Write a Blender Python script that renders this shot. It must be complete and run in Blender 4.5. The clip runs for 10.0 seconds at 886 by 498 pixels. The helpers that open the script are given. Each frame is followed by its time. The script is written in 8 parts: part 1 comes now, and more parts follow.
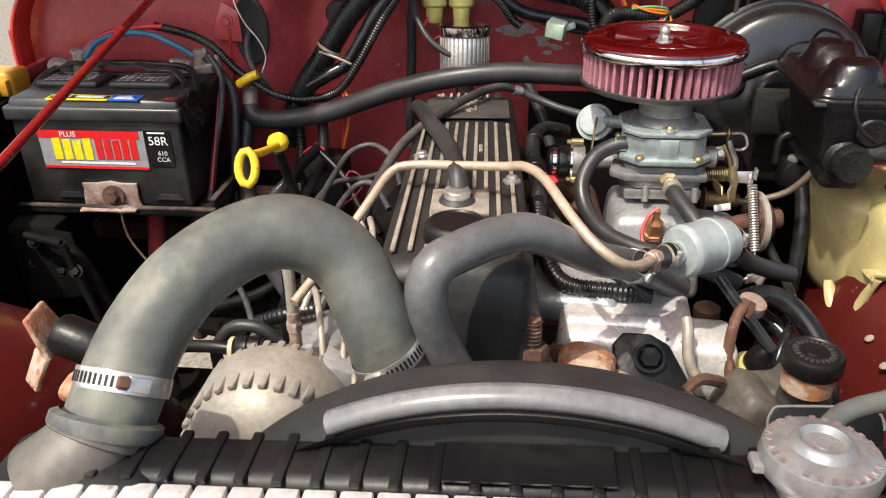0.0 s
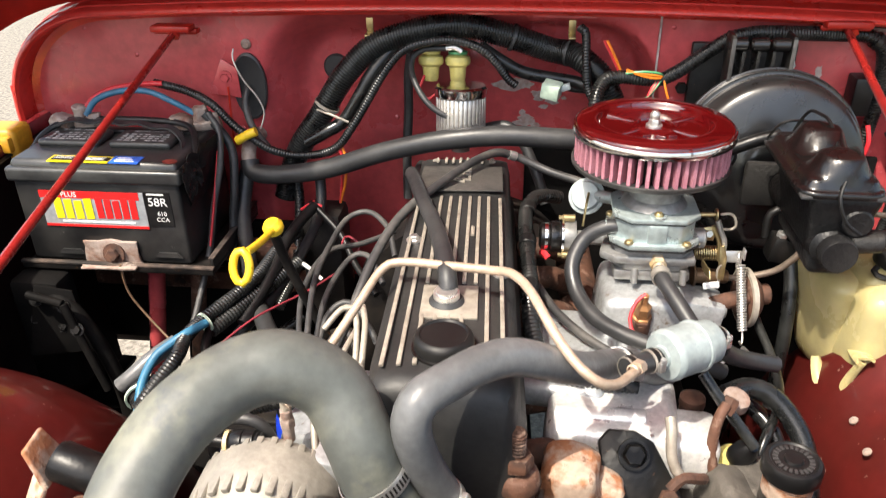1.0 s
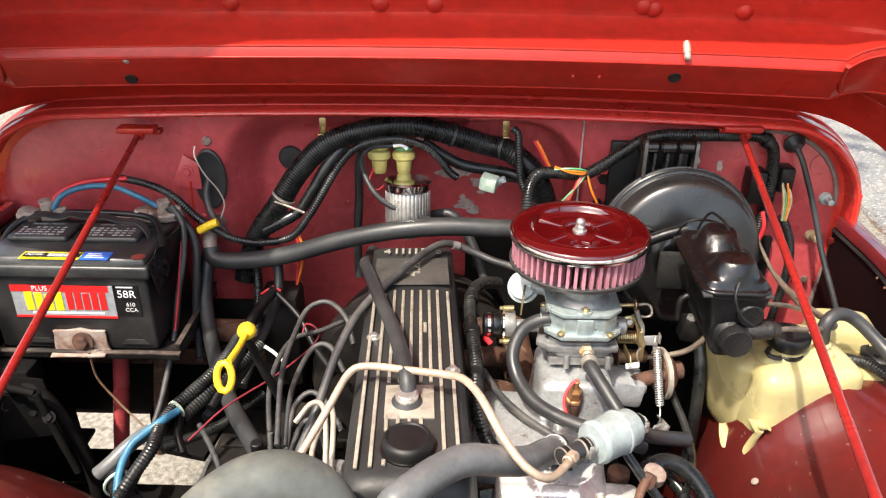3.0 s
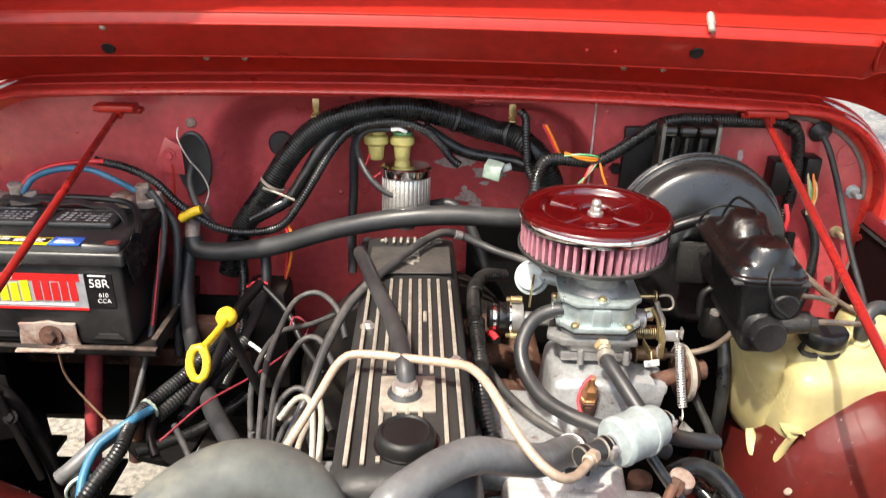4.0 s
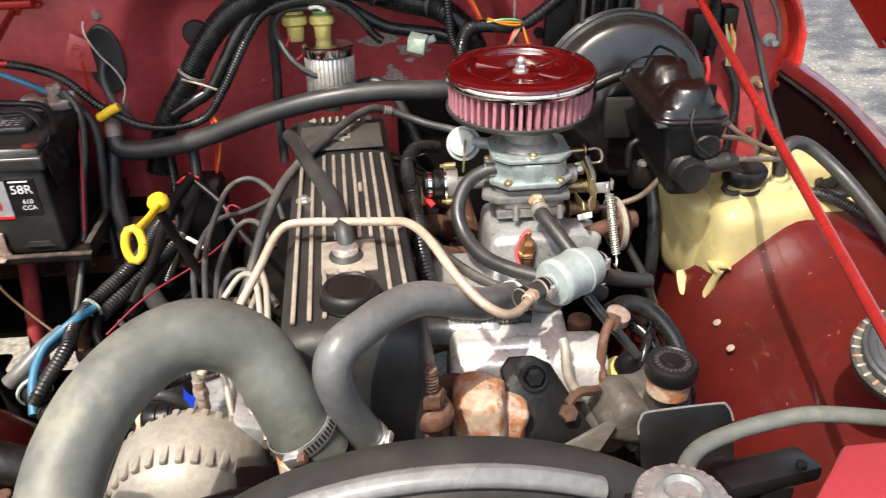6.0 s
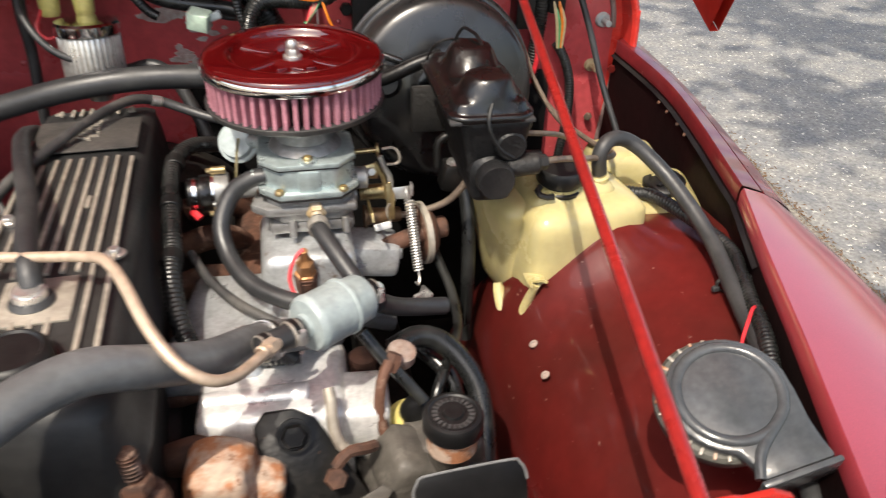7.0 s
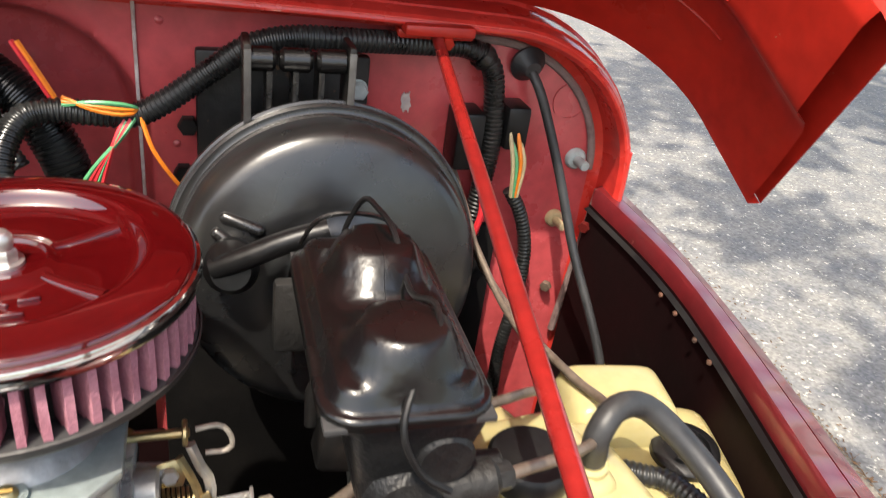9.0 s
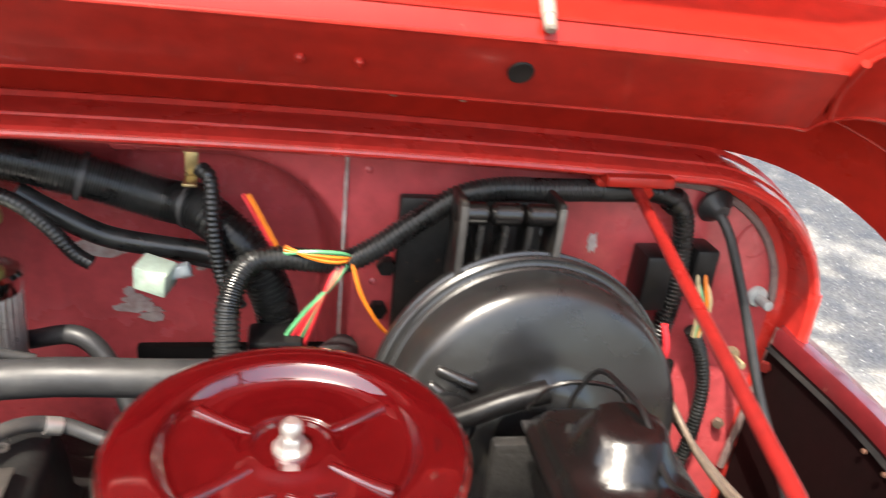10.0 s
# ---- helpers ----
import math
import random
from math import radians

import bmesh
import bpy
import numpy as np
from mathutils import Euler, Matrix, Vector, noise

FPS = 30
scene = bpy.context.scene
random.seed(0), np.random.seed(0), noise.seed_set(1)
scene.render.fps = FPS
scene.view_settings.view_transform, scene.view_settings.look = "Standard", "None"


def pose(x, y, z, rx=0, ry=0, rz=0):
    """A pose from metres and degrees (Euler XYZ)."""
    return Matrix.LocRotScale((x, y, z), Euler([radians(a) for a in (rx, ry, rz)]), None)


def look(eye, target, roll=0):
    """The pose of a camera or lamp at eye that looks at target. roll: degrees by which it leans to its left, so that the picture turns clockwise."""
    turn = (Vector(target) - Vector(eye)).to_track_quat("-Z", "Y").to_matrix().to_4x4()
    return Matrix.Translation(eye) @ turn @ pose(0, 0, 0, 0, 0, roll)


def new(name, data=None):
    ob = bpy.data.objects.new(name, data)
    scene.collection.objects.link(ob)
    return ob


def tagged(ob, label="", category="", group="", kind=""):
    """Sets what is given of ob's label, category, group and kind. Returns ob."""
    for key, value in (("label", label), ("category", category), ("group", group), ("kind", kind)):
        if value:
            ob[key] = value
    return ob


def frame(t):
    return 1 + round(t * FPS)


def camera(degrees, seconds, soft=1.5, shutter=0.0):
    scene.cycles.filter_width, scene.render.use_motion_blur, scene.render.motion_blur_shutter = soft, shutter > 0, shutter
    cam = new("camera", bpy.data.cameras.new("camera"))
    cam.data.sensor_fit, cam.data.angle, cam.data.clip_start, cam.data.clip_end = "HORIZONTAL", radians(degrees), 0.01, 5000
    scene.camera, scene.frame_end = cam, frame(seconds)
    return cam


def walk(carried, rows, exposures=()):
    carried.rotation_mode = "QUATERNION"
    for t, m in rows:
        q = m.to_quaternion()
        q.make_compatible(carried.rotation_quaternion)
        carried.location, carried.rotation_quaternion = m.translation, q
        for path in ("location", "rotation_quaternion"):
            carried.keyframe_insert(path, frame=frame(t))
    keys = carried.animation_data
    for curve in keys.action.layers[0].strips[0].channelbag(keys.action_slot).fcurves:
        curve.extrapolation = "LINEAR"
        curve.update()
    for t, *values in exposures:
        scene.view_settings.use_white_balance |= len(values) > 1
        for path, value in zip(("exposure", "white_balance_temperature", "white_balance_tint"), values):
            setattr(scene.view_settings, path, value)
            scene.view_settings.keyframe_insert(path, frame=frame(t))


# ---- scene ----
cam = camera(59.7, 10.0, soft=1.1, shutter=0.3)
PATH = [
    (0, (0.095, 0.05, 1.235), (-0.097, 1.807, 0.301), -0.9),
    (0.5, (0.089, 0.071, 1.265), (-0.094, 1.816, 0.306), -1.8),
    (1, (0.106, 0.086, 1.332), (-0.096, 1.831, 0.376), -0.8),
    (1.5, (0.097, 0.104, 1.4), (-0.076, 1.857, 0.453), -1.2),
    (2, (0.094, 0.082, 1.439), (0.015, 1.843, 0.494), -0.9),
    (2.5, (0.089, 0.021, 1.46), (0.055, 1.781, 0.512), 0.2),
    (2.7, (0.09, 0.009, 1.477), (0.055, 1.776, 0.542), 0.3),
    (3.8, (0.081, 0.091, 1.389), (0.058, 1.916, 0.572), 1.2),
    (4, (0.079, 0.085, 1.38), (0.057, 1.898, 0.536), 1.3),
    (4.5, (0.072, 0.067, 1.361), (0.047, 1.819, 0.396), 1.3),
    (5, (0.077, 0.047, 1.355), (0.049, 1.762, 0.326), 0.6),
    (5.2, (0.079, 0.043, 1.354), (0.059, 1.748, 0.309), 0.3),
    (6.3, (0.093, 0.074, 1.34), (0.313, 1.752, 0.274), -1.1),
    (6.5, (0.111, 0.094, 1.339), (0.395, 1.754, 0.26), -0.4),
    (7, (0.234, 0.184, 1.306), (0.611, 1.803, 0.193), 1.9),
    (7.5, (0.311, 0.274, 1.278), (0.749, 1.837, 0.109), 4.9),
    (8, (0.321, 0.369, 1.265), (0.828, 1.93, 0.121), 7.5),
    (8.5, (0.325, 0.488, 1.25), (0.898, 2.086, 0.192), 8.9),
    (9, (0.341, 0.586, 1.243), (0.943, 2.233, 0.281), 8.2),
    (9.5, (0.327, 0.63, 1.273), (0.881, 2.322, 0.362), 7.4),
    (10, (0.246, 0.632, 1.288), (0.645, 2.414, 0.472), 6.4),
]
walk(cam, [(t, look(eye, target, roll)) for t, eye, target, roll in PATH], [(0.0, 1.26, 6800, 9), (0.5, 1.85, 6800, 9), (1.5, 1.78, 6800, 9), (2.5, 1.82, 6800, 9), (4.0, 1.87, 6800, 9), (5.0, 1.66, 6800, 9), (6.3, 1.55, 6800, 9), (7.0, 1.39, 6800, 9), (8.0, 1.25, 6800, 9), (8.5, 1.38, 6800, 9), (9.0, 1.72, 6800, 9), (9.5, 2.08, 6800, 9), (10.0, 2.22, 6800, 9)])

# ---- light ----
SUN_WAY = Vector((-0.355, -0.465, 1.0)).normalized()      # towards the sun
world = bpy.data.worlds.new("sky")
scene.world = world
world.use_nodes = True
wt = world.node_tree
sky = wt.nodes.new("ShaderNodeTexSky")
sky.sky_type = "NISHITA"
sky.sun_disc = False
sky.dust_density = 4.0
sky.air_density = 1.2
sky.sun_elevation = math.asin(SUN_WAY.z)
sky.sun_rotation = math.atan2(SUN_WAY.x, SUN_WAY.y)
wt.nodes["Background"].inputs["Strength"].default_value = 0.125
wt.links.new(sky.outputs[0], wt.nodes["Background"].inputs["Color"])
sun_data = bpy.data.lights.new("sun", "SUN")
sun_data.energy, sun_data.angle, sun_data.color = 1.95, radians(0.6), (1.0, 0.94, 0.85)
sun = new("sun", sun_data)
sun.matrix_world = look(SUN_WAY * 20, (0, 0, 0))


# ---- materials ----
def material(name, base, rough=0.5, metal=0.0, second=None, blend=(0.45, 0.65), size=18.0, grain=140.0,
             bump=0.15, coat=0.0, rough_var=0.12, third=None, third_at=(0.62, 0.7), third_size=45.0, object_random=0.0):
    """Base colour broken by stains (second), specks (third), grain in roughness and fine relief."""
    m = bpy.data.materials.new(name)
    m.use_nodes = True
    nt = m.node_tree
    b = nt.nodes["Principled BSDF"]
    N = nt.nodes.new
    L = nt.links.new
    geo = N("ShaderNodeTexCoord")
    big = N("ShaderNodeTexNoise")
    big.inputs["Scale"].default_value, big.inputs["Detail"].default_value, big.inputs["Roughness"].default_value = size, 6, 0.6
    fine = N("ShaderNodeTexNoise")
    fine.inputs["Scale"].default_value, fine.inputs["Detail"].default_value = grain, 4
    L(geo.outputs["Object"], big.inputs["Vector"])
    L(geo.outputs["Object"], fine.inputs["Vector"])
    second = second or tuple(c * 0.72 for c in base)
    ramp = N("ShaderNodeValToRGB")
    ramp.color_ramp.elements[0].position, ramp.color_ramp.elements[1].position = blend
    ramp.color_ramp.elements[0].color, ramp.color_ramp.elements[1].color = (*base, 1), (*second, 1)
    L(big.outputs["Fac"], ramp.inputs["Fac"])
    colour = ramp.outputs["Color"]
    mix = N("ShaderNodeMix")
    mix.data_type, mix.blend_type = "RGBA", "MULTIPLY"
    mix.inputs["Factor"].default_value = 0.35
    L(colour, mix.inputs["A"])
    L(fine.outputs["Color"], mix.inputs["B"])
    grey = N("ShaderNodeMapRange")
    L(fine.outputs["Fac"], grey.inputs["Value"])
    grey.inputs["From Min"].default_value, grey.inputs["From Max"].default_value = 0.3, 0.7
    grey.inputs["To Min"].default_value, grey.inputs["To Max"].default_value = 0.6, 1.35
    L(grey.outputs["Result"], mix.inputs["B"])
    colour = mix.outputs["Result"]
    if third:
        sp = N("ShaderNodeTexNoise")
        sp.inputs["Scale"].default_value, sp.inputs["Detail"].default_value, sp.inputs["Roughness"].default_value = third_size, 5, 0.7
        L(geo.outputs["Object"], sp.inputs["Vector"])
        lim = N("ShaderNodeMapRange")
        lim.inputs["From Min"].default_value, lim.inputs["From Max"].default_value = third_at
        L(sp.outputs["Fac"], lim.inputs["Value"])
        m2 = N("ShaderNodeMix")
        m2.data_type = "RGBA"
        L(lim.outputs["Result"], m2.inputs["Factor"])
        L(colour, m2.inputs["A"])
        m2.inputs["B"].default_value = (*third, 1)
        colour = m2.outputs["Result"]
    if object_random:
        info = N("ShaderNodeObjectInfo")
        hsv = N("ShaderNodeHueSaturation")
        rr = N("ShaderNodeMapRange")
        rr.inputs["To Min"].default_value, rr.inputs["To Max"].default_value = 1 - object_random, 1 + object_random
        L(info.outputs["Random"], rr.inputs["Value"])
        L(rr.outputs["Result"], hsv.inputs["Value"])
        L(colour, hsv.inputs["Color"])
        colour = hsv.outputs["Color"]
    L(colour, b.inputs["Base Color"])
    rv = N("ShaderNodeMapRange")
    rv.inputs["From Min"].default_value, rv.inputs["From Max"].default_value = 0.3, 0.7
    rv.inputs["To Min"].default_value, rv.inputs["To Max"].default_value = max(0.02, rough - rough_var), min(1, rough + rough_var)
    L(big.outputs["Fac"], rv.inputs["Value"])
    L(rv.outputs["Result"], b.inputs["Roughness"])
    b.inputs["Metallic"].default_value = metal
    b.inputs["Coat Weight"].default_value = coat
    b.inputs["Coat Roughness"].default_value = 0.06
    if bump:
        bp = N("ShaderNodeBump")
        bp.inputs["Strength"].default_value, bp.inputs["Distance"].default_value = bump, 0.002
        L(fine.outputs["Fac"], bp.inputs["Height"])
        L(bp.outputs["Normal"], b.inputs["Normal"])
    return m


RED = material("red_paint", (0.375, 0.0195, 0.0120), 0.36, second=(0.315, 0.0165, 0.0105), size=7, grain=60, bump=0.03, coat=0.12, third=(0.30, 0.17, 0.12), third_at=(0.70, 0.76), third_size=70)
RED.node_tree.nodes["Principled BSDF"].inputs["Specular IOR Level"].default_value = 0.25
RED_FENDER = material("dull_oxidised_red_paint", (0.29, 0.034, 0.045), 0.36, second=(0.235, 0.028, 0.038), size=3, grain=900, bump=0.01, coat=0.95)
RED_FENDER.node_tree.nodes["Principled BSDF"].inputs["Coat Roughness"].default_value = 0.1
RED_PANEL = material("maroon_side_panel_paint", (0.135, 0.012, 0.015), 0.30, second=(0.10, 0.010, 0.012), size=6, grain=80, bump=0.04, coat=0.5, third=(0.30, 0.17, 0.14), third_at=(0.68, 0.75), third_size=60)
RED_BAY = material("aged_red_paint", (0.50, 0.076, 0.083), 0.30, second=(0.41, 0.057, 0.063), size=6, grain=70, bump=0.05, coat=0.25, third=(0.28, 0.17, 0.14), third_at=(0.69, 0.78), third_size=60)
# body red darkened for shade on the arch; brown mottling imitates reflections, specks are dust
RED_ARCH = material("shade_darkened_red_paint", (0.105, 0.0100, 0.0090), 0.36, second=(0.040, 0.0080, 0.0060), blend=(0.36, 0.70), size=5, grain=80, bump=0.03, coat=0.35, third=(0.26, 0.16, 0.13), third_at=(0.67, 0.72), third_size=85)
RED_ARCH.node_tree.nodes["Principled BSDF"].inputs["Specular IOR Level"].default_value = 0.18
RED_ROD = material("red_rod_paint", (0.235, 0.014, 0.012), 0.3, second=(0.18, 0.011, 0.010), size=9, bump=0.02, coat=0.5, third=(0.25, 0.12, 0.08), third_at=(0.70, 0.74), third_size=160)
RED_LID = material("red_enamel", (0.060, 0.0018, 0.0025), 0.08, second=(0.048, 0.0015, 0.002), size=8, bump=0.0, coat=1.0, rough_var=0.03)
PLASTIC = material("black_plastic", (0.006, 0.006, 0.0065), 0.40, second=(0.013, 0.0125, 0.012), size=14, bump=0.12)
COVER = material("dusty_black_cover", (0.020, 0.0205, 0.021), 0.46, second=(0.040, 0.038, 0.036), size=11, bump=0.2, blend=(0.4, 0.75))
LOOM = material("black_conduit", (0.009, 0.0095, 0.0095), 0.30, second=(0.026, 0.027, 0.026), size=20, bump=0.05)
RUBBER = material("black_rubber", (0.024, 0.0245, 0.026), 0.46, second=(0.040, 0.040, 0.040), size=16, bump=0.15)
RUBBER_GREY = material("faded_grey_black_rubber", (0.125, 0.128, 0.130), 0.40, second=(0.070, 0.071, 0.072), size=15, grain=160, bump=0.18, blend=(0.4, 0.7), third=(0.12, 0.12, 0.115), third_at=(0.62, 0.8), third_size=30)
# near-black with hardly any gloss, so what wears it looks unlit
MATTE_BLACK = material("deep_shade_black", (0.0045, 0.0042, 0.0042), 0.75, second=(0.008, 0.007, 0.0065), size=12, bump=0.3)
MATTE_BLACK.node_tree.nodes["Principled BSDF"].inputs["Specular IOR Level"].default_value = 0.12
HOSE_GREY = material("weathered_grey_rubber", (0.095, 0.101, 0.092), 0.5, second=(0.175, 0.175, 0.135), size=13, grain=110, bump=0.2, third=(0.06, 0.068, 0.08), third_at=(0.55, 0.7), third_size=16)
WIRE_GREY = material("grey_wire_sheath", (0.038, 0.038, 0.039), 0.5, second=(0.085, 0.080, 0.074), size=20)
BLACK_PAINT = material("black_gloss_paint", (0.0045, 0.0043, 0.0043), 0.29, second=(0.009, 0.008, 0.007), size=10, grain=170, bump=0.16, coat=0.0, rough_var=0.09, third=(0.16, 0.14, 0.12), third_at=(0.70, 0.8), third_size=90)
BLACK_STEEL = material("black_steel", (0.006, 0.006, 0.006), 0.42, second=(0.020, 0.017, 0.015), size=16, bump=0.25, third=(0.16, 0.08, 0.04), third_at=(0.64, 0.72), third_size=60)
DARK = material("oily_dark_metal", (0.008, 0.007, 0.007), 0.6, second=(0.024, 0.019, 0.015), size=14, bump=0.4)
CHROME = material("chrome", (0.82, 0.82, 0.82), 0.10, 1.0, second=(0.7, 0.7, 0.7), size=20, bump=0.0, rough_var=0.05)
STEEL = material("bright_steel", (0.70, 0.69, 0.67), 0.36, 0.85, second=(0.50, 0.48, 0.45), size=30, bump=0.1)
ALU = material("cast_aluminium", (0.84, 0.83, 0.81), 0.36, 0.45, second=(0.66, 0.66, 0.65), size=20, grain=200, bump=0.3, third=(0.30, 0.24, 0.19), third_at=(0.63, 0.75), third_size=40)
ALT = material("dull_aluminium", (0.34, 0.31, 0.27), 0.5, 0.45, second=(0.23, 0.21, 0.18), size=18, bump=0.3)
CARB = material("zinc_casting", (0.46, 0.53, 0.52), 0.33, 0.6, second=(0.36, 0.42, 0.42), size=25, bump=0.15, third=(0.34, 0.28, 0.18), third_at=(0.66, 0.8), third_size=50)
CARB_BASE = material("grey_casting", (0.33, 0.33, 0.32), 0.42, 0.6, second=(0.20, 0.19, 0.18), size=22, bump=0.3)
BRASS = material("yellow_zinc", (0.48, 0.38, 0.19), 0.34, 0.9, second=(0.36, 0.27, 0.14), size=40, bump=0.1)
BRAKE_TUBE = material("stained_steel_tube", (0.24, 0.19, 0.15), 0.45, 0.5, second=(0.15, 0.11, 0.08), size=22, bump=0.1)
COPPER = material("tan_painted_tube", (0.52, 0.40, 0.30), 0.45, 0.35, second=(0.38, 0.28, 0.20), size=22, bump=0.1)
PIPE_TAN = material("pale_pipe", (0.40, 0.36, 0.30), 0.5, 0.3, second=(0.28, 0.24, 0.20), size=22, bump=0.1)
ALU_GREY = material("grey_weathered_casting", (0.50, 0.52, 0.53), 0.36, 0.55, second=(0.33, 0.34, 0.345), size=20, grain=200, bump=0.35, third=(0.20, 0.15, 0.11), third_at=(0.60, 0.72), third_size=45)
for dusty in (PLASTIC, BLACK_STEEL, DARK, COVER):
    dusty.node_tree.nodes["Principled BSDF"].inputs["Specular IOR Level"].default_value = 0.32
RUST = material("rusty_iron", (0.12, 0.055, 0.034), 0.75, 0.15, second=(0.045, 0.026, 0.02), size=30, bump=0.6, third=(0.30, 0.20, 0.15), third_at=(0.56, 0.7), third_size=45)
RUST_PALE = material("corroded_casting", (0.48, 0.36, 0.28), 0.75, 0.1, second=(0.36, 0.15, 0.07), size=38, bump=0.7, blend=(0.44, 0.56), third=(0.20, 0.09, 0.05), third_at=(0.60, 0.68), third_size=60)
DUSTY_GREASE = material("dust_caked_casting", (0.085, 0.076, 0.065), 0.62, second=(0.030, 0.026, 0.022), size=24, grain=120, bump=0.7, blend=(0.45, 0.70), third=(0.16, 0.145, 0.125), third_at=(0.60, 0.75), third_size=35)
CORRODED = material("corroded_lead", (0.36, 0.29, 0.25), 0.75, 0.3, second=(0.22, 0.12, 0.085), size=40, bump=0.7)
WHITE = material("white_plastic", (0.40, 0.45, 0.45), 0.34, second=(0.30, 0.35, 0.35), size=15, bump=0.05)
TRAY_EDGE = material("flaking_tray_steel", (0.020, 0.017, 0.015), 0.7, second=(0.10, 0.070, 0.055), size=16, blend=(0.45, 0.6), bump=0.5, third=(0.34, 0.28, 0.24), third_at=(0.58, 0.66), third_size=22)
CREAM = material("yellowed_plastic", (0.47, 0.405, 0.20), 0.27, second=(0.40, 0.33, 0.14), size=7, grain=30, bump=0.03, third=(0.42, 0.31, 0.15), third_at=(0.68, 0.85), third_size=18)
CREAM.node_tree.nodes["Principled BSDF"].inputs["Subsurface Weight"].default_value = 0.25
CREAM.node_tree.nodes["Principled BSDF"].inputs["Subsurface Radius"].default_value = (0.02, 0.015, 0.006)
ORANGE_BOX = material("orange_plastic", (0.62, 0.30, 0.02), 0.4, second=(0.50, 0.22, 0.02), size=12, bump=0.05)
YELLOW = material("yellow_plastic", (0.82, 0.55, 0.03), 0.38, second=(0.74, 0.46, 0.02), size=20, bump=0.05)
PALE_YELLOW = material("pale_yellow_plastic", (0.58, 0.50, 0.16), 0.4, second=(0.45, 0.38, 0.13), size=30, bump=0.08)
BLUE = material("blue_enamel", (0.01, 0.05, 0.55), 0.3, second=(0.01, 0.04, 0.42), size=20, bump=0.03, coat=0.4)
BLUE_WIRE = material("blue_sheath", (0.035, 0.16, 0.27), 0.42, second=(0.025, 0.11, 0.20), size=30)
ALT_PALE = material("pale_oxidised_aluminium", (0.37, 0.345, 0.30), 0.5, 0.25, second=(0.27, 0.25, 0.215), size=18, bump=0.3)
BATTERY = material("dusty_battery_plastic", (0.010, 0.010, 0.0105), 0.42, second=(0.045, 0.043, 0.040), size=9, grain=90, bump=0.1, blend=(0.45, 0.75), third=(0.11, 0.10, 0.09), third_at=(0.66, 0.78), third_size=50)
BATTERY_TOP = material("dust_filmed_battery_lid", (0.022, 0.0225, 0.023), 0.36, second=(0.060, 0.060, 0.057), size=12, grain=120, bump=0.1, blend=(0.40, 0.75), third=(0.13, 0.12, 0.11), third_at=(0.66, 0.78), third_size=60)
COPPER_BRASS = material("reddish_brass", (0.42, 0.21, 0.09), 0.45, 0.5, second=(0.30, 0.14, 0.06), size=40, bump=0.2)
SEALANT = material("dirty_sealant", (0.21, 0.155, 0.145), 0.7, second=(0.14, 0.09, 0.085), size=40, bump=0.4)
PAN = material("dull_dark_pan", (0.10, 0.098, 0.095), 0.42, 0.5, second=(0.055, 0.052, 0.05), size=18, bump=0.2)
SOLENOID = material("tarnished_brass", (0.16, 0.095, 0.05), 0.5, 0.5, second=(0.10, 0.055, 0.03), size=30, bump=0.2)
OLD_BRASS = material("corroded_brass", (0.42, 0.30, 0.15), 0.55, 0.45, second=(0.55, 0.46, 0.34), size=60, bump=0.4, blend=(0.45, 0.62))
FILTER_GREY = material("stained_frosted_plastic", (0.29, 0.335, 0.335), 0.36, second=(0.22, 0.255, 0.25), size=22, bump=0.05, third=(0.40, 0.42, 0.40), third_at=(0.6, 0.75), third_size=30)
RED_COWL = material("crimson_cowl_paint", (0.56, 0.036, 0.027), 0.32, second=(0.48, 0.030, 0.023), size=7, grain=60, bump=0.02, coat=0.5, third=(0.26, 0.15, 0.12), third_at=(0.70, 0.76), third_size=70)
RED_WIRE = material("red_sheath", (0.62, 0.03, 0.04), 0.4, second=(0.5, 0.02, 0.03), size=30)
DULL_RED_WIRE = material("faded_red_sheath", (0.26, 0.03, 0.045), 0.45, second=(0.18, 0.02, 0.03), size=30)
ORANGE_WIRE = material("orange_sheath", (0.80, 0.22, 0.02), 0.4, size=30)
GREEN_WIRE = material("green_sheath", (0.10, 0.36, 0.16), 0.4, size=30)
STICKER_RED = material("dull_red_sticker", (0.26, 0.045, 0.03), 0.5, size=40)
BROWN_WIRE = material("brown_sheath", (0.20, 0.12, 0.07), 0.5, size=30)
TAN_WIRE = material("tan_sheath", (0.52, 0.42, 0.24), 0.45, size=30)
PLEAT = material("oiled_cotton_gauze", (0.43, 0.185, 0.225), 0.8, second=(0.33, 0.125, 0.16), size=30, grain=500, bump=0.4)
LABEL_RED = material("label_red", (0.66, 0.02, 0.02), 0.35, size=30, second=(0.6, 0.02, 0.02), bump=0.0)
LABEL_GREY = material("label_grey", (0.30, 0.31, 0.32), 0.35, size=30, second=(0.26, 0.27, 0.28), bump=0.0)
LABEL_YELLOW = material("label_yellow", (0.85, 0.68, 0.02), 0.35, size=30, second=(0.8, 0.6, 0.02), bump=0.0)
LABEL_BLUE = material("label_blue", (0.03, 0.14, 0.60), 0.35, size=30, second=(0.03, 0.12, 0.55), bump=0.0)
LABEL_WHITE = material("label_white", (0.78, 0.78, 0.76), 0.4, size=30, second=(0.68, 0.68, 0.66), bump=0.0)
PRINT_DIM = material("moulded_marks", (0.045, 0.045, 0.045), 0.4, size=40, bump=0.0)
BOOSTER = material("satin_black_enamel", (0.009, 0.0092, 0.0097), 0.28, second=(0.019, 0.0185, 0.018), size=8, grain=150, bump=0.06, rough_var=0.08, third=(0.16, 0.15, 0.14), third_at=(0.69, 0.8), third_size=130)
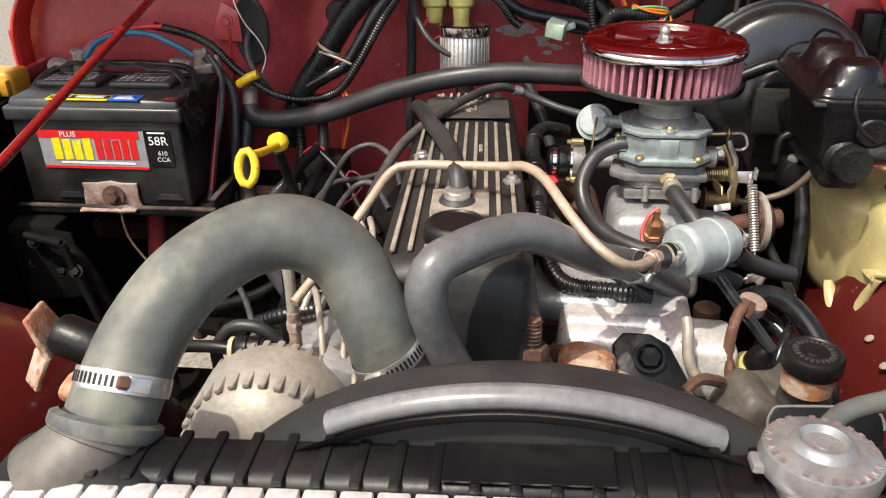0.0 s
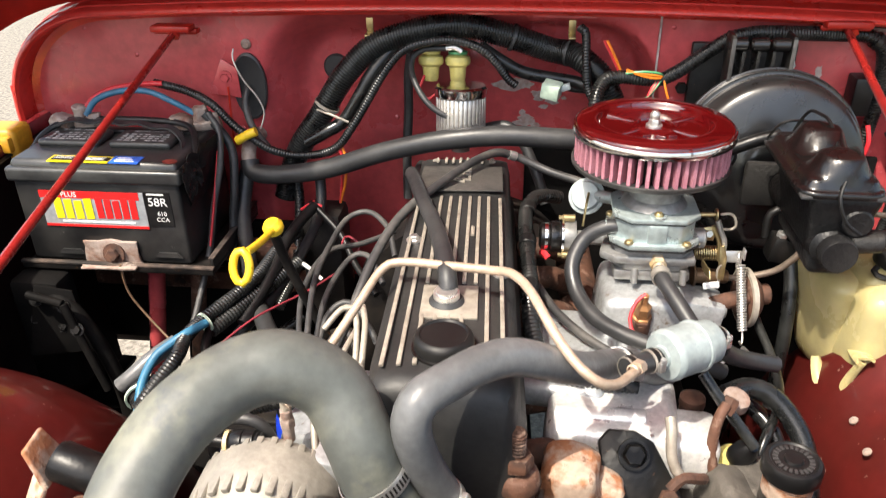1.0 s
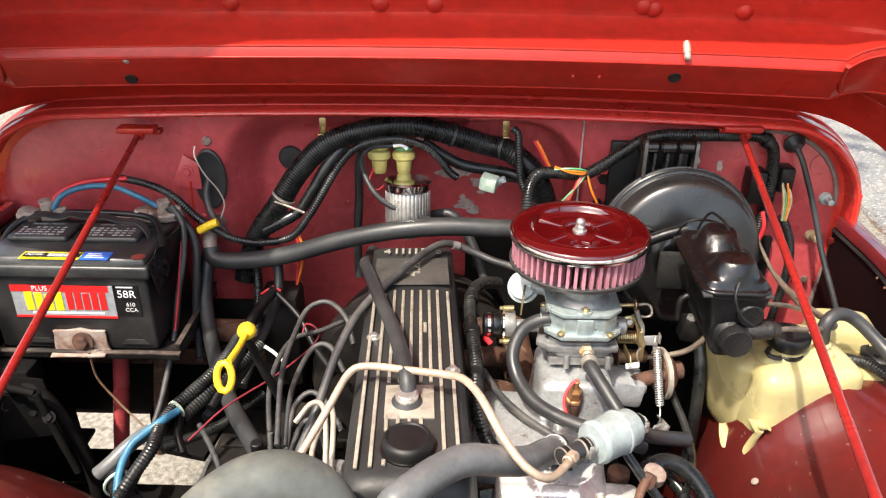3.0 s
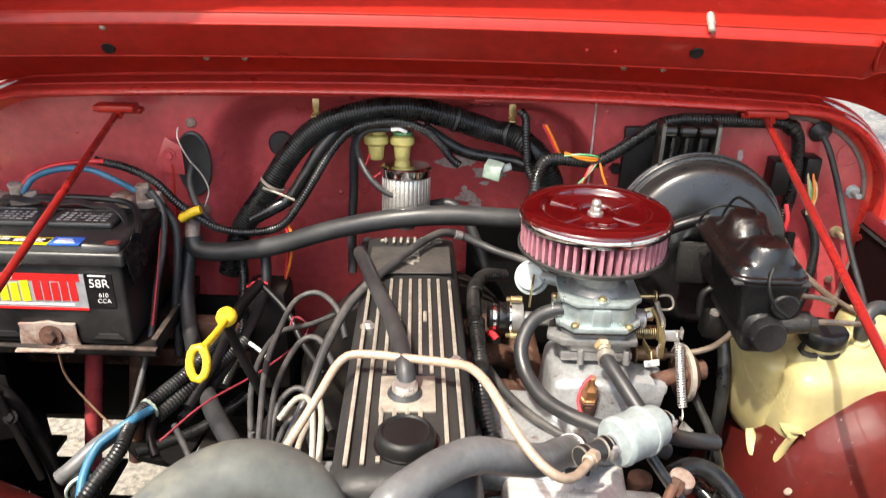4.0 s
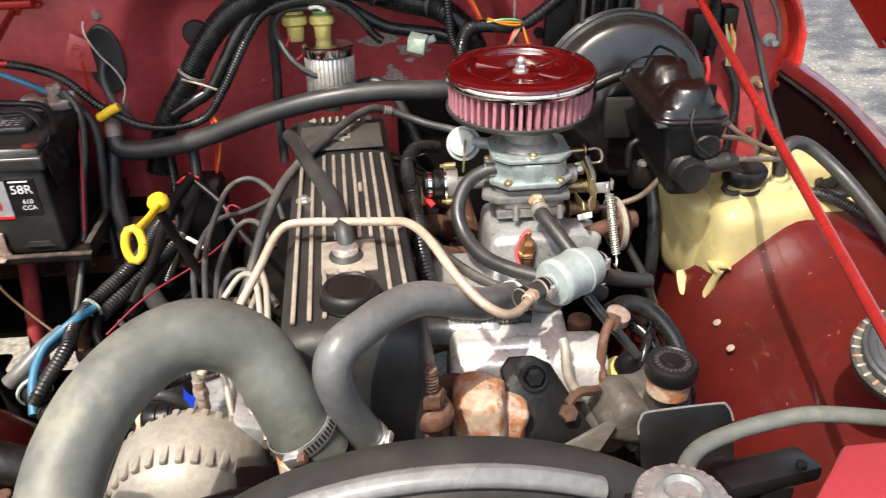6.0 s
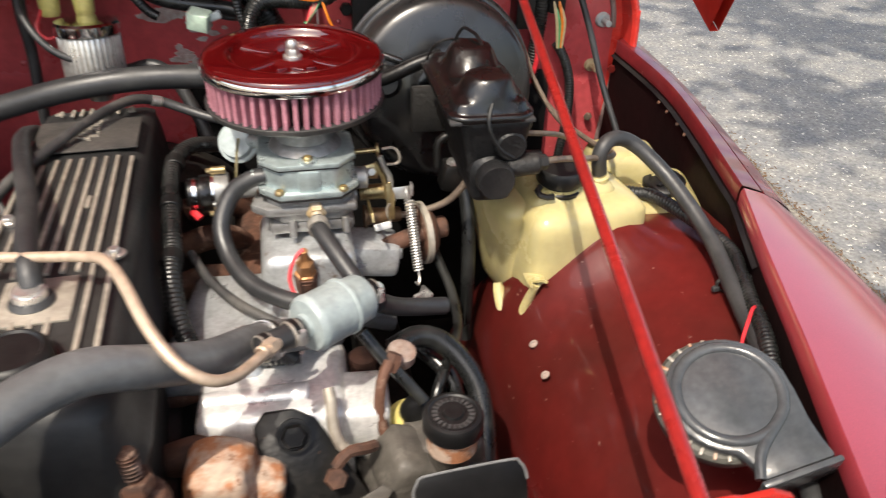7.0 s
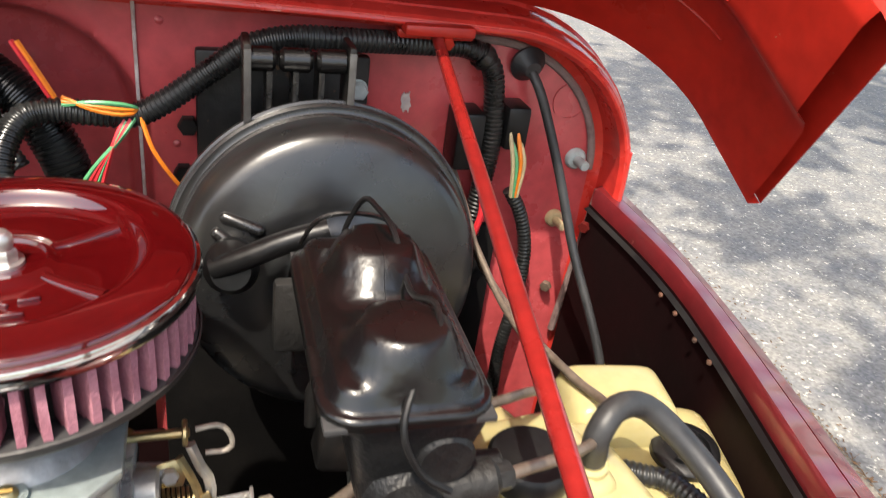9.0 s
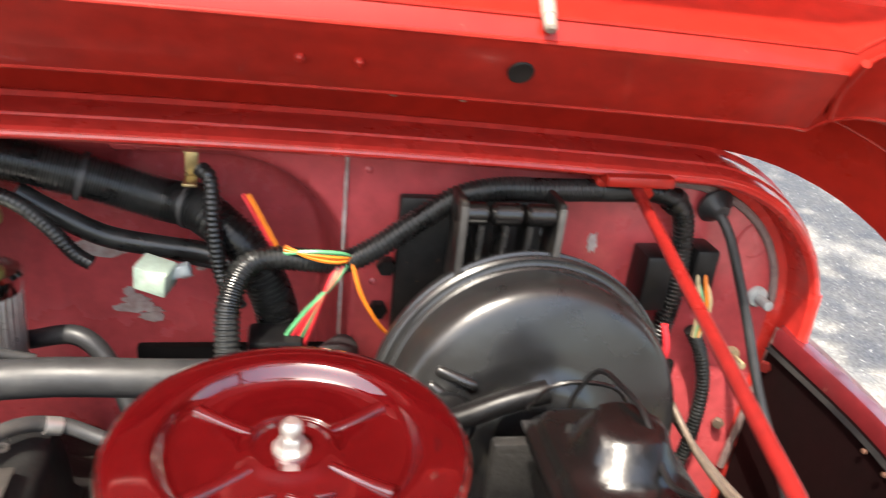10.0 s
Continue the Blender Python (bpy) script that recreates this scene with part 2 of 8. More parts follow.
CAP_STEEL = material("stamped_steel", (0.30, 0.30, 0.30), 0.38, 0.5, second=(0.20, 0.20, 0.20), size=60, bump=0.15)
BLACK_CASTING = material("black_painted_casting", (0.010, 0.010, 0.0105), 0.42, second=(0.022, 0.021, 0.020), size=14, grain=220, bump=0.6, rough_var=0.1)
BLACK_CASTING.node_tree.nodes["Principled BSDF"].inputs["Specular IOR Level"].default_value = 0.3
# body maroon taken almost to black: the colour holds the shade
MAROON_DARK = material("shade_darkened_maroon", (0.009, 0.0030, 0.0032), 0.6, second=(0.006, 0.0028, 0.0028), size=8, grain=90, bump=0.15, third=(0.03, 0.016, 0.013), third_at=(0.68, 0.75), third_size=60)
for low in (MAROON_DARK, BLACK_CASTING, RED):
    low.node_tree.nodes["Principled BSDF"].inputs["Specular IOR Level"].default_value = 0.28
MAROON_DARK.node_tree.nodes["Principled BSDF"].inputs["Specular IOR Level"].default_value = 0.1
DUST_PANEL = material("dust_browned_casting", (0.062, 0.057, 0.052), 0.55, second=(0.036, 0.034, 0.032), size=22, grain=180, bump=0.3)
TANK_TAN = material("dusty_bleached_plastic", (0.13, 0.118, 0.10), 0.5, second=(0.075, 0.068, 0.060), size=16, bump=0.2, third=(0.30, 0.27, 0.23), third_at=(0.58, 0.74), third_size=35)
# pale grey base holds the sheen of black plastic edges
SATIN = material("sheen_grey_plastic", (0.15, 0.152, 0.155), 0.28, second=(0.20, 0.20, 0.20), size=9, bump=0.06)
HORN_RIM = material("grimy_grey_rim", (0.10, 0.098, 0.085), 0.5, 0.3, second=(0.045, 0.044, 0.038), size=30, bump=0.3)
HORN_FACE = material("satin_grey_shell", (0.048, 0.052, 0.056), 0.20, second=(0.075, 0.077, 0.08), size=12, bump=0.12)
PRINT_GREY = material("faint_print", (0.42, 0.42, 0.42), 0.5, size=40, bump=0.0)
FOAM = material("pale_green_plastic", (0.50, 0.62, 0.50), 0.45, second=(0.44, 0.55, 0.44), size=30, bump=0.05)
BARE = material("chipped_primer", (0.42, 0.36, 0.34), 0.7, second=(0.32, 0.22, 0.20), size=60, bump=0.3)
STRIP = material("worn_raised_rib", (0.40, 0.36, 0.30), 0.5, 0.35, second=(0.26, 0.23, 0.19), size=30, bump=0.2)
ASPHALT = material("asphalt", (0.150, 0.148, 0.147), 0.8, second=(0.255, 0.24, 0.21), size=9, grain=75, bump=1.0, blend=(0.35, 0.7), third=(0.66, 0.61, 0.51), third_at=(0.60, 0.66), third_size=42)
CONCRETE = material("exposed_aggregate", (0.24, 0.215, 0.175), 0.9, second=(0.11, 0.10, 0.08), size=55, grain=75, bump=1.0, third=(0.40, 0.37, 0.31), third_at=(0.58, 0.68), third_size=110)
for paving in (ASPHALT, CONCRETE):
    for node in paving.node_tree.nodes:
        if node.bl_idname == "ShaderNodeMix" and node.blend_type == "MULTIPLY":
            node.inputs["Factor"].default_value = 0.85
LEAF_LITTER = material("dry_needles", (0.16, 0.09, 0.045), 0.9, size=60, bump=0.2)
LEAF = material("leaf", (0.06, 0.11, 0.03), 0.6, size=4, bump=0.0)
BARK = material("bark", (0.12, 0.09, 0.065), 0.9, size=12, bump=0.8)


# thick lacquer mirrors more of the sky than thin paint
for lacquer, index in ((RED, 1.55), (RED_LID, 1.7), (RED_FENDER, 1.65), (RED_PANEL, 1.75), (RED_ARCH, 1.5), (RED_ROD, 1.5)):
    lacquer.node_tree.nodes["Principled BSDF"].inputs["Coat IOR"].default_value = index
for enamel, level in ((BOOSTER, 0.75), (BLACK_PAINT, 0.62)):
    enamel.node_tree.nodes["Principled BSDF"].inputs["Specular IOR Level"].default_value = level


# ---- builders ----
def part(name, bm, mat, parent=None, label="", smooth=40, origin=None):
    """Links a bmesh as one mesh object under a thing or a part."""
    root = parent
    while root is not None and root.parent is not None:
        root = root.parent
    at = Vector(origin) if origin else (root.location.copy() if root is not None else Vector((0, 0, 0)))
    if at.length:
        bmesh.ops.translate(bm, verts=bm.verts, vec=-at)
    me = bpy.data.meshes.new(name)
    bm.to_mesh(me)
    bm.free()
    me.materials.append(mat)
    if smooth:
        me.polygons.foreach_set("use_smooth", [True] * len(me.polygons))
        me.set_sharp_from_angle(angle=radians(smooth))
    ob = new(name, me)
    if parent is not None:
        ob.parent = parent
    elif origin:
        ob.location = at
    if label:
        ob["label"] = label
    return ob


def thing(name, at, label, category, group="", kind=""):
    ob = new(name)
    ob.location = at
    ob.empty_display_size = 0.02
    return tagged(ob, label, category, group, kind)


def solo(name, bm, mat, label, category, group="", kind="", smooth=40, at=None):
    if at is None:
        n = max(1, len(bm.verts))
        at = sum((v.co for v in bm.verts), Vector()) / n
        at.z = min(v.co.z for v in bm.verts)
    return tagged(part(name, bm, mat, None, "", smooth, origin=at), label, category, group, kind)


def add(bm, other, m=None):
    """Joins another bmesh into bm, at the pose m."""
    keep = [bm.verts.new(m @ v.co if m else v.co) for v in other.verts]
    other.verts.index_update()
    for f in other.faces:
        bm.faces.new([keep[v.index] for v in f.verts])
    other.free()
    return bm


def box(sx, sy, sz, m=None, bevel=0.0, seg=2, taper=(1, 1)):
    """A box that stands on z = 0, with rounded edges; taper: the top's size against the foot's."""
    bm = bmesh.new()
    bmesh.ops.create_cube(bm, size=1)
    for v in bm.verts:
        k = taper if v.co.z > 0 else (1, 1)
        v.co = Vector((v.co.x * sx * k[0], v.co.y * sy * k[1], (v.co.z + 0.5) * sz))
    if bevel:
        bmesh.ops.bevel(bm, geom=list(bm.edges), offset=bevel, segments=seg, profile=0.5, affect="EDGES")
    if m:
        bmesh.ops.transform(bm, matrix=m, verts=bm.verts)
    return bm


def span(x0, x1, y0, y1, z0, z1, bevel=0.0, seg=2, taper=(1, 1)):
    return box(x1 - x0, y1 - y0, z1 - z0, pose((x0 + x1) / 2, (y0 + y1) / 2, z0), bevel, seg, taper)


def lathe(profile, seg=32, m=None):
    """Turns a profile of (radius, height) round z."""
    bm = bmesh.new()
    rings = []
    for r, z in profile:
        if r < 1e-6:
            rings.append([bm.verts.new((0, 0, z))])
        else:
            rings.append([bm.verts.new((r * math.cos(2 * math.pi * i / seg), r * math.sin(2 * math.pi * i / seg), z)) for i in range(seg)])
    for a, b in zip(rings, rings[1:]):
        for i in range(seg):
            j = (i + 1) % seg
            if len(a) == 1 and len(b) == 1:
                continue
            if len(a) == 1:
                bm.faces.new((a[0], b[j], b[i]))
            elif len(b) == 1:
                bm.faces.new((a[i], a[j], b[0]))
            else:
                bm.faces.new((a[i], a[j], b[j], b[i]))
    bmesh.ops.recalc_face_normals(bm, faces=bm.faces)
    if m:
        bmesh.ops.transform(bm, matrix=m, verts=bm.verts)
    return bm


def toward(at, way, spin=0):
    """A pose at a place whose z axis points that way."""
    q = Vector(way).to_track_quat("Z", "Y").to_matrix().to_4x4()
    return Matrix.Translation(at) @ q @ pose(0, 0, 0, 0, 0, spin)


def rod(a, b, r, seg=14, bevel=0.15):
    """A round bar from a to b, its ends slightly rounded."""
    a, b = Vector(a), Vector(b)
    n = (b - a).length
    e = min(r * bevel, n / 4)
    return lathe([(0, 0), (r - e, 0), (r, e), (r, n - e), (r - e, n), (0, n)], seg, toward(a, b - a))


def glide(points, step):
    """A smooth line through points, resampled evenly."""
    p = [Vector(q) for q in points]
    p = [2 * p[0] - p[1]] + p + [2 * p[-1] - p[-2]]
    fine = []
    for a, b, c, d in zip(p, p[1:], p[2:], p[3:]):
        for i in range(24):
            t = i / 24
            fine.append(0.5 * (2 * b + (c - a) * t + (2 * a - 5 * b + 4 * c - d) * t * t + (3 * b - a - 3 * c + d) * t ** 3))
    fine.append(p[-2])
    total = sum((v - u).length for u, v in zip(fine, fine[1:]))
    n = max(2, round(total / step))
    out, want, run = [fine[0]], total / n, 0.0
    for u, v in zip(fine, fine[1:]):
        d = (v - u).length
        while d > 1e-9 and run + d >= want * len(out) and len(out) < n:
            out.append(u.lerp(v, (want * len(out) - run) / d))
        run += d
    out.append(fine[-1])
    return out


def tube(points, r, seg=12, step=0.008, ribs=0.0, depth=0.11, ends=None):
    """A hose or wire along a line; ribs: the pitch of its corrugation; ends: a radius for the far end."""
    line = glide(points, ribs / 4 if ribs else step)
    bm = bmesh.new()
    rings = []
    side = None
    n = len(line)
    for i, q in enumerate(line):
        way = (line[min(i + 1, n - 1)] - line[max(i - 1, 0)]).normalized()
        if side is None:
            side = way.orthogonal().normalized()
        side = (side - way * side.dot(way)).normalized()
        up = way.cross(side)
        k = r if ends is None else r + (ends - r) * i / (n - 1)
        if ribs and i % 4 > 1:
            k *= 1 - depth
        rings.append([bm.verts.new(q + k * (side * math.cos(2 * math.pi * j / seg) + up * math.sin(2 * math.pi * j / seg))) for j in range(seg)])
    for a, b in zip(rings, rings[1:]):
        for j in range(seg):
            bm.faces.new((a[j], a[(j + 1) % seg], b[(j + 1) % seg], b[j]))
    bm.faces.new(rings[0][::-1])
    bm.faces.new(rings[-1])
    return bm


def plate(outline, thick, m=None, bevel=0.0):
    """A flat plate from an outline in x and y, thick along z."""
    bm = bmesh.new()
    low = [bm.verts.new((x, y, 0)) for x, y in outline]
    top = [bm.verts.new((x, y, thick)) for x, y in outline]
    bm.faces.new(low[::-1])
    bm.faces.new(top)
    n = len(low)
    for i in range(n):
        bm.faces.new((low[i], low[(i + 1) % n], top[(i + 1) % n], top[i]))
    bmesh.ops.recalc_face_normals(bm, faces=bm.faces)
    if bevel:
        bmesh.ops.bevel(bm, geom=list(bm.edges), offset=bevel, segments=2, profile=0.5, affect="EDGES")
    if m:
        bmesh.ops.transform(bm, matrix=m, verts=bm.verts)
    return bm


def surface(fn, us, vs, thick=0.0):
    """A sheet from a function of two steps, with thickness along its normals."""
    bm = bmesh.new()
    rows = [[bm.verts.new(fn(u, v)) for v in vs] for u in us]
    for a, b in zip(rows, rows[1:]):
        for i in range(len(vs) - 1):
            bm.faces.new((a[i], a[i + 1], b[i + 1], b[i]))
    if thick:
        bm.normal_update()
        bmesh.ops.solidify(bm, geom=list(bm.faces), thickness=thick)
    bmesh.ops.recalc_face_normals(bm, faces=bm.faces)
    return bm


def steps(a, b, n):
    return [a + (b - a) * i / n for i in range(n + 1)]


def hexa(r, h, m=None):
    """A hexagonal bolt head or nut with a chamfer."""
    return lathe([(0, 0), (r, 0), (r, h * 0.8), (r * 0.86, h), (0, h)], 6, m)


def letters(text, size, thick, m):
    c = bpy.data.curves.new("letters", "FONT")
    c.body, c.size, c.extrude, c.align_x, c.align_y = text, size, thick, "CENTER", "CENTER"
    ob = bpy.data.objects.new("letters", c)
    me = bpy.data.meshes.new_from_object(ob)
    bm = bmesh.new()
    bm.from_mesh(me)
    bpy.data.objects.remove(ob)
    bpy.data.meshes.remove(me)
    bmesh.ops.transform(bm, matrix=m, verts=bm.verts)
    return bm


def clamp(at, way, r, parent, width=0.012):
    """A worm-drive clamp round a hose."""
    m = toward(at, way)
    face = m.to_3x3().inverted() @ Vector((0.1, -0.75, 0.65))
    m = m @ pose(0, 0, 0, 0, 0, math.degrees(math.atan2(face.y, face.x)) - 90)
    w = width / 2
    band = part("clamp", lathe([(r, -w), (r + 0.0009, -w), (r + 0.0012, -w * 0.7), (r + 0.0012, w * 0.7), (r + 0.0009, w), (r, w)], 28, m), ALT if r < 0.012 else STEEL, parent, "steel worm-drive hose clamp with slots")
    for i in range(14):
        part("slot", box(0.0016, 0.0009, width * 0.55, m @ pose(0, 0, 0, 0, 0, i * 7 - 75) @ pose(0, r + 0.0010, -width * 0.275)), BLACK_STEEL, band)
    k = min(1.0, 0.55 + r * 18)
    m = m @ pose(0, 0, 0, 0, 0, 38)
    part("screw_housing", box(0.013 * k, 0.006 * k, 0.009 * k, m @ pose(0, r + 0.003, -0.0045 * k), 0.001), STEEL, band)
    part("screw", hexa(0.0040 * k, 0.006 * k, m @ pose(0.006 * k, r + 0.004, 0, 0, 90, 0)), RUST if r > 0.02 else STEEL, band)
    return band


XC = 0.045      # the car's middle line


def cowl_profile(low=0.45, trim=0.017):
    """Half-round-cornered outline of the cowl, from one foot over the top to the other: x, z and the outward way."""
    half, top, r = 0.735, 1.118, 0.155
    out = []
    line = [(half + 0.005, low), (half + 0.005, top - r - 0.02)]
    for k in range(1, 13):
        a = math.pi / 2 * k / 12
        line.append((half + 0.005 - (r + 0.01) * (1 - math.cos(a)) * 1.05, top - r - 0.02 + (r + 0.006) * math.sin(a)))
    x1, z1 = line[-1]
    for k in range(1, 11):
        x = x1 * (1 - k / 10)
        line.append((x, z1 + (top - z1) * (1 - (x / x1) ** 2)))
    whole = [(XC + x * (1 - trim / half), z) for x, z in line] + [(XC - x * 1.05, z) for x, z in line[-2::-1]]
    for i, (x, z) in enumerate(whole):
        a, b = whole[max(0, i - 1)], whole[min(len(whole) - 1, i + 1)]
        d = Vector((b[0] - a[0], b[1] - a[1])).normalized()
        out.append((x, z, d.y, -d.x))
    return out


# ---- ground ----
def ground_at(u, v):
    return Vector((u, v, 0.0))


far = [-60, -20, -8, -4, -2, -1, 0, 1, 1.4, 1.9, 8]
tagged(part("ground", surface(ground_at, [-400] + far, [-400, -60, -20, -8, -3, 0, 2, 4, 8, 20, 60, 400]), CONCRETE), "pale exposed-aggregate concrete drive under the car", "ground", kind="structure")
rnd = random.Random(4)
edge = [(1.732 + 0.0806 * y + 0.010 * noise.noise((0, y * 3.0, 0)) + 0.004 * noise.noise((3, y * 17.0, 0)), y) for y in steps(-30, 60, 1800)]
bm = bmesh.new()
left = [bm.verts.new((x, y, 0.004)) for x, y in edge]
left_low = [bm.verts.new((x - 0.01, y, -0.02)) for x, y in edge]
right = [bm.verts.new((400, y * 8, 0.004)) for x, y in edge]
for i in range(len(edge) - 1):
    bm.faces.new((left[i], right[i], right[i + 1], left[i + 1]))
    bm.faces.new((left_low[i], left[i], left[i + 1], left_low[i + 1]))
tagged(part("road", bm, ASPHALT), "grey worn asphalt road with pale stone specks", "road", kind="structure")
# dry needles and grit along the joint
bm = bmesh.new()
for i in range(2600):
    y = rnd.uniform(0.4, 7)
    x = 1.732 + 0.0806 * y + rnd.gauss(-0.006, 0.010 if i % 3 else 0.05)
    a = rnd.uniform(0, math.pi)
    n = rnd.uniform(0.003, 0.009)
    w = rnd.uniform(0.0005, 0.0018)
    d, s = Vector((math.cos(a), math.sin(a), 0)), Vector((-math.sin(a), math.cos(a), 0))
    c = Vector((x, y, 0.006 + rnd.uniform(0, 0.003)))
    v = [bm.verts.new(c + d * n * p + s * w * q + Vector((0, 0, h))) for p, q, h in ((-1, -1, 0), (1, -1, 0), (1, 1, 0), (-1, 1, 0), (0, 0, 0.003))]
    for k in range(4):
        bm.faces.new((v[k], v[(k + 1) % 4], v[4]))
tagged(part("leaf_litter", bm, LEAF_LITTER, smooth=0), "dry brown needles and grit along the joint of the road", "leaf litter", kind="stuff")

# ---- body of the car ----
car = thing("car_body", (XC, 1.3, 0.0), "dark red painted off-road car body with an open engine bay", "car")
PROF = cowl_profile()


def cowl_sheet(section, lo=0, hi=None):
    idx = range(lo, hi or len(PROF))
    return surface(lambda i, k: Vector((PROF[i][0] + PROF[i][2] * section[k][1], section[k][0], PROF[i][1] + PROF[i][3] * section[k][1])), list(idx), list(range(len(section))))


part("cowl", cowl_sheet([(1.262, -0.030), (1.258, -0.0185), (1.232, -0.0180), (1.221, -0.0185), (1.216, -0.0155), (1.2165, -0.010), (1.219, -0.0075), (1.223, -0.006), (1.2325, -0.0035), (1.2335, -0.0015), (1.247, 0.001), (1.266, 0.002), (1.268, 0.006), (1.277, 0.007), (1.33, 0.009), (1.50, 0.012), (1.9, 0.012)]), RED_COWL, car, "bright red cowl rim round the firewall", smooth=16)


part("cowl_edge", tube([Vector((p[0] - p[2] * 0.0135, 1.2175, p[1] - p[3] * 0.0135)) for p in PROF], 0.0028, 8, 0.012), RED_COWL, car, "bright rolled edge of the cowl")


def firewall_y(x, z):
    """The firewall lies back in the middle, behind the engine, with rounded corners."""
    cx, cz, hx, hz, r = 0.0, 0.70, 0.292, 0.37, 0.10
    dx, dz = abs(x - cx) - hx + r, abs(z - cz) - hz + r
    d = math.hypot(max(dx, 0), max(dz, 0)) + min(max(dx, dz), 0) - r
    soft = 0.03 if x > 0.1 else 0.07
    k = min(1, max(0, 0.5 - d / soft))
    return 1.262 + 0.075 * k * k * (3 - 2 * k) + 0.0012 * noise.noise((x * 9, z * 9, 0))


inner = [(p[0] - p[2] * 0.027, p[1] - p[3] * 0.027) for p in PROF]


def roof(x):
    best = 0.45
    for (xa, za), (xb, zb) in zip(inner, inner[1:]):
        if min(xa, xb) - 1e-6 <= x <= max(xa, xb) + 1e-6 and abs(xb - xa) > 1e-6:
            best = max(best, za + (zb - za) * (x - xa) / (xb - xa))
    return best


xs = steps(XC - 0.748, -0.34, 30) + steps(-0.335, -0.2, 30) + steps(-0.195, 0.265, 50) + steps(0.268, 0.305, 30) + steps(0.31, XC + 0.695, 40)
part("firewall", surface(lambda x, t: (lambda z: Vector((x, firewall_y(x, z), z)))(0.50 + (roof(x) - 0.50) * t), xs, steps(0, 1, 110)), RED_BAY, car, "aged dark red firewall with a recess behind the engine")
# black sheets added for deep shade low on the firewall and over the frame
part("shade_sheet", span(0.303, 0.640, 1.246, 1.256, 0.42, 0.885, 0.004), MATTE_BLACK, car, "added black sheet for the shade low on the firewall")
part("shade_sheet", span(0.105, 0.300, 1.312, 1.324, 0.45, 0.865, 0.004), MATTE_BLACK, car, "added black sheet for the shade behind the engine")
part("shade_apron", span(0.24, 0.60, 0.52, 1.25, 0.415, 0.425, 0.003), MATTE_BLACK, car, "added black sheet for the shade over the frame")
part("shade_apron", span(-0.72, -0.06, 0.34, 1.100, 0.415, 0.425, 0.003), MATTE_BLACK, car, "added black sheet for the shade over the frame")
part("shade_apron", span(-0.85, -0.640, 1.102, 1.25, 0.418, 0.428, 0.003), MATTE_BLACK, car, "added black sheet for the shade over the frame")
part("shade_apron", span(-0.639, -0.500, 1.102, 1.190, 0.418, 0.428, 0.003), MATTE_BLACK, car, "added black sheet for the shade over the frame")
part("shade_apron", span(-0.345, -0.06, 1.102, 1.25, 0.418, 0.428, 0.003), MATTE_BLACK, car, "added black sheet for the shade over the frame")
part("weld_seam", span(0.2940, 0.2972, 1.2592, 1.262, 0.72, 1.100, 0.0008), BARE, car, "pale worn weld seam on the firewall")
for x, z, r in ((0.315, 1.073, 0.004), (0.325, 0.965, 0.004), (0.60, 1.10, 0.003), (0.37, 0.80, 0.004), (-0.36, 0.90, 0.006), (-0.13, 0.985, 0.005), (-0.115, 0.90, 0.005), (-0.52, 1.02, 0.004), (-0.60, 1.06, 0.004)):
    part("rivet", lathe([(0, 0), (r, 0), (r * 0.9, r * 0.4), (r * 0.4, r * 0.75), (0, r * 0.8)], 12, toward((x, firewall_y(x, z) + 0.001, z), (0, -1, 0))), RED_BAY, car)
# round knock-out and worn patches in the paint
part("knockout_ring", lathe([(0.017, 0), (0.019, 0), (0.019, 0.0012), (0.017, 0.0012), (0.017, 0)], 28, toward((0.70, 1.2615, 1.015), (0, -1, 0))), RED_BAY, car)
for cx, cz, rx, rz, sd in ((0.088, 0.966, 0.026, 0.010, 1), (0.122, 0.947, 0.014, 0.006, 2), (0.148, 0.933, 0.012, 0.005, 3), (0.132, 0.925, 0.010, 0.005, 5), (0.104, 0.905, 0.016, 0.007, 6), (0.120, 0.893, 0.012, 0.005, 8), (0.165, 0.940, 0.006, 0.004, 9), (0.530, 1.010, 0.006, 0.014, 4)):
    rg = random.Random(sd)
    ring = [(rx * math.cos(a) * (0.5 + 0.5 * rg.random()), rz * math.sin(a) * (0.5 + 0.5 * rg.random())) for a in steps(0, 2 * math.pi, 19)[:-1]]
    bm = plate(ring, 0.0016, pose(cx, min(firewall_y(cx + dx, cz + dz) for dx in (-rx, 0, rx) for dz in (-rz, 0, rz)) + 0.0002, cz, 90, 0, 0))
    part("chipped_patch", bm, BARE, car, "bare chipped patch in the paint", smooth=0)

for cx, cz, rx, rz, sd in ((0.074, 0.960, 0.030, 0.012, 11), (0.100, 0.962, 0.020, 0.008, 12), (0.125, 0.940, 0.013, 0.006, 13), (0.098, 0.914, 0.007, 0.006, 14), (0.098, 0.896, 0.018, 0.007, 15), (0.118, 0.886, 0.015, 0.007, 16), (0.140, 0.936, 0.008, 0.004, 17), (0.112, 0.900, 0.011, 0.004, 18)):
    rg = random.Random(sd)
    ring = [(rx * math.cos(a) * (0.6 + 0.4 * rg.random()), rz * math.sin(a) * (0.6 + 0.4 * rg.random())) for a in steps(0, 2 * math.pi, 17)[:-1]]
    base_y = min(firewall_y(cx + dx, cz + dz) for dx in (-rx, 0, rx) for dz in (-rz, 0, rz))
    part("chipped_patch", plate(ring, 0.0016, pose(cx, base_y - 0.0004, cz, 90, 0, 0)), BARE, car, "bare chipped patch in the paint", smooth=0)
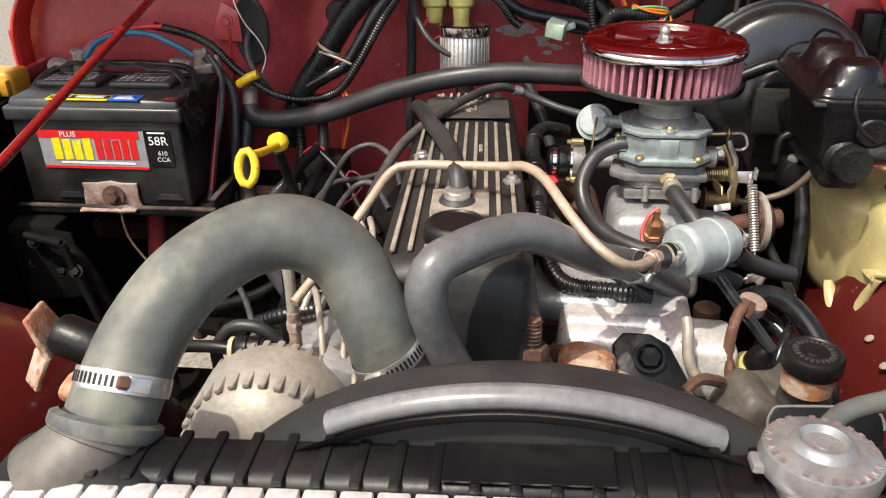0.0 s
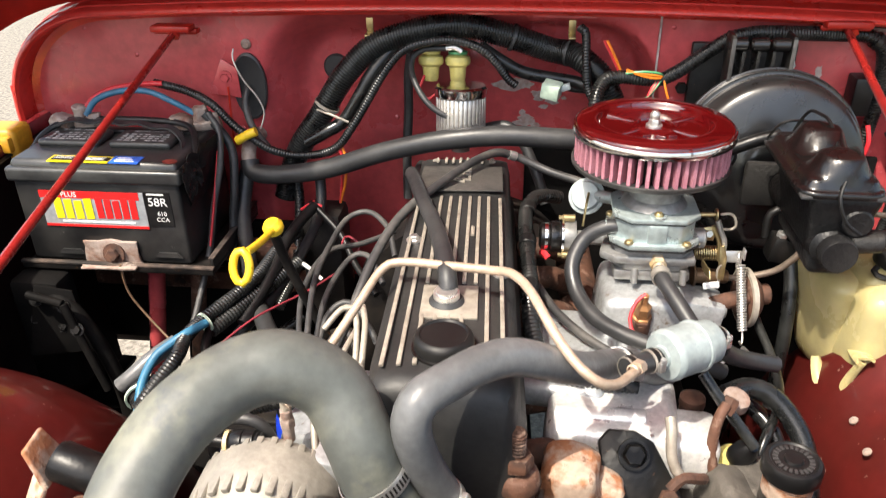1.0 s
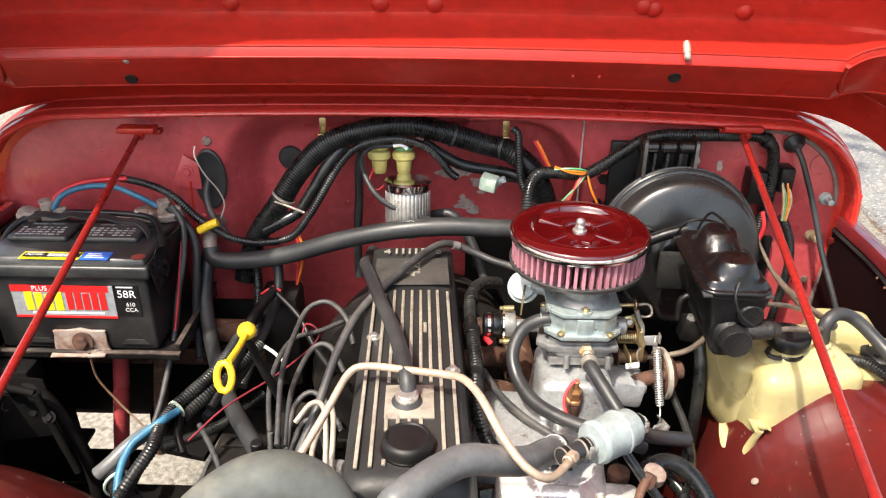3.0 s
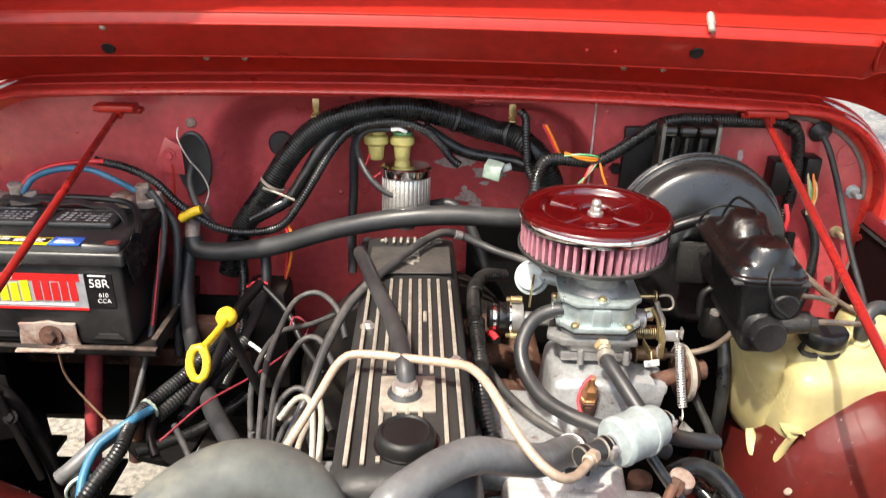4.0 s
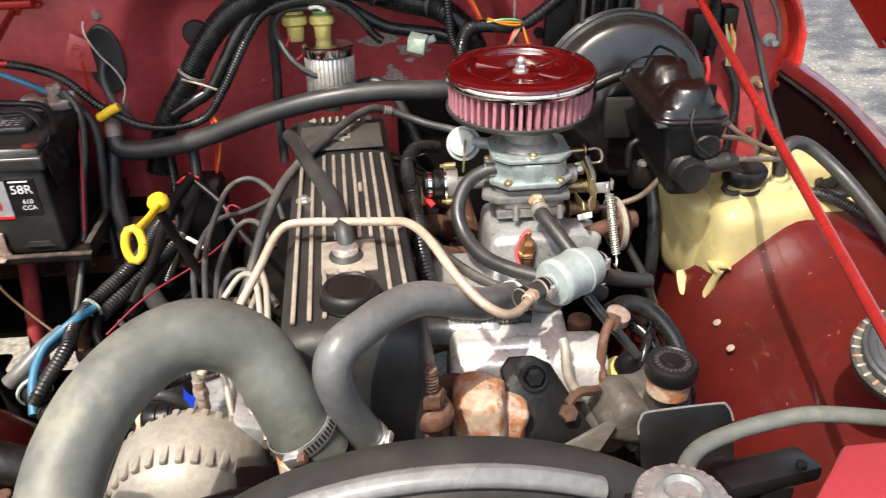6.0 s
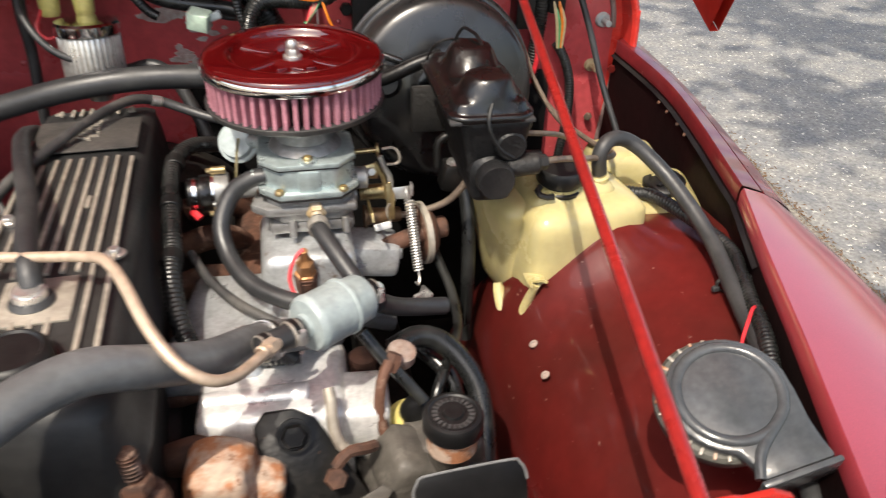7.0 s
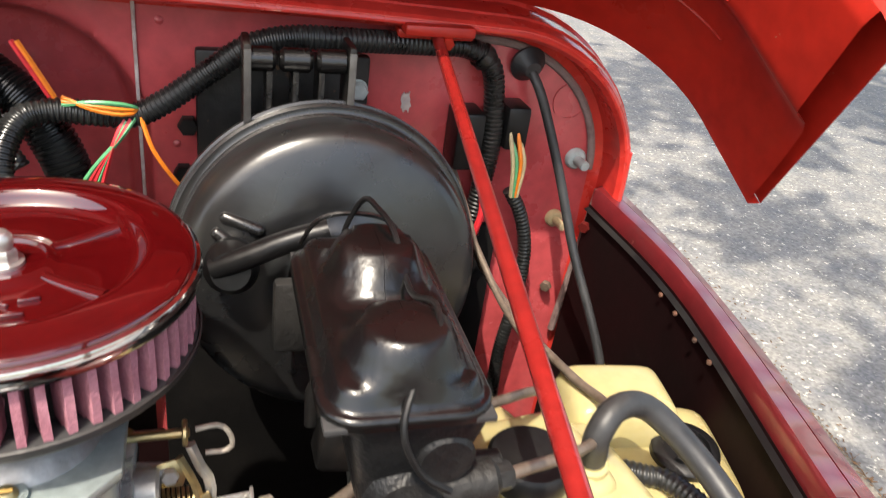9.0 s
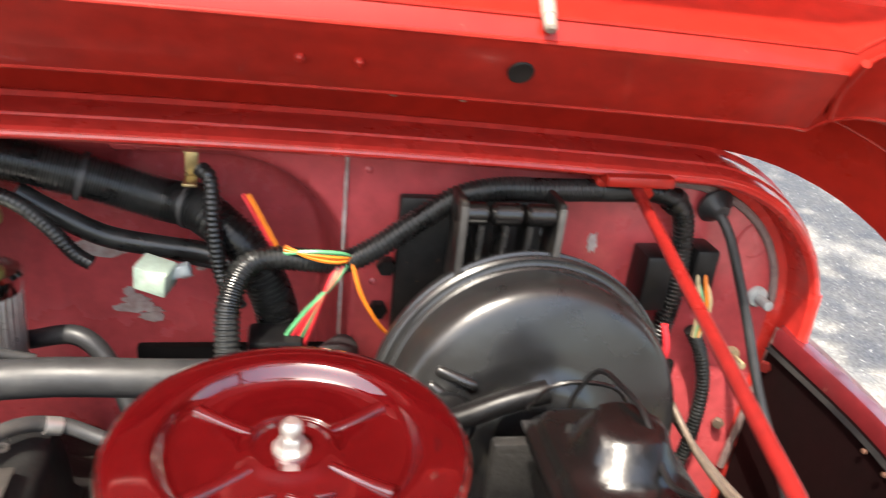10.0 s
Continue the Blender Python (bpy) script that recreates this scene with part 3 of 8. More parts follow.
part("sealant_bead", tube([Vector((p[0] - p[2] * 0.031, 1.2600, p[1] - p[3] * 0.031)) for p in PROF if p[0] > 0.50 and p[1] > 0.80], 0.0042, 8, 0.012), SEALANT, car, "dirty grey sealant round the firewall")
part("corner_bead", tube([(0.745, 1.244, 0.925), (0.741, 1.249, 0.85), (0.733, 1.254, 0.74)], 0.0042, 8), SEALANT, car, "dusty sealant down the corner of the firewall")
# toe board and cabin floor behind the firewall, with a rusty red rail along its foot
part("floor_pan", add(span(-0.74, 0.74, 1.264, 1.280, 0.455, 0.62, 0.003), span(-0.74, 0.74, 1.280, 2.3, 0.44, 0.455, 0.003)), MAROON_DARK, car, "underside of the cabin floor, maroon darkened for its shade")

part("foot_rail", span(-0.66, -0.19, 1.215, 1.262, 0.612, 0.648, 0.004), RUST, car, "rusty dark red rail along the foot of the firewall")

# side panels and fenders, mirrored on the middle line
LIP = [(0.738, 1.240, 0.929), (0.753, 1.115, 0.918), (0.748, 1.01, 0.909), (0.723, 0.845, 0.898)]
RIM = [(0.784, 1.262, 0.915), (0.799, 1.15, 0.899), (0.804, 1.02, 0.880), (0.806, 0.86, 0.852)]
LIP2 = [(0.724, 0.843, 0.896), (0.687, 0.735, 0.893), (0.649, 0.615, 0.890), (0.614, 0.511, 0.888), (0.55, 0.32, 0.884), (0.52, 0.20, 0.880)]
RIM2 = [(0.806, 0.857, 0.850), (0.806, 0.75, 0.849), (0.800, 0.65, 0.846), (0.792, 0.53, 0.843), (0.775, 0.32, 0.838), (0.76, 0.20, 0.835)]


def flip(p, side):
    return Vector((p[0] if side > 0 else 2 * XC - p[0] - 0.03 * max(0, min(1, (p[0] - 0.6) / 0.1)), p[1], p[2]))


def fender_strip(lip, rim, side, groove=0.0):
    a, b = glide(lip, 0.02), glide(rim, 0.02)
    n = 28
    A = [a[round(i * (len(a) - 1) / n)] for i in range(n + 1)]
    B = [b[round(i * (len(b) - 1) / n)] for i in range(n + 1)]

    def at(i, k):
        p, q = A[i], B[i]
        if k == 0:
            w = p + Vector((0.0, 0, -0.022))
        elif k == 1:
            w = p + Vector((0, 0, -0.004))
        elif k == 2:
            w = p + Vector((0.003, 0, 0))
        elif k < 9:
            t = (k - 2) / 6
            w = p.lerp(q, t) + Vector((0, 0, 0.006 * math.sin(math.pi * t)))
            if groove and k == 5:
                w = p.lerp(q, 0.45) + Vector((0, 0, -groove))
            elif groove and k == 4:
                w = p.lerp(q, 0.415) + Vector((0, 0, 0.005))
            elif groove and k == 6:
                w = p.lerp(q, 0.49) + Vector((0, 0, 0.004))
        elif k == 9:
            w = q + Vector((0.006, 0, -0.006))
        elif k == 10:
            w = q + Vector((0.008, 0, -0.02))
        else:
            w = Vector((q.x + 0.012, q.y, 0.55))
        return flip(w, side)
    return surface(at, list(range(n + 1)), list(range(12)))


def arch(side):
    """The rounded inner wheel arch."""
    def h(y):
        pts = [(0.2, 0.79), (0.4, 0.82), (0.6, 0.825), (0.72, 0.805), (0.80, 0.765), (0.87, 0.69), (0.92, 0.60), (0.96, 0.5)] if side < 0 else [(0.2, 0.79), (0.35, 0.82), (0.5, 0.828), (0.7, 0.841), (0.85, 0.842), (0.95, 0.832), (1.03, 0.785), (1.10, 0.66), (1.16, 0.5)]
        for (ya, za), (yb, zb) in zip(pts, pts[1:]):
            if y <= yb:
                t = (y - ya) / (yb - ya)
                return za + (zb - za) * t
        return 0.5

    def at(y, t):
        a = math.pi / 2 * min(1, t)
        x = 0.72 - 0.30 * math.sin(a) + 0.024 * math.sin(a) ** 10
        z = (h(y - 0.04) + h(y) + h(y + 0.04)) / 3 - 0.28 * (1 - math.cos(a))
        if t < 0:
            x = 0.72 - t * 0.02
            z -= 0.0
        if side > 0:
            z += 0.018 * math.exp(-((y - 0.90) / 0.055) ** 2 - ((x - 0.455) / 0.05) ** 2)
            z += 0.044 * math.exp(-((y - 0.870) / (0.056 if y < 0.868 else 0.045)) ** 2 - ((x - 0.535) / 0.095) ** 4)
        return flip((x, y, z + 0.003 * noise.noise((x * 5, y * 5, side))), side)
    return surface(at, steps(0.22, 1.15 if side > 0 else 0.95, 60), [-1.0] + steps(0, 1, 28))


for side, word in ((1, "sunlit"), (-1, "shaded")):
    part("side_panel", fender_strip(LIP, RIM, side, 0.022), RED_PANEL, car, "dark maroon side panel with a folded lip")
    part("fender", fender_strip(LIP2, RIM2, side), RED_FENDER, car, "dull pinkish-red fender with dust in its sheen")
    part("wheel_arch", arch(side), RED_ARCH, car, "rounded inner wheel arch with scratches, red darkened for its shade")
    # inner wall below the lip, its colour taken near black for the shade
    line = glide(LIP, 0.03) + glide(LIP2, 0.03)[1:]
    part("inner_wall", surface(lambda i, k: flip((line[i].x - 0.002 - 0.004 * k, line[i].y, line[i].z - 0.018 - 0.16 * k), side), list(range(len(line))), [0, 0.02, 1, 2, 3]), MAROON_DARK, car, "inner wall of the fender, maroon darkened for its shade")
    part("wall_flange", surface(lambda i, k: flip((line[i].x - 0.007 * k, line[i].y, line[i].z - 0.02 - 0.004 * k), side), list(range(len(line) // 2)), [0, 1]), PLASTIC, car)
# paint blisters on the arch
for i, (x, y, z) in enumerate(((0.484, 0.799, 0.745), (0.482, 0.751, 0.743))):
    bm = lathe([(0, 0), (0.0052, 0), (0.0050, 0.0010), (0.0034, 0.0017), (0.0014, 0.0018), (0.0012, 0.0010), (0, 0.0010)], 14, toward((x, y, z - 0.001), (-0.6, 0, 0.8)))
    solo("arch_screw", bm, CORRODED, "pale round screw head in the red wheel arch", "screw", "screws of the wheel arch")

# ---- hood, propped open ----
THETA = radians(61)
HY, HZ = 1.285, 1.128
hood = thing("hood", (XC, HY, HZ), "bright red engine hood, raised, seen from below", "hood")
HP = [(x, z - 1.118, nx, nz) for x, z, nx, nz in cowl_profile(trim=0.0) if z > 0.86]
HP = [(XC + 0.748, -0.252, 1, 0)] + HP[1:-1] + [(XC - 0.748, -0.252, -1, 0)]


def hood_at(i, d, inward):
    x, w, nx, nz = HP[i]
    k = 1 - 0.12 * max(0, d)
    x, w = x - nx * inward, w - nz * inward
    x = XC + (x - XC) * k
    return Vector((x, HY - d * math.cos(THETA) + w * math.sin(THETA), HZ + d * math.sin(THETA) + w * math.cos(THETA)))


section = [(-0.012, -0.002), (-0.012, 0.010), (0.000, 0.013), (0.020, 0.013), (0.060, 0.015), (0.078, 0.022), (0.086, 0.040), (0.0925, 0.084), (0.0945, 0.090), (0.0975, 0.0935), (0.1015, 0.0950), (0.120, 0.0985), (0.150, 0.1045), (0.1575, 0.1060), (0.1605, 0.1058), (0.1625, 0.1040), (0.1690, 0.0960), (0.1705, 0.0935), (0.1705, 0.0900), (0.164, 0.050), (0.160, 0.018), (0.163, 0.010), (0.172, 0.006), (0.3, 0.004), (0.6, 0.004), (0.9, 0.004), (1.08, 0.004)]


def rail_at(i, k):
    """The rail is deep across the middle and shallow down the sides."""
    d, inward = section[k]
    side = min(1.0, max(0.0, (abs(HP[i][2]) - 0.25) / 0.6))
    if d > 0.06:
        d = 0.06 + (d - 0.06) * (1 + 0.22 * side) if d < 0.18 else d
    return hood_at(i, d, inward if inward < 0.016 else 0.016 + (inward - 0.016) * (1 - 0.72 * side))


part("hood_underside", surface(rail_at, list(range(len(HP))), list(range(len(section)))), RED, hood, "red hood underside with pressed stiffening rails", smooth=28)
for k in (4, 9, 14, 17):
    part("rail_edge", tube([rail_at(i, k) for i in range(2, len(HP) - 2)], 0.0017, 8, 0.012), RED, hood, "bright worn folded edge")
for side in (1, -1):
    p, w = hood_at(9 if side > 0 else len(HP) - 10, 0.135, 0.088), Vector((-side * 0.7, -0.3, -0.6))
    for k in (-0.014, 0.014):
        part("pressed_groove", tube([p + Vector((0, 0.02 + k, -0.02)), p + Vector((-side * 0.012, k, 0.004)), p + Vector((-side * 0.018, -0.022 + k, 0.026))], 0.0035, 10, 0.004), RED, hood)
part("hood_skin", surface(lambda i, d: hood_at(i, d, -0.003), list(range(len(HP))), [-0.012, 0.3, 0.7, 1.08]), RED, hood)


def on_hood(x, d, inward):
    k = 1 - 0.12 * max(0, d)
    i = next(i for i in range(len(HP) - 1) if min(HP[i][0], HP[i + 1][0]) <= XC + (x - XC) / k <= max(HP[i][0], HP[i + 1][0]))
    t = (XC + (x - XC) / k - HP[i][0]) / (HP[i + 1][0] - HP[i][0])
    p = hood_at(i, d, inward).lerp(hood_at(i + 1, d, inward), t)
    q = hood_at(i, d, inward + 0.01).lerp(hood_at(i + 1, d, inward + 0.01), t)
    w = (q - p).normalized()
    w.x *= 0.3
    return p, w.normalized()


for x, lift in ((-0.394, -0.012), (0.401, 0.006)):
    p, w = on_hood(x + 0.006, 0.172 + lift, 0.078)
    w = (w + Vector((0, -0.1, -0.45))).normalized()
    bm = rod(p, p + w * 0.030, 0.0046, 14, 0.4)
    add(bm, rod(p + w * 0.004, p + w * 0.020, 0.0054, 12, 0.2))
    part("stud", bm, PIPE_TAN, hood, "short dull steel stud")
    d = 0.126 + lift
    p, w = on_hood(x - 0.002, d, (0.0985 + 0.2 * (d - 0.12) if d > 0.12 else 0.095 + 0.19 * (d - 0.1015)) + 0.0016)
    part("hole", lathe([(0, 0.0006), (0.0062, 0.0008), (0.0082, 0.0012), (0.0090, 0.0004), (0.0088, -0.006)], 24, toward(p, w)), DARK, hood, "round dark hole in the hood rail")
for x in (0.292, 0.254):
    p, w = on_hood(x, 0.128, 0.1000)
    part("screw", lathe([(0, 0), (0.0035, 0), (0.0033, 0.003), (0.002, 0.0045), (0, 0.0045)], 10, toward(p, w)), RED, hood)
for x in (0.33, 0.388, -0.24, -0.298):
    p, w = on_hood(x, 0.030, 0.0130)
    part("clip", lathe([(0, 0), (0.0055, 0), (0.005, 0.005), (0.003, 0.007), (0, 0.007)], 12, toward(p, w)), PIPE_TAN, hood)
for x, d in ((0.05, 0.171), (-0.25, 0.173), (0.37, 0.172), (0.355, 0.176), (0.5, 0.173), (-0.03, 0.172)):
    p, w = on_hood(x, d, 0.006)
    part("weld_spot", lathe([(0, 0), (0.014, 0), (0.010, 0.004), (0.004, 0.007), (0, 0.007)], 9, toward(p, w)), RED, hood)

# ---- support rods ----
for side in (1, -1):
    a, b = (Vector((0.540, 1.222, 1.083)), Vector((0.424, 0.395, 0.981))) if side > 0 else (Vector((-0.431, 1.222, 1.066)), Vector((-0.347, 0.395, 0.943)))
    t = thing("support_rod", b, "slim red painted radiator support rod", "rod", "support rods")
    way = (b - a).normalized()
    m = part("shaft", rod(a, b, 0.0050, 16), RED_ROD, t)
    bm = span(a.x - 0.032, a.x + 0.030, 1.205, 1.232, a.z + 0.002, a.z + 0.012, 0.003)
    add(bm, span(a.x - 0.034, a.x + 0.034, 1.222, 1.240, a.z - 0.004, a.z + 0.004, 0.002))
    part("bracket", bm, RED, t, "crumpled red bracket under the cowl")
    part("bolt", hexa(0.0065, 0.006, toward(a + Vector((0.006, -0.010, -0.002)), (0, -1, -0.3))), RED, t)

# ---- grille panel with its top flange ----
g = thing("grille_panel", (XC, 0.30, 0.3), "red painted front grille panel behind which the radiator stands", "grille")
for side in (1, -1):
    o = [(0.30, 0.30), (0.62, 0.28), (0.62, 0.380), (0.47, 0.400), (0.376, 0.401), (0.345, 0.370), (0.315, 0.34)]
    bm = bmesh.new()
    low = [bm.verts.new(flip((x, y, 0.941), side)) for x, y in o]
    top = [bm.verts.new(flip((x, y, 0.955), side)) for x, y in o]
    bm.faces.new(low)
    bm.faces.new(top)
    for i in range(len(o)):
        j = (i + 1) % len(o)
        bm.faces.new((low[i], low[j], top[j], top[i]))
    bmesh.ops.recalc_face_normals(bm, faces=bm.faces)
    bmesh.ops.bevel(bm, geom=list(bm.edges), offset=0.004, segments=2, profile=0.5, affect="EDGES")
    part("top_flange", bm, RED_FENDER, g, "red top flange of the grille")
    c = flip((0.436, 0.396, 0.973), side)
    ears = [(-0.031, -0.020), (0.040, -0.020), (0.040, 0.004), (0.034, 0.016), (0.022, 0.022)] + [(-0.004 + 0.026 * math.cos(q), -0.004 + 0.026 * math.sin(q)) for q in steps(1.2, 2.9, 8)]
    br = part("rod_bracket", plate(ears, 0.0040, Matrix.Translation((c.x, c.y + 0.002, c.z)) @ pose(0, 0, 0, 90, 0, 0), 0.001), RED, g, "red upright bracket with a rounded top")
    bm = hexa(0.0085, 0.008, toward((c.x, c.y - 0.003, c.z), (0, -1, 0.1)))
    add(bm, lathe([(0, 0), (0.0135, 0), (0.0140, 0.001), (0.0130, 0.0024), (0, 0.0024)], 18, toward((c.x, c.y - 0.002, c.z), (0, -1, 0.1))))
    add(bm, rod((c.x, c.y - 0.008, c.z), (c.x, c.y - 0.018, c.z + 0.001), 0.0048))
    part("bolt", bm, STEEL, br, "worn steel bolt with chipped red paint")
part("panel", span(XC - 0.56, XC + 0.56, 0.268, 0.30, 0.35, 0.941, 0.008), RED, g)

# ---- engine ----
AX = Vector((-0.050, 1.0, 0.0)).normalized()        # the crankshaft's line, towards the firewall
SX = Vector((AX.y, -AX.x, 0.0))
SLOPE = 0.055                                       # the engine sits lower at its rear


def eng(s, u, z):
    """A place by the engine: s across, u back from the cover's front, z up."""
    return Vector((0.047, 0.560, 0)) + SX * s + AX * u + Vector((0, 0, z - 0.0045 - SLOPE * u))


ENG = Matrix(((SX.x, AX.x, 0, 0.047), (SX.y, AX.y, 0, 0.560), (0, -SLOPE, 1, -0.0045), (0, 0, 0, 1)))
engine = thing("engine", (0.03, 0.83, 0.35), "six-cylinder engine with a dusty black ribbed valve cover", "engine")
part("engine_block", box(0.17, 0.66, 0.42, ENG @ pose(0, 0.345, 0.38), 0.02), DARK, engine, "oily dark engine block")
part("cylinder_head", box(0.140, 0.57, 0.079, ENG @ pose(0.0, 0.300, 0.79), 0.008), DARK, engine)


def cover_at(i, k):
    """Cross-sections of the cover along the engine."""
    u = [-0.004, 0.000, 0.006, 0.015, 0.027, 0.05, 0.2, 0.40, 0.412, 0.55, 0.575, 0.585, 0.59][i]
    drop = [0.150, 0.046, 0.016, 0.005, 0.001, 0, 0, 0, 0, 0.0, 0.008, 0.03, 0.10][i]
    lift = 0.004 if 0.405 < u < 0.56 else 0.0
    top = 0.952 - drop + lift * (1 if drop < 0.005 else 0)
    prof = [(-0.073, 0.868), (-0.073, 0.874), (-0.068, 0.880), (-0.065, 0.925), (-0.062, 0.940), (-0.052, 0.949), (-0.030, 0.952), (0, 0.9525), (0.030, 0.952), (0.052, 0.949), (0.062, 0.940), (0.065, 0.925), (0.068, 0.880), (0.073, 0.874), (0.073, 0.868)]
    s, z = prof[k]
    s *= [0.74, 0.80, 0.86, 0.92, 0.96, 1][min(i, 5)]
    if i < 2 and z < 0.90:
        return eng(s, u, 0.80 if i == 0 else z - 0.06)
    return eng(s, u, max(0.80 if i == 0 else 0.868, min(z, top + (z - 0.952) * 0.2)))


cover = part("valve_cover", surface(cover_at, list(range(13)), list(range(15))), COVER, engine, "dusty black valve cover with raised ribs")
# ribs
for s, a, b in ((-0.036, 0.030, 0.395), (-0.023, 0.032, 0.040), (-0.050, 0.028, 0.40), (0.050, 0.028, 0.40), (-0.023, 0.175, 0.405), (-0.011, 0.175, 0.405), (0.001, 0.175, 0.405), (0.013, 0.175, 0.405), (0.0245, 0.175, 0.405), (0.036, 0.030, 0.405), (-0.011, 0.085, 0.112), (0.001, 0.085, 0.112), (0.013, 0.085, 0.112), (-0.023, 0.085, 0.112)):
    part("rib", box(0.0042, b - a, 0.0032, ENG @ pose(s, (a + b) / 2, 0.9515), 0.001), STRIP, cover)
for s in (-0.024, -0.014, -0.004, 0.006, 0.016, 0.026):
    part("rib", box(0.004, 0.020, 0.003, ENG @ pose(s, 0.535, 0.955), 0.001), STRIP, cover)
part("raised_letters", letters("4.2L", 0.034, 0.0012, ENG @ pose(0.002, 0.472, 0.9580, 0, 0, 90)), STRIP, cover, "pale raised lettering")
part("raised_letters", letters("4", 0.022, 0.0012, ENG @ pose(-0.038, 0.532, 0.9572)), STRIP, cover)
part("raised_letters", letters("6", 0.022, 0.0012, ENG @ pose(0.040, 0.532, 0.9572)), STRIP, cover)
part("rib", box(0.0045, 0.024, 0.003, ENG @ pose(0.0185, 0.30, 0.9518), 0.001), STRIP, cover)
for s, u in ((-0.046, 0.279), (0.05, 0.20)):
    bm = lathe([(0, 0), (0.009, 0), (0.009, 0.002), (0.006, 0.003), (0, 0.003)], 16, ENG @ pose(s, u, 0.950))
    add(bm, hexa(0.0055, 0.005, ENG @ pose(s, u, 0.952)))
    part("cover_bolt", bm, STEEL, cover)
part("raised_panel", box(0.0535, 0.062, 0.0030, ENG @ pose(0.0008, 0.137, 0.9515), 0.001), STRIP, cover, "pale worn panel round the breather")
part("raised_panel", box(0.108, 0.090, 0.0022, ENG @ pose(0.000, 0.463, 0.9550), 0.001), DUST_PANEL, cover, "dusty brown lettered panel")
# oil cap, sealed with a chrome ring
p = eng(0.000, 0.058, 0.950)
cap = part("oil_cap", lathe([(0, 0), (0.034, 0), (0.036, 0.003), (0.036, 0.016), (0.033, 0.021), (0.029, 0.0225), (0.027, 0.0205), (0, 0.0205)], 40, Matrix.Translation(p) @ Matrix.Diagonal((0.72, 0.72, 0.8, 1))), PLASTIC, engine, "round black oil filler cap")
part("rim", lathe([(0.036, 0.003), (0.0385, 0.0035), (0.0385, 0.006), (0.036, 0.0065)], 40, Matrix.Translation(p) @ Matrix.Diagonal((0.72, 0.72, 0.8, 1))), BLACK_PAINT, cap)
# breather valve in its rubber seat
p = eng(-0.002, 0.135, 0.952)
valve = part("breather_seat", lathe([(0, 0), (0.019, 0), (0.0195, 0.004), (0.0165, 0.0075), (0.013, 0.008), (0, 0.008)], 32, Matrix.Translation(p) @ Matrix.Diagonal((0.86, 0.86, 1, 1))), RUBBER, engine, "black rubber grommet")
part("breather_valve", lathe([(0, 0.006), (0.0125, 0.006), (0.0125, 0.013), (0.0105, 0.0135), (0.0105, 0.016), (0, 0.016)], 24, Matrix.Translation(p)), STEEL, valve, "plated breather valve")
# water outlet and studs at the front
bm = rod((0.004, 0.505, 0.80), (0.003, 0.503, 0.885), 0.022, 20)
add(bm, box(0.075, 0.06, 0.02, pose(0.004, 0.52, 0.795), 0.006))
part("water_outlet", bm, RUST_PALE, engine, "corroded water outlet")
bm = rod((0.055, 0.518, 0.80), (0.053, 0.517, 0.875), 0.011)
add(bm, box(0.05, 0.05, 0.03, pose(0.06, 0.53, 0.79), 0.006))
part("heater_outlet", bm, RUST, engine)
# exhaust and intake side
for i in range(6):
    y = 0.66 + i * 0.085
    part("exhaust_runner", tube([(0.105, y, 0.785), (0.14, y, 0.795), (0.170, y + 0.02, 0.772), (0.182, y + 0.03, 0.73)], 0.0155, 12, 0.01), RUST, engine, "rusty cast-iron exhaust runner")
bm = rod((0.205, 0.66, 0.745), (0.185, 1.16, 0.745), 0.028)
part("exhaust_log", bm, RUST, engine, "rusty cast-iron exhaust manifold")
bm = rod((0.1105, 0.577, 0.80), (0.1095, 0.575, 0.897), 0.0068)
add(bm, hexa(0.014, 0.012, pose(0.1100, 0.576, 0.858)))
add(bm, hexa(0.016, 0.030, pose(0.1105, 0.577, 0.812)))
part("stud", bm, RUST, engine, "rusty long threaded stud")
for k in range(12):
    part("thread", lathe([(0.0066, -0.0010), (0.0078, 0), (0.0066, 0.0010)], 12, pose(0.1096, 0.5755, 0.874 + k * 0.0019)), RUST, engine) if k % 2 == 0 else None
bm = box(0.058, 0.060, 0.066, pose(0.159, 0.622, 0.763, 0, 0, -6), 0.012, 3, taper=(0.84, 0.9))
add(bm, box(0.040, 0.050, 0.050, pose(0.184, 0.628, 0.752, 0, 14, -6), 0.012, 3, taper=(0.8, 0.9)))
bmesh.ops.subdivide_edges(bm, edges=list(bm.edges), cuts=3, use_grid_fill=True)
for v in bm.verts:
    v.co += Vector((1, 0.6, 1)) * 0.004 * noise.noise(v.co * 55)
part("front_casting", bm, RUST_PALE, engine, "pale corroded rust-stained pump housing")
part("casting_foot", box(0.085, 0.05, 0.05, pose(0.165, 0.635, 0.72), 0.01), RUST, engine)
part("stud_base", lathe([(0, 0), (0.020, 0), (0.021, 0.004), (0.018, 0.014), (0.015, 0.016), (0, 0.016)], 20, pose(0.1105, 0.577, 0.836)), RUST, engine, "rust-orange washer stack")

# intake casting, cast in several levels
intake = thing("intake_manifold", (0.22, 0.80, 0.70), "bright cast aluminium intake manifold with dirt stains", "manifold")
bm = box(0.140, 0.125, 0.098, pose(0.205, 0.715, 0.724, 0, 0, -4), 0.014, 3, taper=(0.92, 0.86))
add(bm, box(0.055, 0.060, 0.060, pose(0.278, 0.690, 0.755, 0, 0, -4), 0.010, 3))
add(bm, rod((0.145, 0.695, 0.815), (0.235, 0.690, 0.818), 0.011))
part("front_plenum", bm, ALU, intake, "bright aluminium plenum")
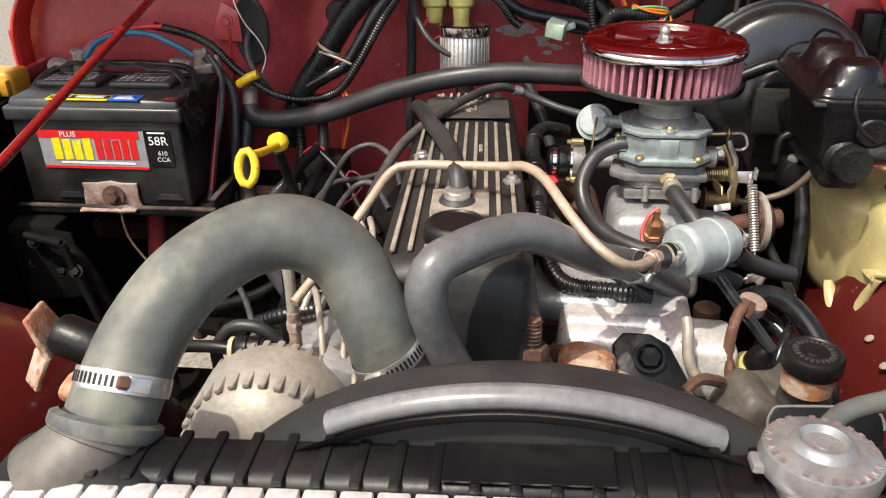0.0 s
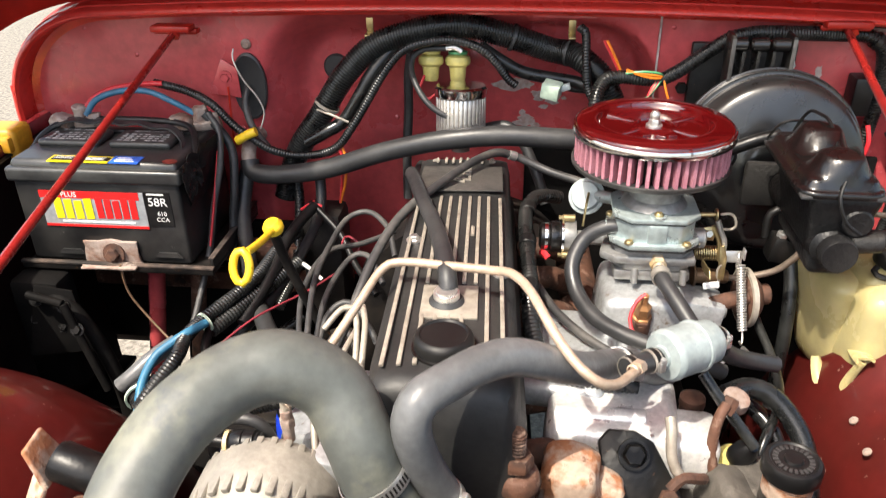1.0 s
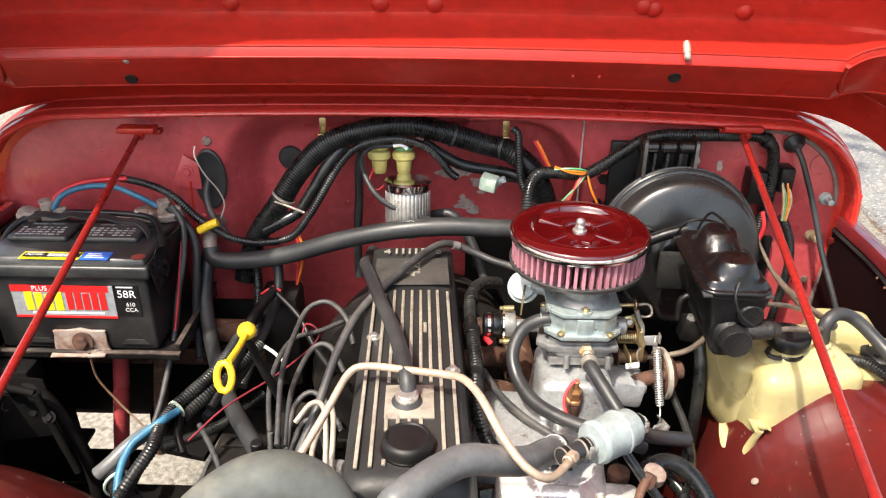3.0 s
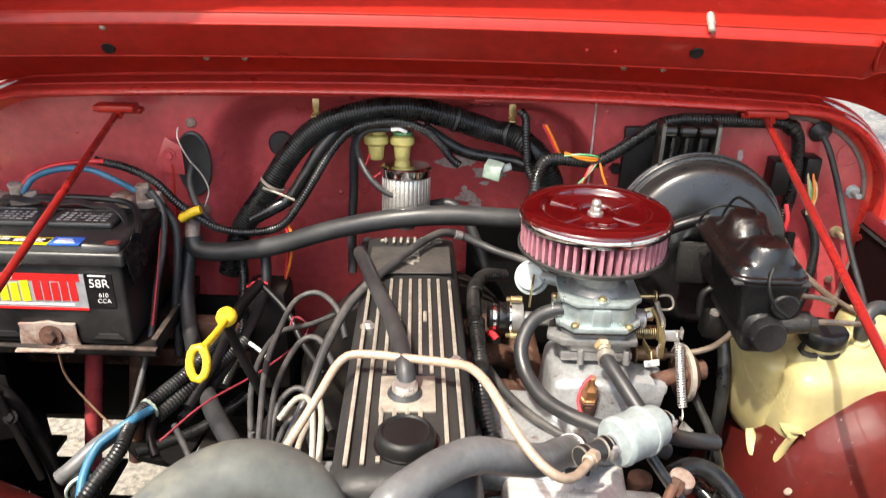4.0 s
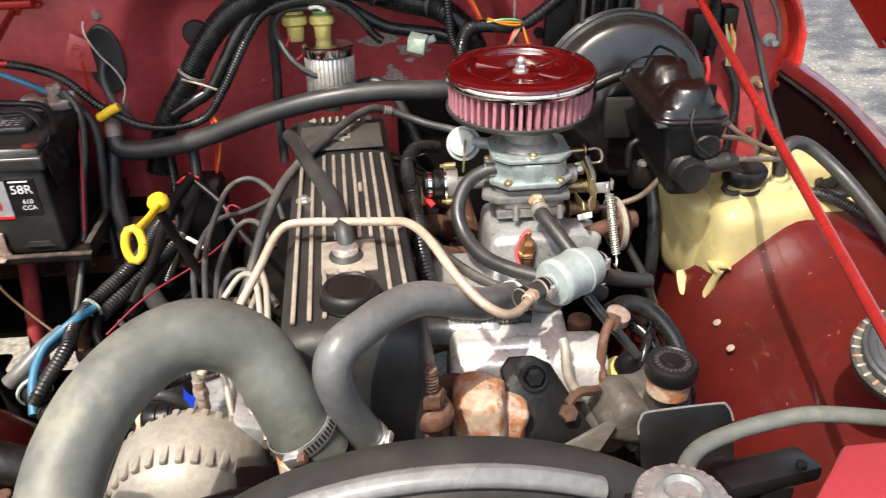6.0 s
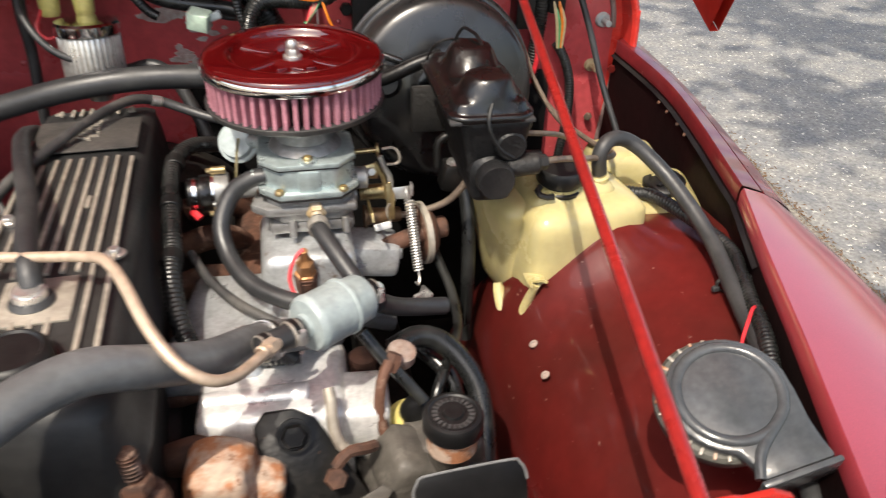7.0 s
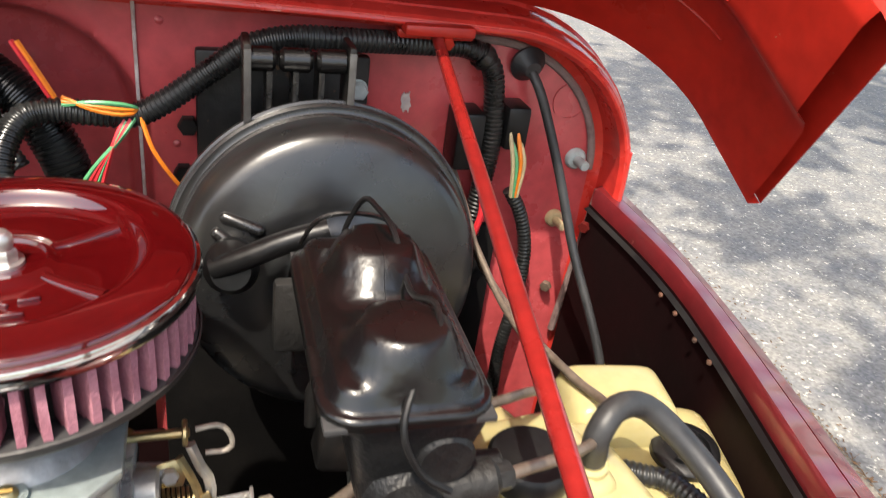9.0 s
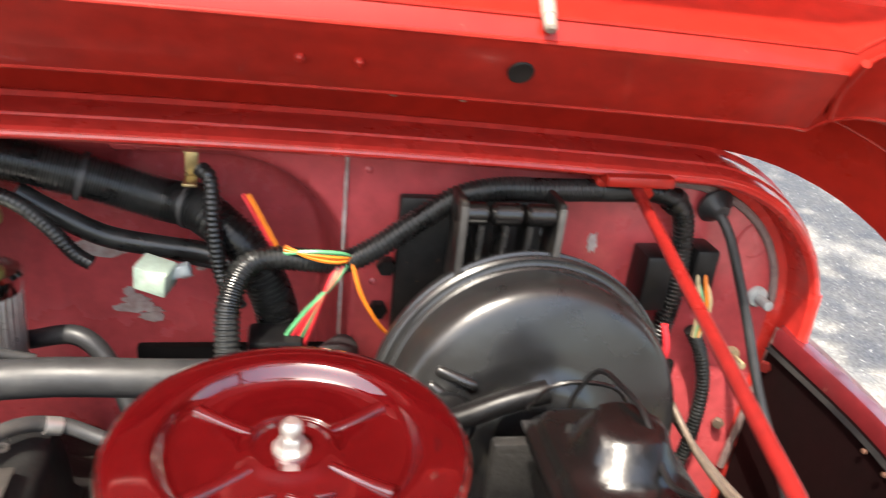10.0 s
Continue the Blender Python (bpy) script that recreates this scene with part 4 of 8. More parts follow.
part("rusty_boss", lathe([(0, -0.02), (0.0125, -0.02), (0.0125, 0.004), (0.0135, 0.006), (0.0130, 0.014), (0.009, 0.017), (0, 0.018)], 24, pose(0.288, 0.736, 0.800)), RUST, intake, "rust-brown plug")
bm = box(0.10, 0.16, 0.03, pose(0.165, 0.80, 0.795, 0, -6, -12), 0.010, 3)
add(bm, box(0.11, 0.12, 0.10, pose(0.248, 0.885, 0.765, 0, 0, 0), 0.012, 3, taper=(0.85, 0.85)))
add(bm, box(0.06, 0.05, 0.04, pose(0.315, 0.900, 0.80, 0, 8, 0), 0.008))
add(bm, rod((0.335, 0.895, 0.822), (0.352, 0.894, 0.822), 0.010))
add(bm, tube([(0.235, 0.84, 0.79), (0.228, 0.80, 0.80), (0.215, 0.765, 0.79)], 0.026, 16, 0.01))
part("riser", bm, ALU_GREY, intake, "grey aluminium carburettor riser")
rc2 = random.Random(31)
bm = bmesh.new()
for i in range(46):
    q = Vector((rc2.gauss(0, 0.008), rc2.gauss(0, 0.011)))
    add(bm, lathe([(0, 0), (0.0021, 0), (0.0017, 0.0012), (0, 0.0018)], 6, Matrix.Translation((0.238 + q.x, 0.692 + q.y, 0.8205 - 0.10 * abs(q.x))) @ pose(0, 0, 0, rc2.uniform(-15, 15), rc2.uniform(-15, 15), 0)))
part("casting_marks", bm, STEEL, intake, "rough cast emblem worn to grains")
# sensor screwed into the riser
s = part("temperature_sensor", lathe([(0, -0.004), (0.013, -0.004), (0.013, 0.004), (0.0105, 0.005), (0.0105, 0.020), (0.006, 0.024), (0.0045, 0.026), (0.0045, 0.038), (0, 0.040)], 6, toward((0.243, 0.832, 0.846), (0, -0.30, 0.95)) @ Matrix.Diagonal((0.88, 0.88, 1.0, 1))), COPPER_BRASS, intake, "tarnished brass temperature sensor")
part("sensor_nut", add(hexa(0.0125, 0.006, toward((0.243, 0.833, 0.842), (0, -0.30, 0.95))), rod((0.243, 0.838, 0.820), (0.243, 0.833, 0.843), 0.012)), RUST, s)

# black pump bracket in front of the manifold
bm = plate([(-0.045, -0.055), (0.03, -0.058), (0.05, -0.02), (0.012, 0.055), (-0.005, 0.065), (-0.030, 0.066), (-0.040, 0.055), (-0.036, 0.0)], 0.008, toward((0.228, 0.632, 0.770), (0.05, -0.80, 0.60)), 0.002)
b = thing("pump_bracket", (0.225, 0.63, 0.71), "black steel pump bracket with a hexagonal bolt", "bracket")
part("bracket_plate", bm, BLACK_STEEL, b)
part("bolt", add(hexa(0.0105, 0.008, toward((0.219, 0.648, 0.812), (0.05, -0.8, 0.6))), lathe([(0.012, 0), (0.015, 0), (0.015, 0.003), (0.012, 0.003), (0.012, 0)], 20, toward((0.219, 0.648, 0.812), (0.05, -0.8, 0.6)))), BLACK_STEEL, b)
part("rusty_bolt", hexa(0.010, 0.008, toward((0.250, 0.620, 0.786), (0.1, -0.8, 0.6))), RUST, b, "rust-orange bolt head")
part("rust_strap", tube([(0.251, 0.624, 0.794), (0.262, 0.63, 0.803), (0.277, 0.636, 0.798), (0.286, 0.645, 0.790)], 0.0055, 8), RUST, b)
part("lift_strap", tube([(0.251, 0.664, 0.846), (0.252, 0.655, 0.838), (0.252, 0.645, 0.822), (0.256, 0.637, 0.808), (0.262, 0.634, 0.802)], 0.0052, 10), PIPE_TAN, b, "pale bent steel strap")

# ---- carburettor and air cleaner ----
CB = Vector((0.255, 0.907, 0.016))
carb = thing("carburettor", (0.255, 0.905, 0.86), "pale zinc-cast carburettor with yellow-plated linkage", "carburettor")


def octagon(w, d, c):
    return [(w - c, -d), (w, -d + c), (w, d - c), (w - c, d), (-w + c, d), (-w, d - c), (-w, -d + c), (-w + c, -d)]


bm = plate(octagon(0.044, 0.042, 0.018), 0.034, Matrix.Translation(CB + Vector((0, 0, 0.902))), 0.004)
part("horn_flange", plate(octagon(0.050, 0.048, 0.020), 0.007, Matrix.Translation(CB + Vector((0, 0, 0.900))), 0.0018), CARB, carb)
part("horn_flange", plate(octagon(0.048, 0.044, 0.018), 0.006, Matrix.Translation(CB + Vector((0, 0, 0.931))), 0.0018), CARB, carb)
part("throat", lathe([(0, 0), (0.038, 0), (0.034, 0.006), (0.029, 0.010), (0.029, 0.034), (0, 0.034)], 28, Matrix.Translation(CB + Vector((0, 0.006, 0.936)))), CARB_BASE, carb, "shaded round throat")
part("horn_boss", box(0.022, 0.010, 0.026, Matrix.Translation(CB + Vector((0.0, -0.040, 0.904))), 0.003), CARB, carb)
part("vent_boss", lathe([(0, 0), (0.009, 0), (0.009, 0.003), (0, 0.003)], 18, Matrix.Translation(CB + Vector((0, -0.036, 0.9362)))), CARB, carb)
part("fuel_inlet", rod(CB + Vector((-0.036, -0.018, 0.915)), CB + Vector((-0.056, -0.018, 0.915)), 0.0075), CARB, carb)
part("air_horn", bm, CARB, carb, "pale bluish zinc air horn")
bm = plate(octagon(0.043, 0.040, 0.012), 0.031, Matrix.Translation(CB + Vector((0, 0, 0.870))), 0.003)
add(bm, plate([(-0.060, -0.030), (-0.044, -0.044), (0.046, -0.044), (0.048, 0.042), (-0.046, 0.042)], 0.010, Matrix.Translation(CB + Vector((0, 0, 0.880))), 0.003))
add(bm, box(0.086, 0.078, 0.014, Matrix.Translation(CB + Vector((0, 0, 0.856))), 0.004))
add(bm, rod(CB + Vector((0.04, 0, 0.895)), CB + Vector((0.062, 0, 0.895)), 0.012))
part("throttle_body", bm, CARB_BASE, carb, "grey cast throttle body")
for x, y, up in ((-0.030, -0.043, 0.0), (0.033, -0.043, 0.0), (0.0, -0.036, 0.032), (-0.045, 0.030, 0.0), (0.044, 0.030, 0.0)):
    part("screw", add(lathe([(0, 0), (0.0052, 0), (0.0052, 0.002), (0.0036, 0.004), (0, 0.0042)], 14, Matrix.Translation(CB + Vector((x, y, 0.9065 + up)))), box(0.006, 0.001, 0.001, Matrix.Translation(CB + Vector((x, y, 0.9105 + up))))), BRASS, carb)
part("fuel_nipple", add(hexa(0.0098, 0.012, toward(CB + Vector((0.004, -0.038, 0.884)), (0.05, -1, -0.15))), rod(CB + Vector((0.004, -0.05, 0.884)), CB + Vector((0.006, -0.070, 0.876)), 0.0065)), OLD_BRASS, carb, "corroded brass hose fitting")
for x in (-0.020, 0.034):
    part("small_screw", rod(CB + Vector((x, -0.042, 0.874)), CB + Vector((x, -0.047, 0.858)), 0.004, 10), CARB_BASE, carb)
# choke drum and its bracket
bm = lathe([(0, 0), (0.020, 0), (0.021, 0.003), (0.021, 0.016), (0.016, 0.018), (0.016, 0.034), (0, 0.034)], 28, toward((0.172, 0.945, 0.886), (-1, 0, 0)))
choke = part("choke_housing", bm, CARB_BASE, carb, "grey cast choke housing")
part("choke_cap", lathe([(0, 0), (0.0185, 0), (0.0195, 0.002), (0.0195, 0.012), (0.0165, 0.014), (0.0165, 0.024), (0.012, 0.027), (0, 0.027)], 28, toward((0.154, 0.945, 0.886), (-1, 0, 0))), BLACK_PAINT, choke, "black choke cap")
part("choke_ring", lathe([(0.0185, 0), (0.023, 0), (0.023, 0.0025), (0.0185, 0.0025), (0.0185, 0)], 28, toward((0.157, 0.945, 0.886), (-1, 0, 0))), CHROME, choke)
part("choke_band", lathe([(0.0166, 0), (0.0172, 0), (0.0172, 0.004), (0.0166, 0.004)], 28, toward((0.138, 0.945, 0.886), (-1, 0, 0))), CHROME, choke)
for dy, dz in ((0, 0.026), (0.022, -0.014), (-0.022, -0.014)):
    part("ear", add(rod((0.170, 0.945 + dy, 0.886 + dz), (0.155, 0.945 + dy, 0.886 + dz), 0.0045, 10), rod((0.156, 0.945 + dy, 0.886 + dz), (0.150, 0.945 + dy, 0.886 + dz), 0.003, 8)), BRASS, choke)
part("choke_arm", tube([(0.170, 0.94, 0.888), (0.192, 0.93, 0.894), (0.212, 0.92, 0.900)], 0.009, 10), CARB_BASE, choke)
# vacuum pull-off
bm = lathe([(0, 0), (0.021, 0), (0.023, 0.002), (0.023, 0.005), (0.019, 0.007), (0.017, 0.012), (0.008, 0.014), (0, 0.014)], 30, toward((0.186, 0.988, 0.922), (-0.3, -0.75, 0.45)))
pull = part("vacuum_canister", bm, WHITE, carb, "pale plated vacuum canister")
part("pull_rod", tube([(0.186, 0.972, 0.934), (0.184, 0.962, 0.928), (0.182, 0.955, 0.915), (0.180, 0.948, 0.900)], 0.0016, 6), BRASS, pull)
part("canister_pipe", rod((0.192, 0.985, 0.926), (0.220, 0.955, 0.934), 0.0075), CARB, pull)
# throttle linkage
link = part("throttle_plate", plate([(0, 0), (0.008, 0.0), (0.011, 0.02), (0.015, 0.040), (0.007, 0.046), (0.0, 0.02)], 0.0018, toward(CB + Vector((0.060, -0.010, 0.865)), (1, 0, 0), 90), 0.0004), BRASS, carb, "yellow-plated throttle lever")
part("choke_shaft", add(rod((0.290, 0.928, 0.930), (0.333, 0.925, 0.933), 0.0028, 10), rod((0.329, 0.925, 0.933), (0.332, 0.925, 0.933), 0.0075, 16)), BRASS, link, "yellow-plated choke shaft")
part("choke_lever", tube([(0.333, 0.923, 0.926), (0.338, 0.920, 0.912), (0.343, 0.918, 0.902), (0.343, 0.917, 0.888), (0.346, 0.915, 0.874)], 0.0034, 6), STEEL, link, "bright bent steel lever")
part("choke_lever", tube([(0.327, 0.918, 0.922), (0.333, 0.914, 0.910), (0.337, 0.912, 0.897), (0.338, 0.911, 0.880)], 0.0026, 6), BRASS, link)
part("wire_link", tube([(0.336, 0.928, 0.932), (0.348, 0.930, 0.932), (0.354, 0.930, 0.926), (0.356, 0.930, 0.916), (0.351, 0.930, 0.912), (0.341, 0.930, 0.912)], 0.0016, 8, 0.004), PIPE_TAN, link)
part("fast_idle_cam", plate([(-0.010, -0.007), (0.007, -0.009), (0.011, 0.002), (0.004, 0.008), (-0.008, 0.006)], 0.0018, toward((0.321, 0.916, 0.913), (0.1, -1, 0.3)), 0.0004), BRASS, link)
part("pivot_screw", hexa(0.0048, 0.004, toward((0.322, 0.913, 0.914), (0.1, -1, 0.3))), STEEL, link)
part("pivot_post", rod((0.300, 0.921, 0.911), (0.322, 0.917, 0.912), 0.006, 12), CARB_BASE, link)
part("throttle_spring", tube([Vector((0.309 + 0.00036 * i, 0.920 + 0.0082 * math.cos(i * 0.85), 0.885 + 0.0082 * math.sin(i * 0.85))) for i in range(76)], 0.0011, 5, 0.003), BRASS, link, "yellow-plated coil spring")
part("spring_core", rod((0.298, 0.920, 0.885), (0.342, 0.920, 0.884), 0.0050, 14), DARK, link)
part("spring_washer", rod((0.302, 0.920, 0.885), (0.306, 0.920, 0.885), 0.0105, 20), CARB_BASE, link)
part("stop_lever", plate([(-0.004, -0.022), (0.003, -0.024), (0.006, 0.004), (0.002, 0.020), (-0.004, 0.018)], 0.002, toward((0.341, 0.909, 0.880), (0.3, -1, 0.2)), 0.0005), BRASS, link, "yellow-plated stop lever")
part("spring_bracket", add(plate([(-0.010, -0.006), (0.010, -0.008), (0.011, 0.007), (-0.010, 0.007)], 0.0022, toward((0.355, 0.915, 0.884), (0.1, -1, 0.2)), 0.0006), box(0.0022, 0.010, 0.013, pose(0.3655, 0.910, 0.884), 0.0006)), STEEL, link, "bright steel spring bracket")
part("clip", box(0.019, 0.004, 0.008, pose(0.333, 0.903, 0.846, 0, -10, 0), 0.0012), LABEL_WHITE, link, "white plastic clip")
part("clip_wire", tube([(0.338, 0.904, 0.849), (0.341, 0.905, 0.856), (0.337, 0.906, 0.866), (0.340, 0.906, 0.877)], 0.0017, 6), PIPE_TAN, link)
part("solenoid", add(lathe([(0, 0), (0.0085, 0), (0.0095, 0.002), (0.0095, 0.020), (0.0085, 0.022), (0.0085, 0.038), (0.007, 0.040), (0, 0.040)], 20, toward((0.316, 0.926, 0.850), (1, 0, 0))), rod((0.314, 0.926, 0.850), (0.317, 0.926, 0.850), 0.0140, 20)), SOLENOID, carb, "brown tarnished idle solenoid")
part("gasket", plate(octagon(0.0505, 0.0485, 0.020), 0.0016, Matrix.Translation(CB + Vector((0, 0, 0.8986))), 0.0003), DARK, carb, "dark gasket edge")
part("gasket", plate(octagon(0.0470, 0.0432, 0.018), 0.0014, Matrix.Translation(CB + Vector((0, 0, 0.9299))), 0.0003), DARK, carb, "dark gasket edge")
part("idle_screw", add(rod((0.277, 0.868, 0.852), (0.277, 0.858, 0.846), 0.0042, 10), hexa(0.005, 0.004, toward((0.277, 0.860, 0.848), (0, -1, -0.6)))), BRASS, carb, "brass mixture screw")

AF = Vector((0.2507, 0.948, 0.0115))
AFM = Matrix.Translation(AF) @ Matrix.Diagonal((0.922, 0.922, 1, 1))
air = thing("air_cleaner", (AF.x, AF.y, 0.965), "round open-element air cleaner with a dark red lid", "air filter")
base = part("base_pan", lathe([(0, 0.972), (0.045, 0.970), (0.080, 0.9715), (0.094, 0.9725), (0.0965, 0.9735), (0.0980, 0.9755), (0.0985, 0.9795), (0.0975, 0.9800), (0.0965, 0.977), (0.0, 0.976)], 72, AFM), PAN, air, "dull dark metal base pan")
lid = part("lid", lathe([(0.095, 1.0150), (0.0970, 1.0200), (0.0965, 1.0240), (0.0945, 1.0258), (0.0900, 1.0268), (0.0760, 1.0285), (0.0725, 1.0284), (0.0705, 1.0272), (0.0690, 1.0245), (0.0672, 1.0212), (0.0650, 1.0192), (0.0600, 1.0185), (0.032, 1.0195), (0.0265, 1.0205), (0.0240, 1.0222), (0.0215, 1.0225), (0.0205, 1.0205), (0.0140, 1.0198), (0, 1.0195)], 96, AFM), RED_LID, air, "glossy dark red pressed lid")
part("rim", lathe([(0.0955, 1.0125), (0.0992, 1.0127), (0.1000, 1.0155), (0.0996, 1.0195), (0.0986, 1.0216), (0.0966, 1.0225), (0.0950, 1.0165)], 96, AFM), CHROME, lid, "bright chrome rim")
for a in (35, 145, 215, 325):
    q = Vector((math.cos(radians(a)), math.sin(radians(a)), 0))
    part("pressed_rib", tube([AF + q * 0.024 + Vector((0, 0, 1.0190)), AF + q * 0.040 + Vector((0, 0, 1.0182)), AF + q * 0.059 + Vector((0, 0, 1.0188))], 0.0030, 10, 0.006, ends=0.0042), RED_LID, lid)
for x, y, w, sl in ((-0.012, -0.034, 0.010, 20), (0.003, -0.036, 0.012, -25), (0.016, -0.034, 0.010, 15), (-0.008, -0.046, 0.011, 0), (0.010, -0.046, 0.012, 8)):
    part("pressed_mark", box(w, 0.0026, 0.0032, Matrix.Translation(AF + Vector((x, y, 1.0182))) @ pose(0, 0, 0, 0, 0, sl), 0.0011, 3), RED_LID, lid)
bm = hexa(0.0068, 0.007, Matrix.Translation(AF + Vector((0, 0, 1.0212))))
add(bm, lathe([(0, 0), (0.0095, 0), (0.0095, 0.002), (0, 0.002)], 20, Matrix.Translation(AF + Vector((0, 0, 1.0195)))))
add(bm, lathe([(0.0050, 0), (0.0058, 0.003), (0.0056, 0.007), (0.0035, 0.0095), (0, 0.010)], 16, Matrix.Translation(AF + Vector((0, 0, 1.0277)))))
part("wing_nut", bm, STEEL, air, "plated centre nut")
# pleated element
bm = bmesh.new()
n = 54
rows = []
for z in steps(0.978, 1.0155, 6):
    rows.append([bm.verts.new(AF + Vector(((r * 0.922 + 0.0009 * noise.noise((i * 1.7, z * 60, 0))) * math.cos(2 * math.pi * (i + sh + 0.25 * noise.noise((i // 4 * 0.9, z * 25, 5))) / (n * 4)), (r * 0.922 + 0.0009 * noise.noise((i * 1.7, z * 60, 0))) * math.sin(2 * math.pi * (i + sh + 0.25 * noise.noise((i // 4 * 0.9, z * 25, 5))) / (n * 4)), z)))
                 for i in range(n * 4) for r, sh in ((((0.0950, -0.25), (0.0950, 0.25), (0.0760, 0.0), (0.0760, 0.05))[i % 4]),)])
for a, b2 in zip(rows, rows[1:]):
    for i in range(n * 4):
        j = (i + 1) % (n * 4)
        bm.faces.new((a[i], a[j], b2[j], b2[i]))
part("pleated_element", bm, PLEAT, air, "dusty pink pleated cotton element", smooth=60)
part("core", lathe([(0.070, 0.976), (0.0765, 0.976), (0.0765, 1.016), (0.070, 1.016), (0.070, 0.976)], 48, AFM), BLACK_STEEL, air, "dark wire mesh core")
part("lower_seal", lathe([(0.088, 0.9765), (0.0965, 0.9768), (0.0972, 0.978), (0.0965, 0.9795), (0.088, 0.980)], 72, AFM), RUBBER, air)

# throttle return spring and bracket, and the rusty pulley behind it
sp = thing("return_spring", (0.365, 0.83, 0.80), "bright steel return spring hooked between brackets", "spring")
a, b2 = Vector((0.362, 0.905, 0.880)), Vector((0.365, 0.862, 0.815))
way = (b2 - a).normalized()
sd = way.orthogonal().normalized()
up = way.cross(sd)
coil = [a + (b2 - a) * (i / 210) + 0.0048 * (sd * math.cos(i * 0.75) + up * math.sin(i * 0.75)) for i in range(211)]
part("coil", tube(coil, 0.0012, 5, 0.0022), STEEL, sp)
part("hook", tube([a, a - way * 0.008 + sd * 0.004, a - way * 0.014, a - way * 0.012 - sd * 0.005], 0.0012, 6, 0.003), STEEL, sp)
part("hook", tube([b2, b2 + way * 0.010, b2 + way * 0.016 + sd * 0.004, b2 + way * 0.012 + sd * 0.008], 0.0012, 6, 0.003), STEEL, sp)
part("wire_clip", add(box(0.020, 0.004, 0.012, pose(0.366, 0.856, 0.778, 10, 0, 30), 0.001), box(0.004, 0.020, 0.014, pose(0.371, 0.858, 0.776, 0, 20, 20), 0.001)), STEEL, sp, "bright steel spring clip")
part("clip_wire", tube([(0.362, 0.853, 0.786), (0.345, 0.842, 0.783), (0.330, 0.835, 0.780)], 0.0015, 6), STEEL, sp)
d = thing("rusty_disc", (0.395, 0.91, 0.80), "rust-brown round iron diaphragm housing", "housing")
part("dish", lathe([(0, 0), (0.029, 0), (0.034, 0.004), (0.034, 0.010), (0.031, 0.013), (0.023, 0.020), (0, 0.022)], 32, toward((0.375, 0.925, 0.822), (1, 0.15, 0))), RUST, d)
part("rim", lathe([(0.0335, 0.002), (0.037, 0.003), (0.037, 0.009), (0.0335, 0.010)], 32, toward((0.375, 0.925, 0.822), (1, 0.15, 0))), PIPE_TAN, d)
part("neck", rod((0.394, 0.928, 0.825), (0.410, 0.930, 0.826), 0.013), RUST, d)
part("stem", tube([(0.375, 0.905, 0.835), (0.345, 0.895, 0.832), (0.320, 0.89, 0.826)], 0.010, 10), RUST, d)

# ---- fuel filter and line ----
ff = thing("fuel_filter", (0.262, 0.69, 0.88), "frosted white plastic in-line fuel filter", "filter")
w = Vector((0.80, 0.58, -0.06)).normalized()
c0 = Vector((0.262, 0.690, 0.907))
part("canister", lathe([(0, -0.034), (0.0105, -0.034), (0.011, -0.031), (0.0215, -0.030), (0.0240, -0.027), (0.0245, -0.023), (0.0238, -0.021), (0.0238, 0.006), (0.0250, 0.007), (0.0250, 0.010), (0.0235, 0.0115), (0.0215, 0.012), (0.0210, 0.028), (0.019, 0.031), (0.010, 0.033), (0, 0.033)], 36, toward(c0, w)), FILTER_GREY, ff)
part("pipe_stub", rod(c0 - w * 0.036, c0 - w * 0.060, 0.0055), FILTER_GREY, ff)
part("pipe_stub", rod(c0 + w * 0.033, c0 + w * 0.052, 0.0055), FILTER_GREY, ff)
part("rubber_sleeve", tube([c0 - w * 0.036, c0 - w * 0.056, c0 - w * 0.074 + Vector((0, 0, 0.002))], 0.010), RUBBER, ff, "short black rubber sleeve")
clamp(c0 - w * 0.044, w, 0.0102, ff, 0.009)
clamp(c0 - w * 0.070, w, 0.0102, ff, 0.009)
clamp(c0 + w * 0.040, w, 0.0098, ff, 0.009)
fl = thing("fuel_line", (0.1, 0.65, 0.92), "tan painted steel fuel line bent over the valve cover", "pipe")
part("pipe", tube([(-0.095, 0.600, 0.885), (-0.074, 0.640, 0.905), (-0.046, 0.690, 0.937), (-0.028, 0.724, 0.957), (-0.008, 0.730, 0.963), (0.040, 0.714, 0.970), (0.080, 0.699, 0.976), (0.099, 0.680, 0.984), (0.1155, 0.650, 0.985), (0.135, 0.607, 0.974), (0.153, 0.584, 0.961), (0.171, 0.578, 0.949), (0.187, 0.591, 0.938), (0.203, 0.619, 0.928), (0.215, 0.642, 0.920)], 0.0043, 12, 0.006), COPPER, fl)
part("flare_nut", add(hexa(0.0070, 0.012, toward((0.207, 0.630, 0.9245), (0.5, 0.8, -0.25))), lathe([(0.004, 0), (0.0054, 0.001), (0.0054, 0.004), (0.004, 0.005)], 16, toward((0.203, 0.623, 0.928), (0.5, 0.8, -0.25)))), COPPER, fl, "tan flare nut")

# ---- cooling ----
uh = thing("radiator_hose", (-0.07, 0.46, 0.90), "thick weathered grey rubber radiator hose, arched", "hose")
part("hose", tube([(-0.1415, 0.386, 0.936), (-0.1375, 0.398, 0.949), (-0.133, 0.432, 0.968), (-0.116, 0.465, 0.988), (-0.088, 0.499, 0.998), (-0.057, 0.514, 0.997), (-0.027, 0.520, 0.975), (-0.007, 0.506, 0.943), (0.003, 0.503, 0.910), (0.015, 0.502, 0.880)], 0.0262, 28, 0.006), HOSE_GREY, uh)
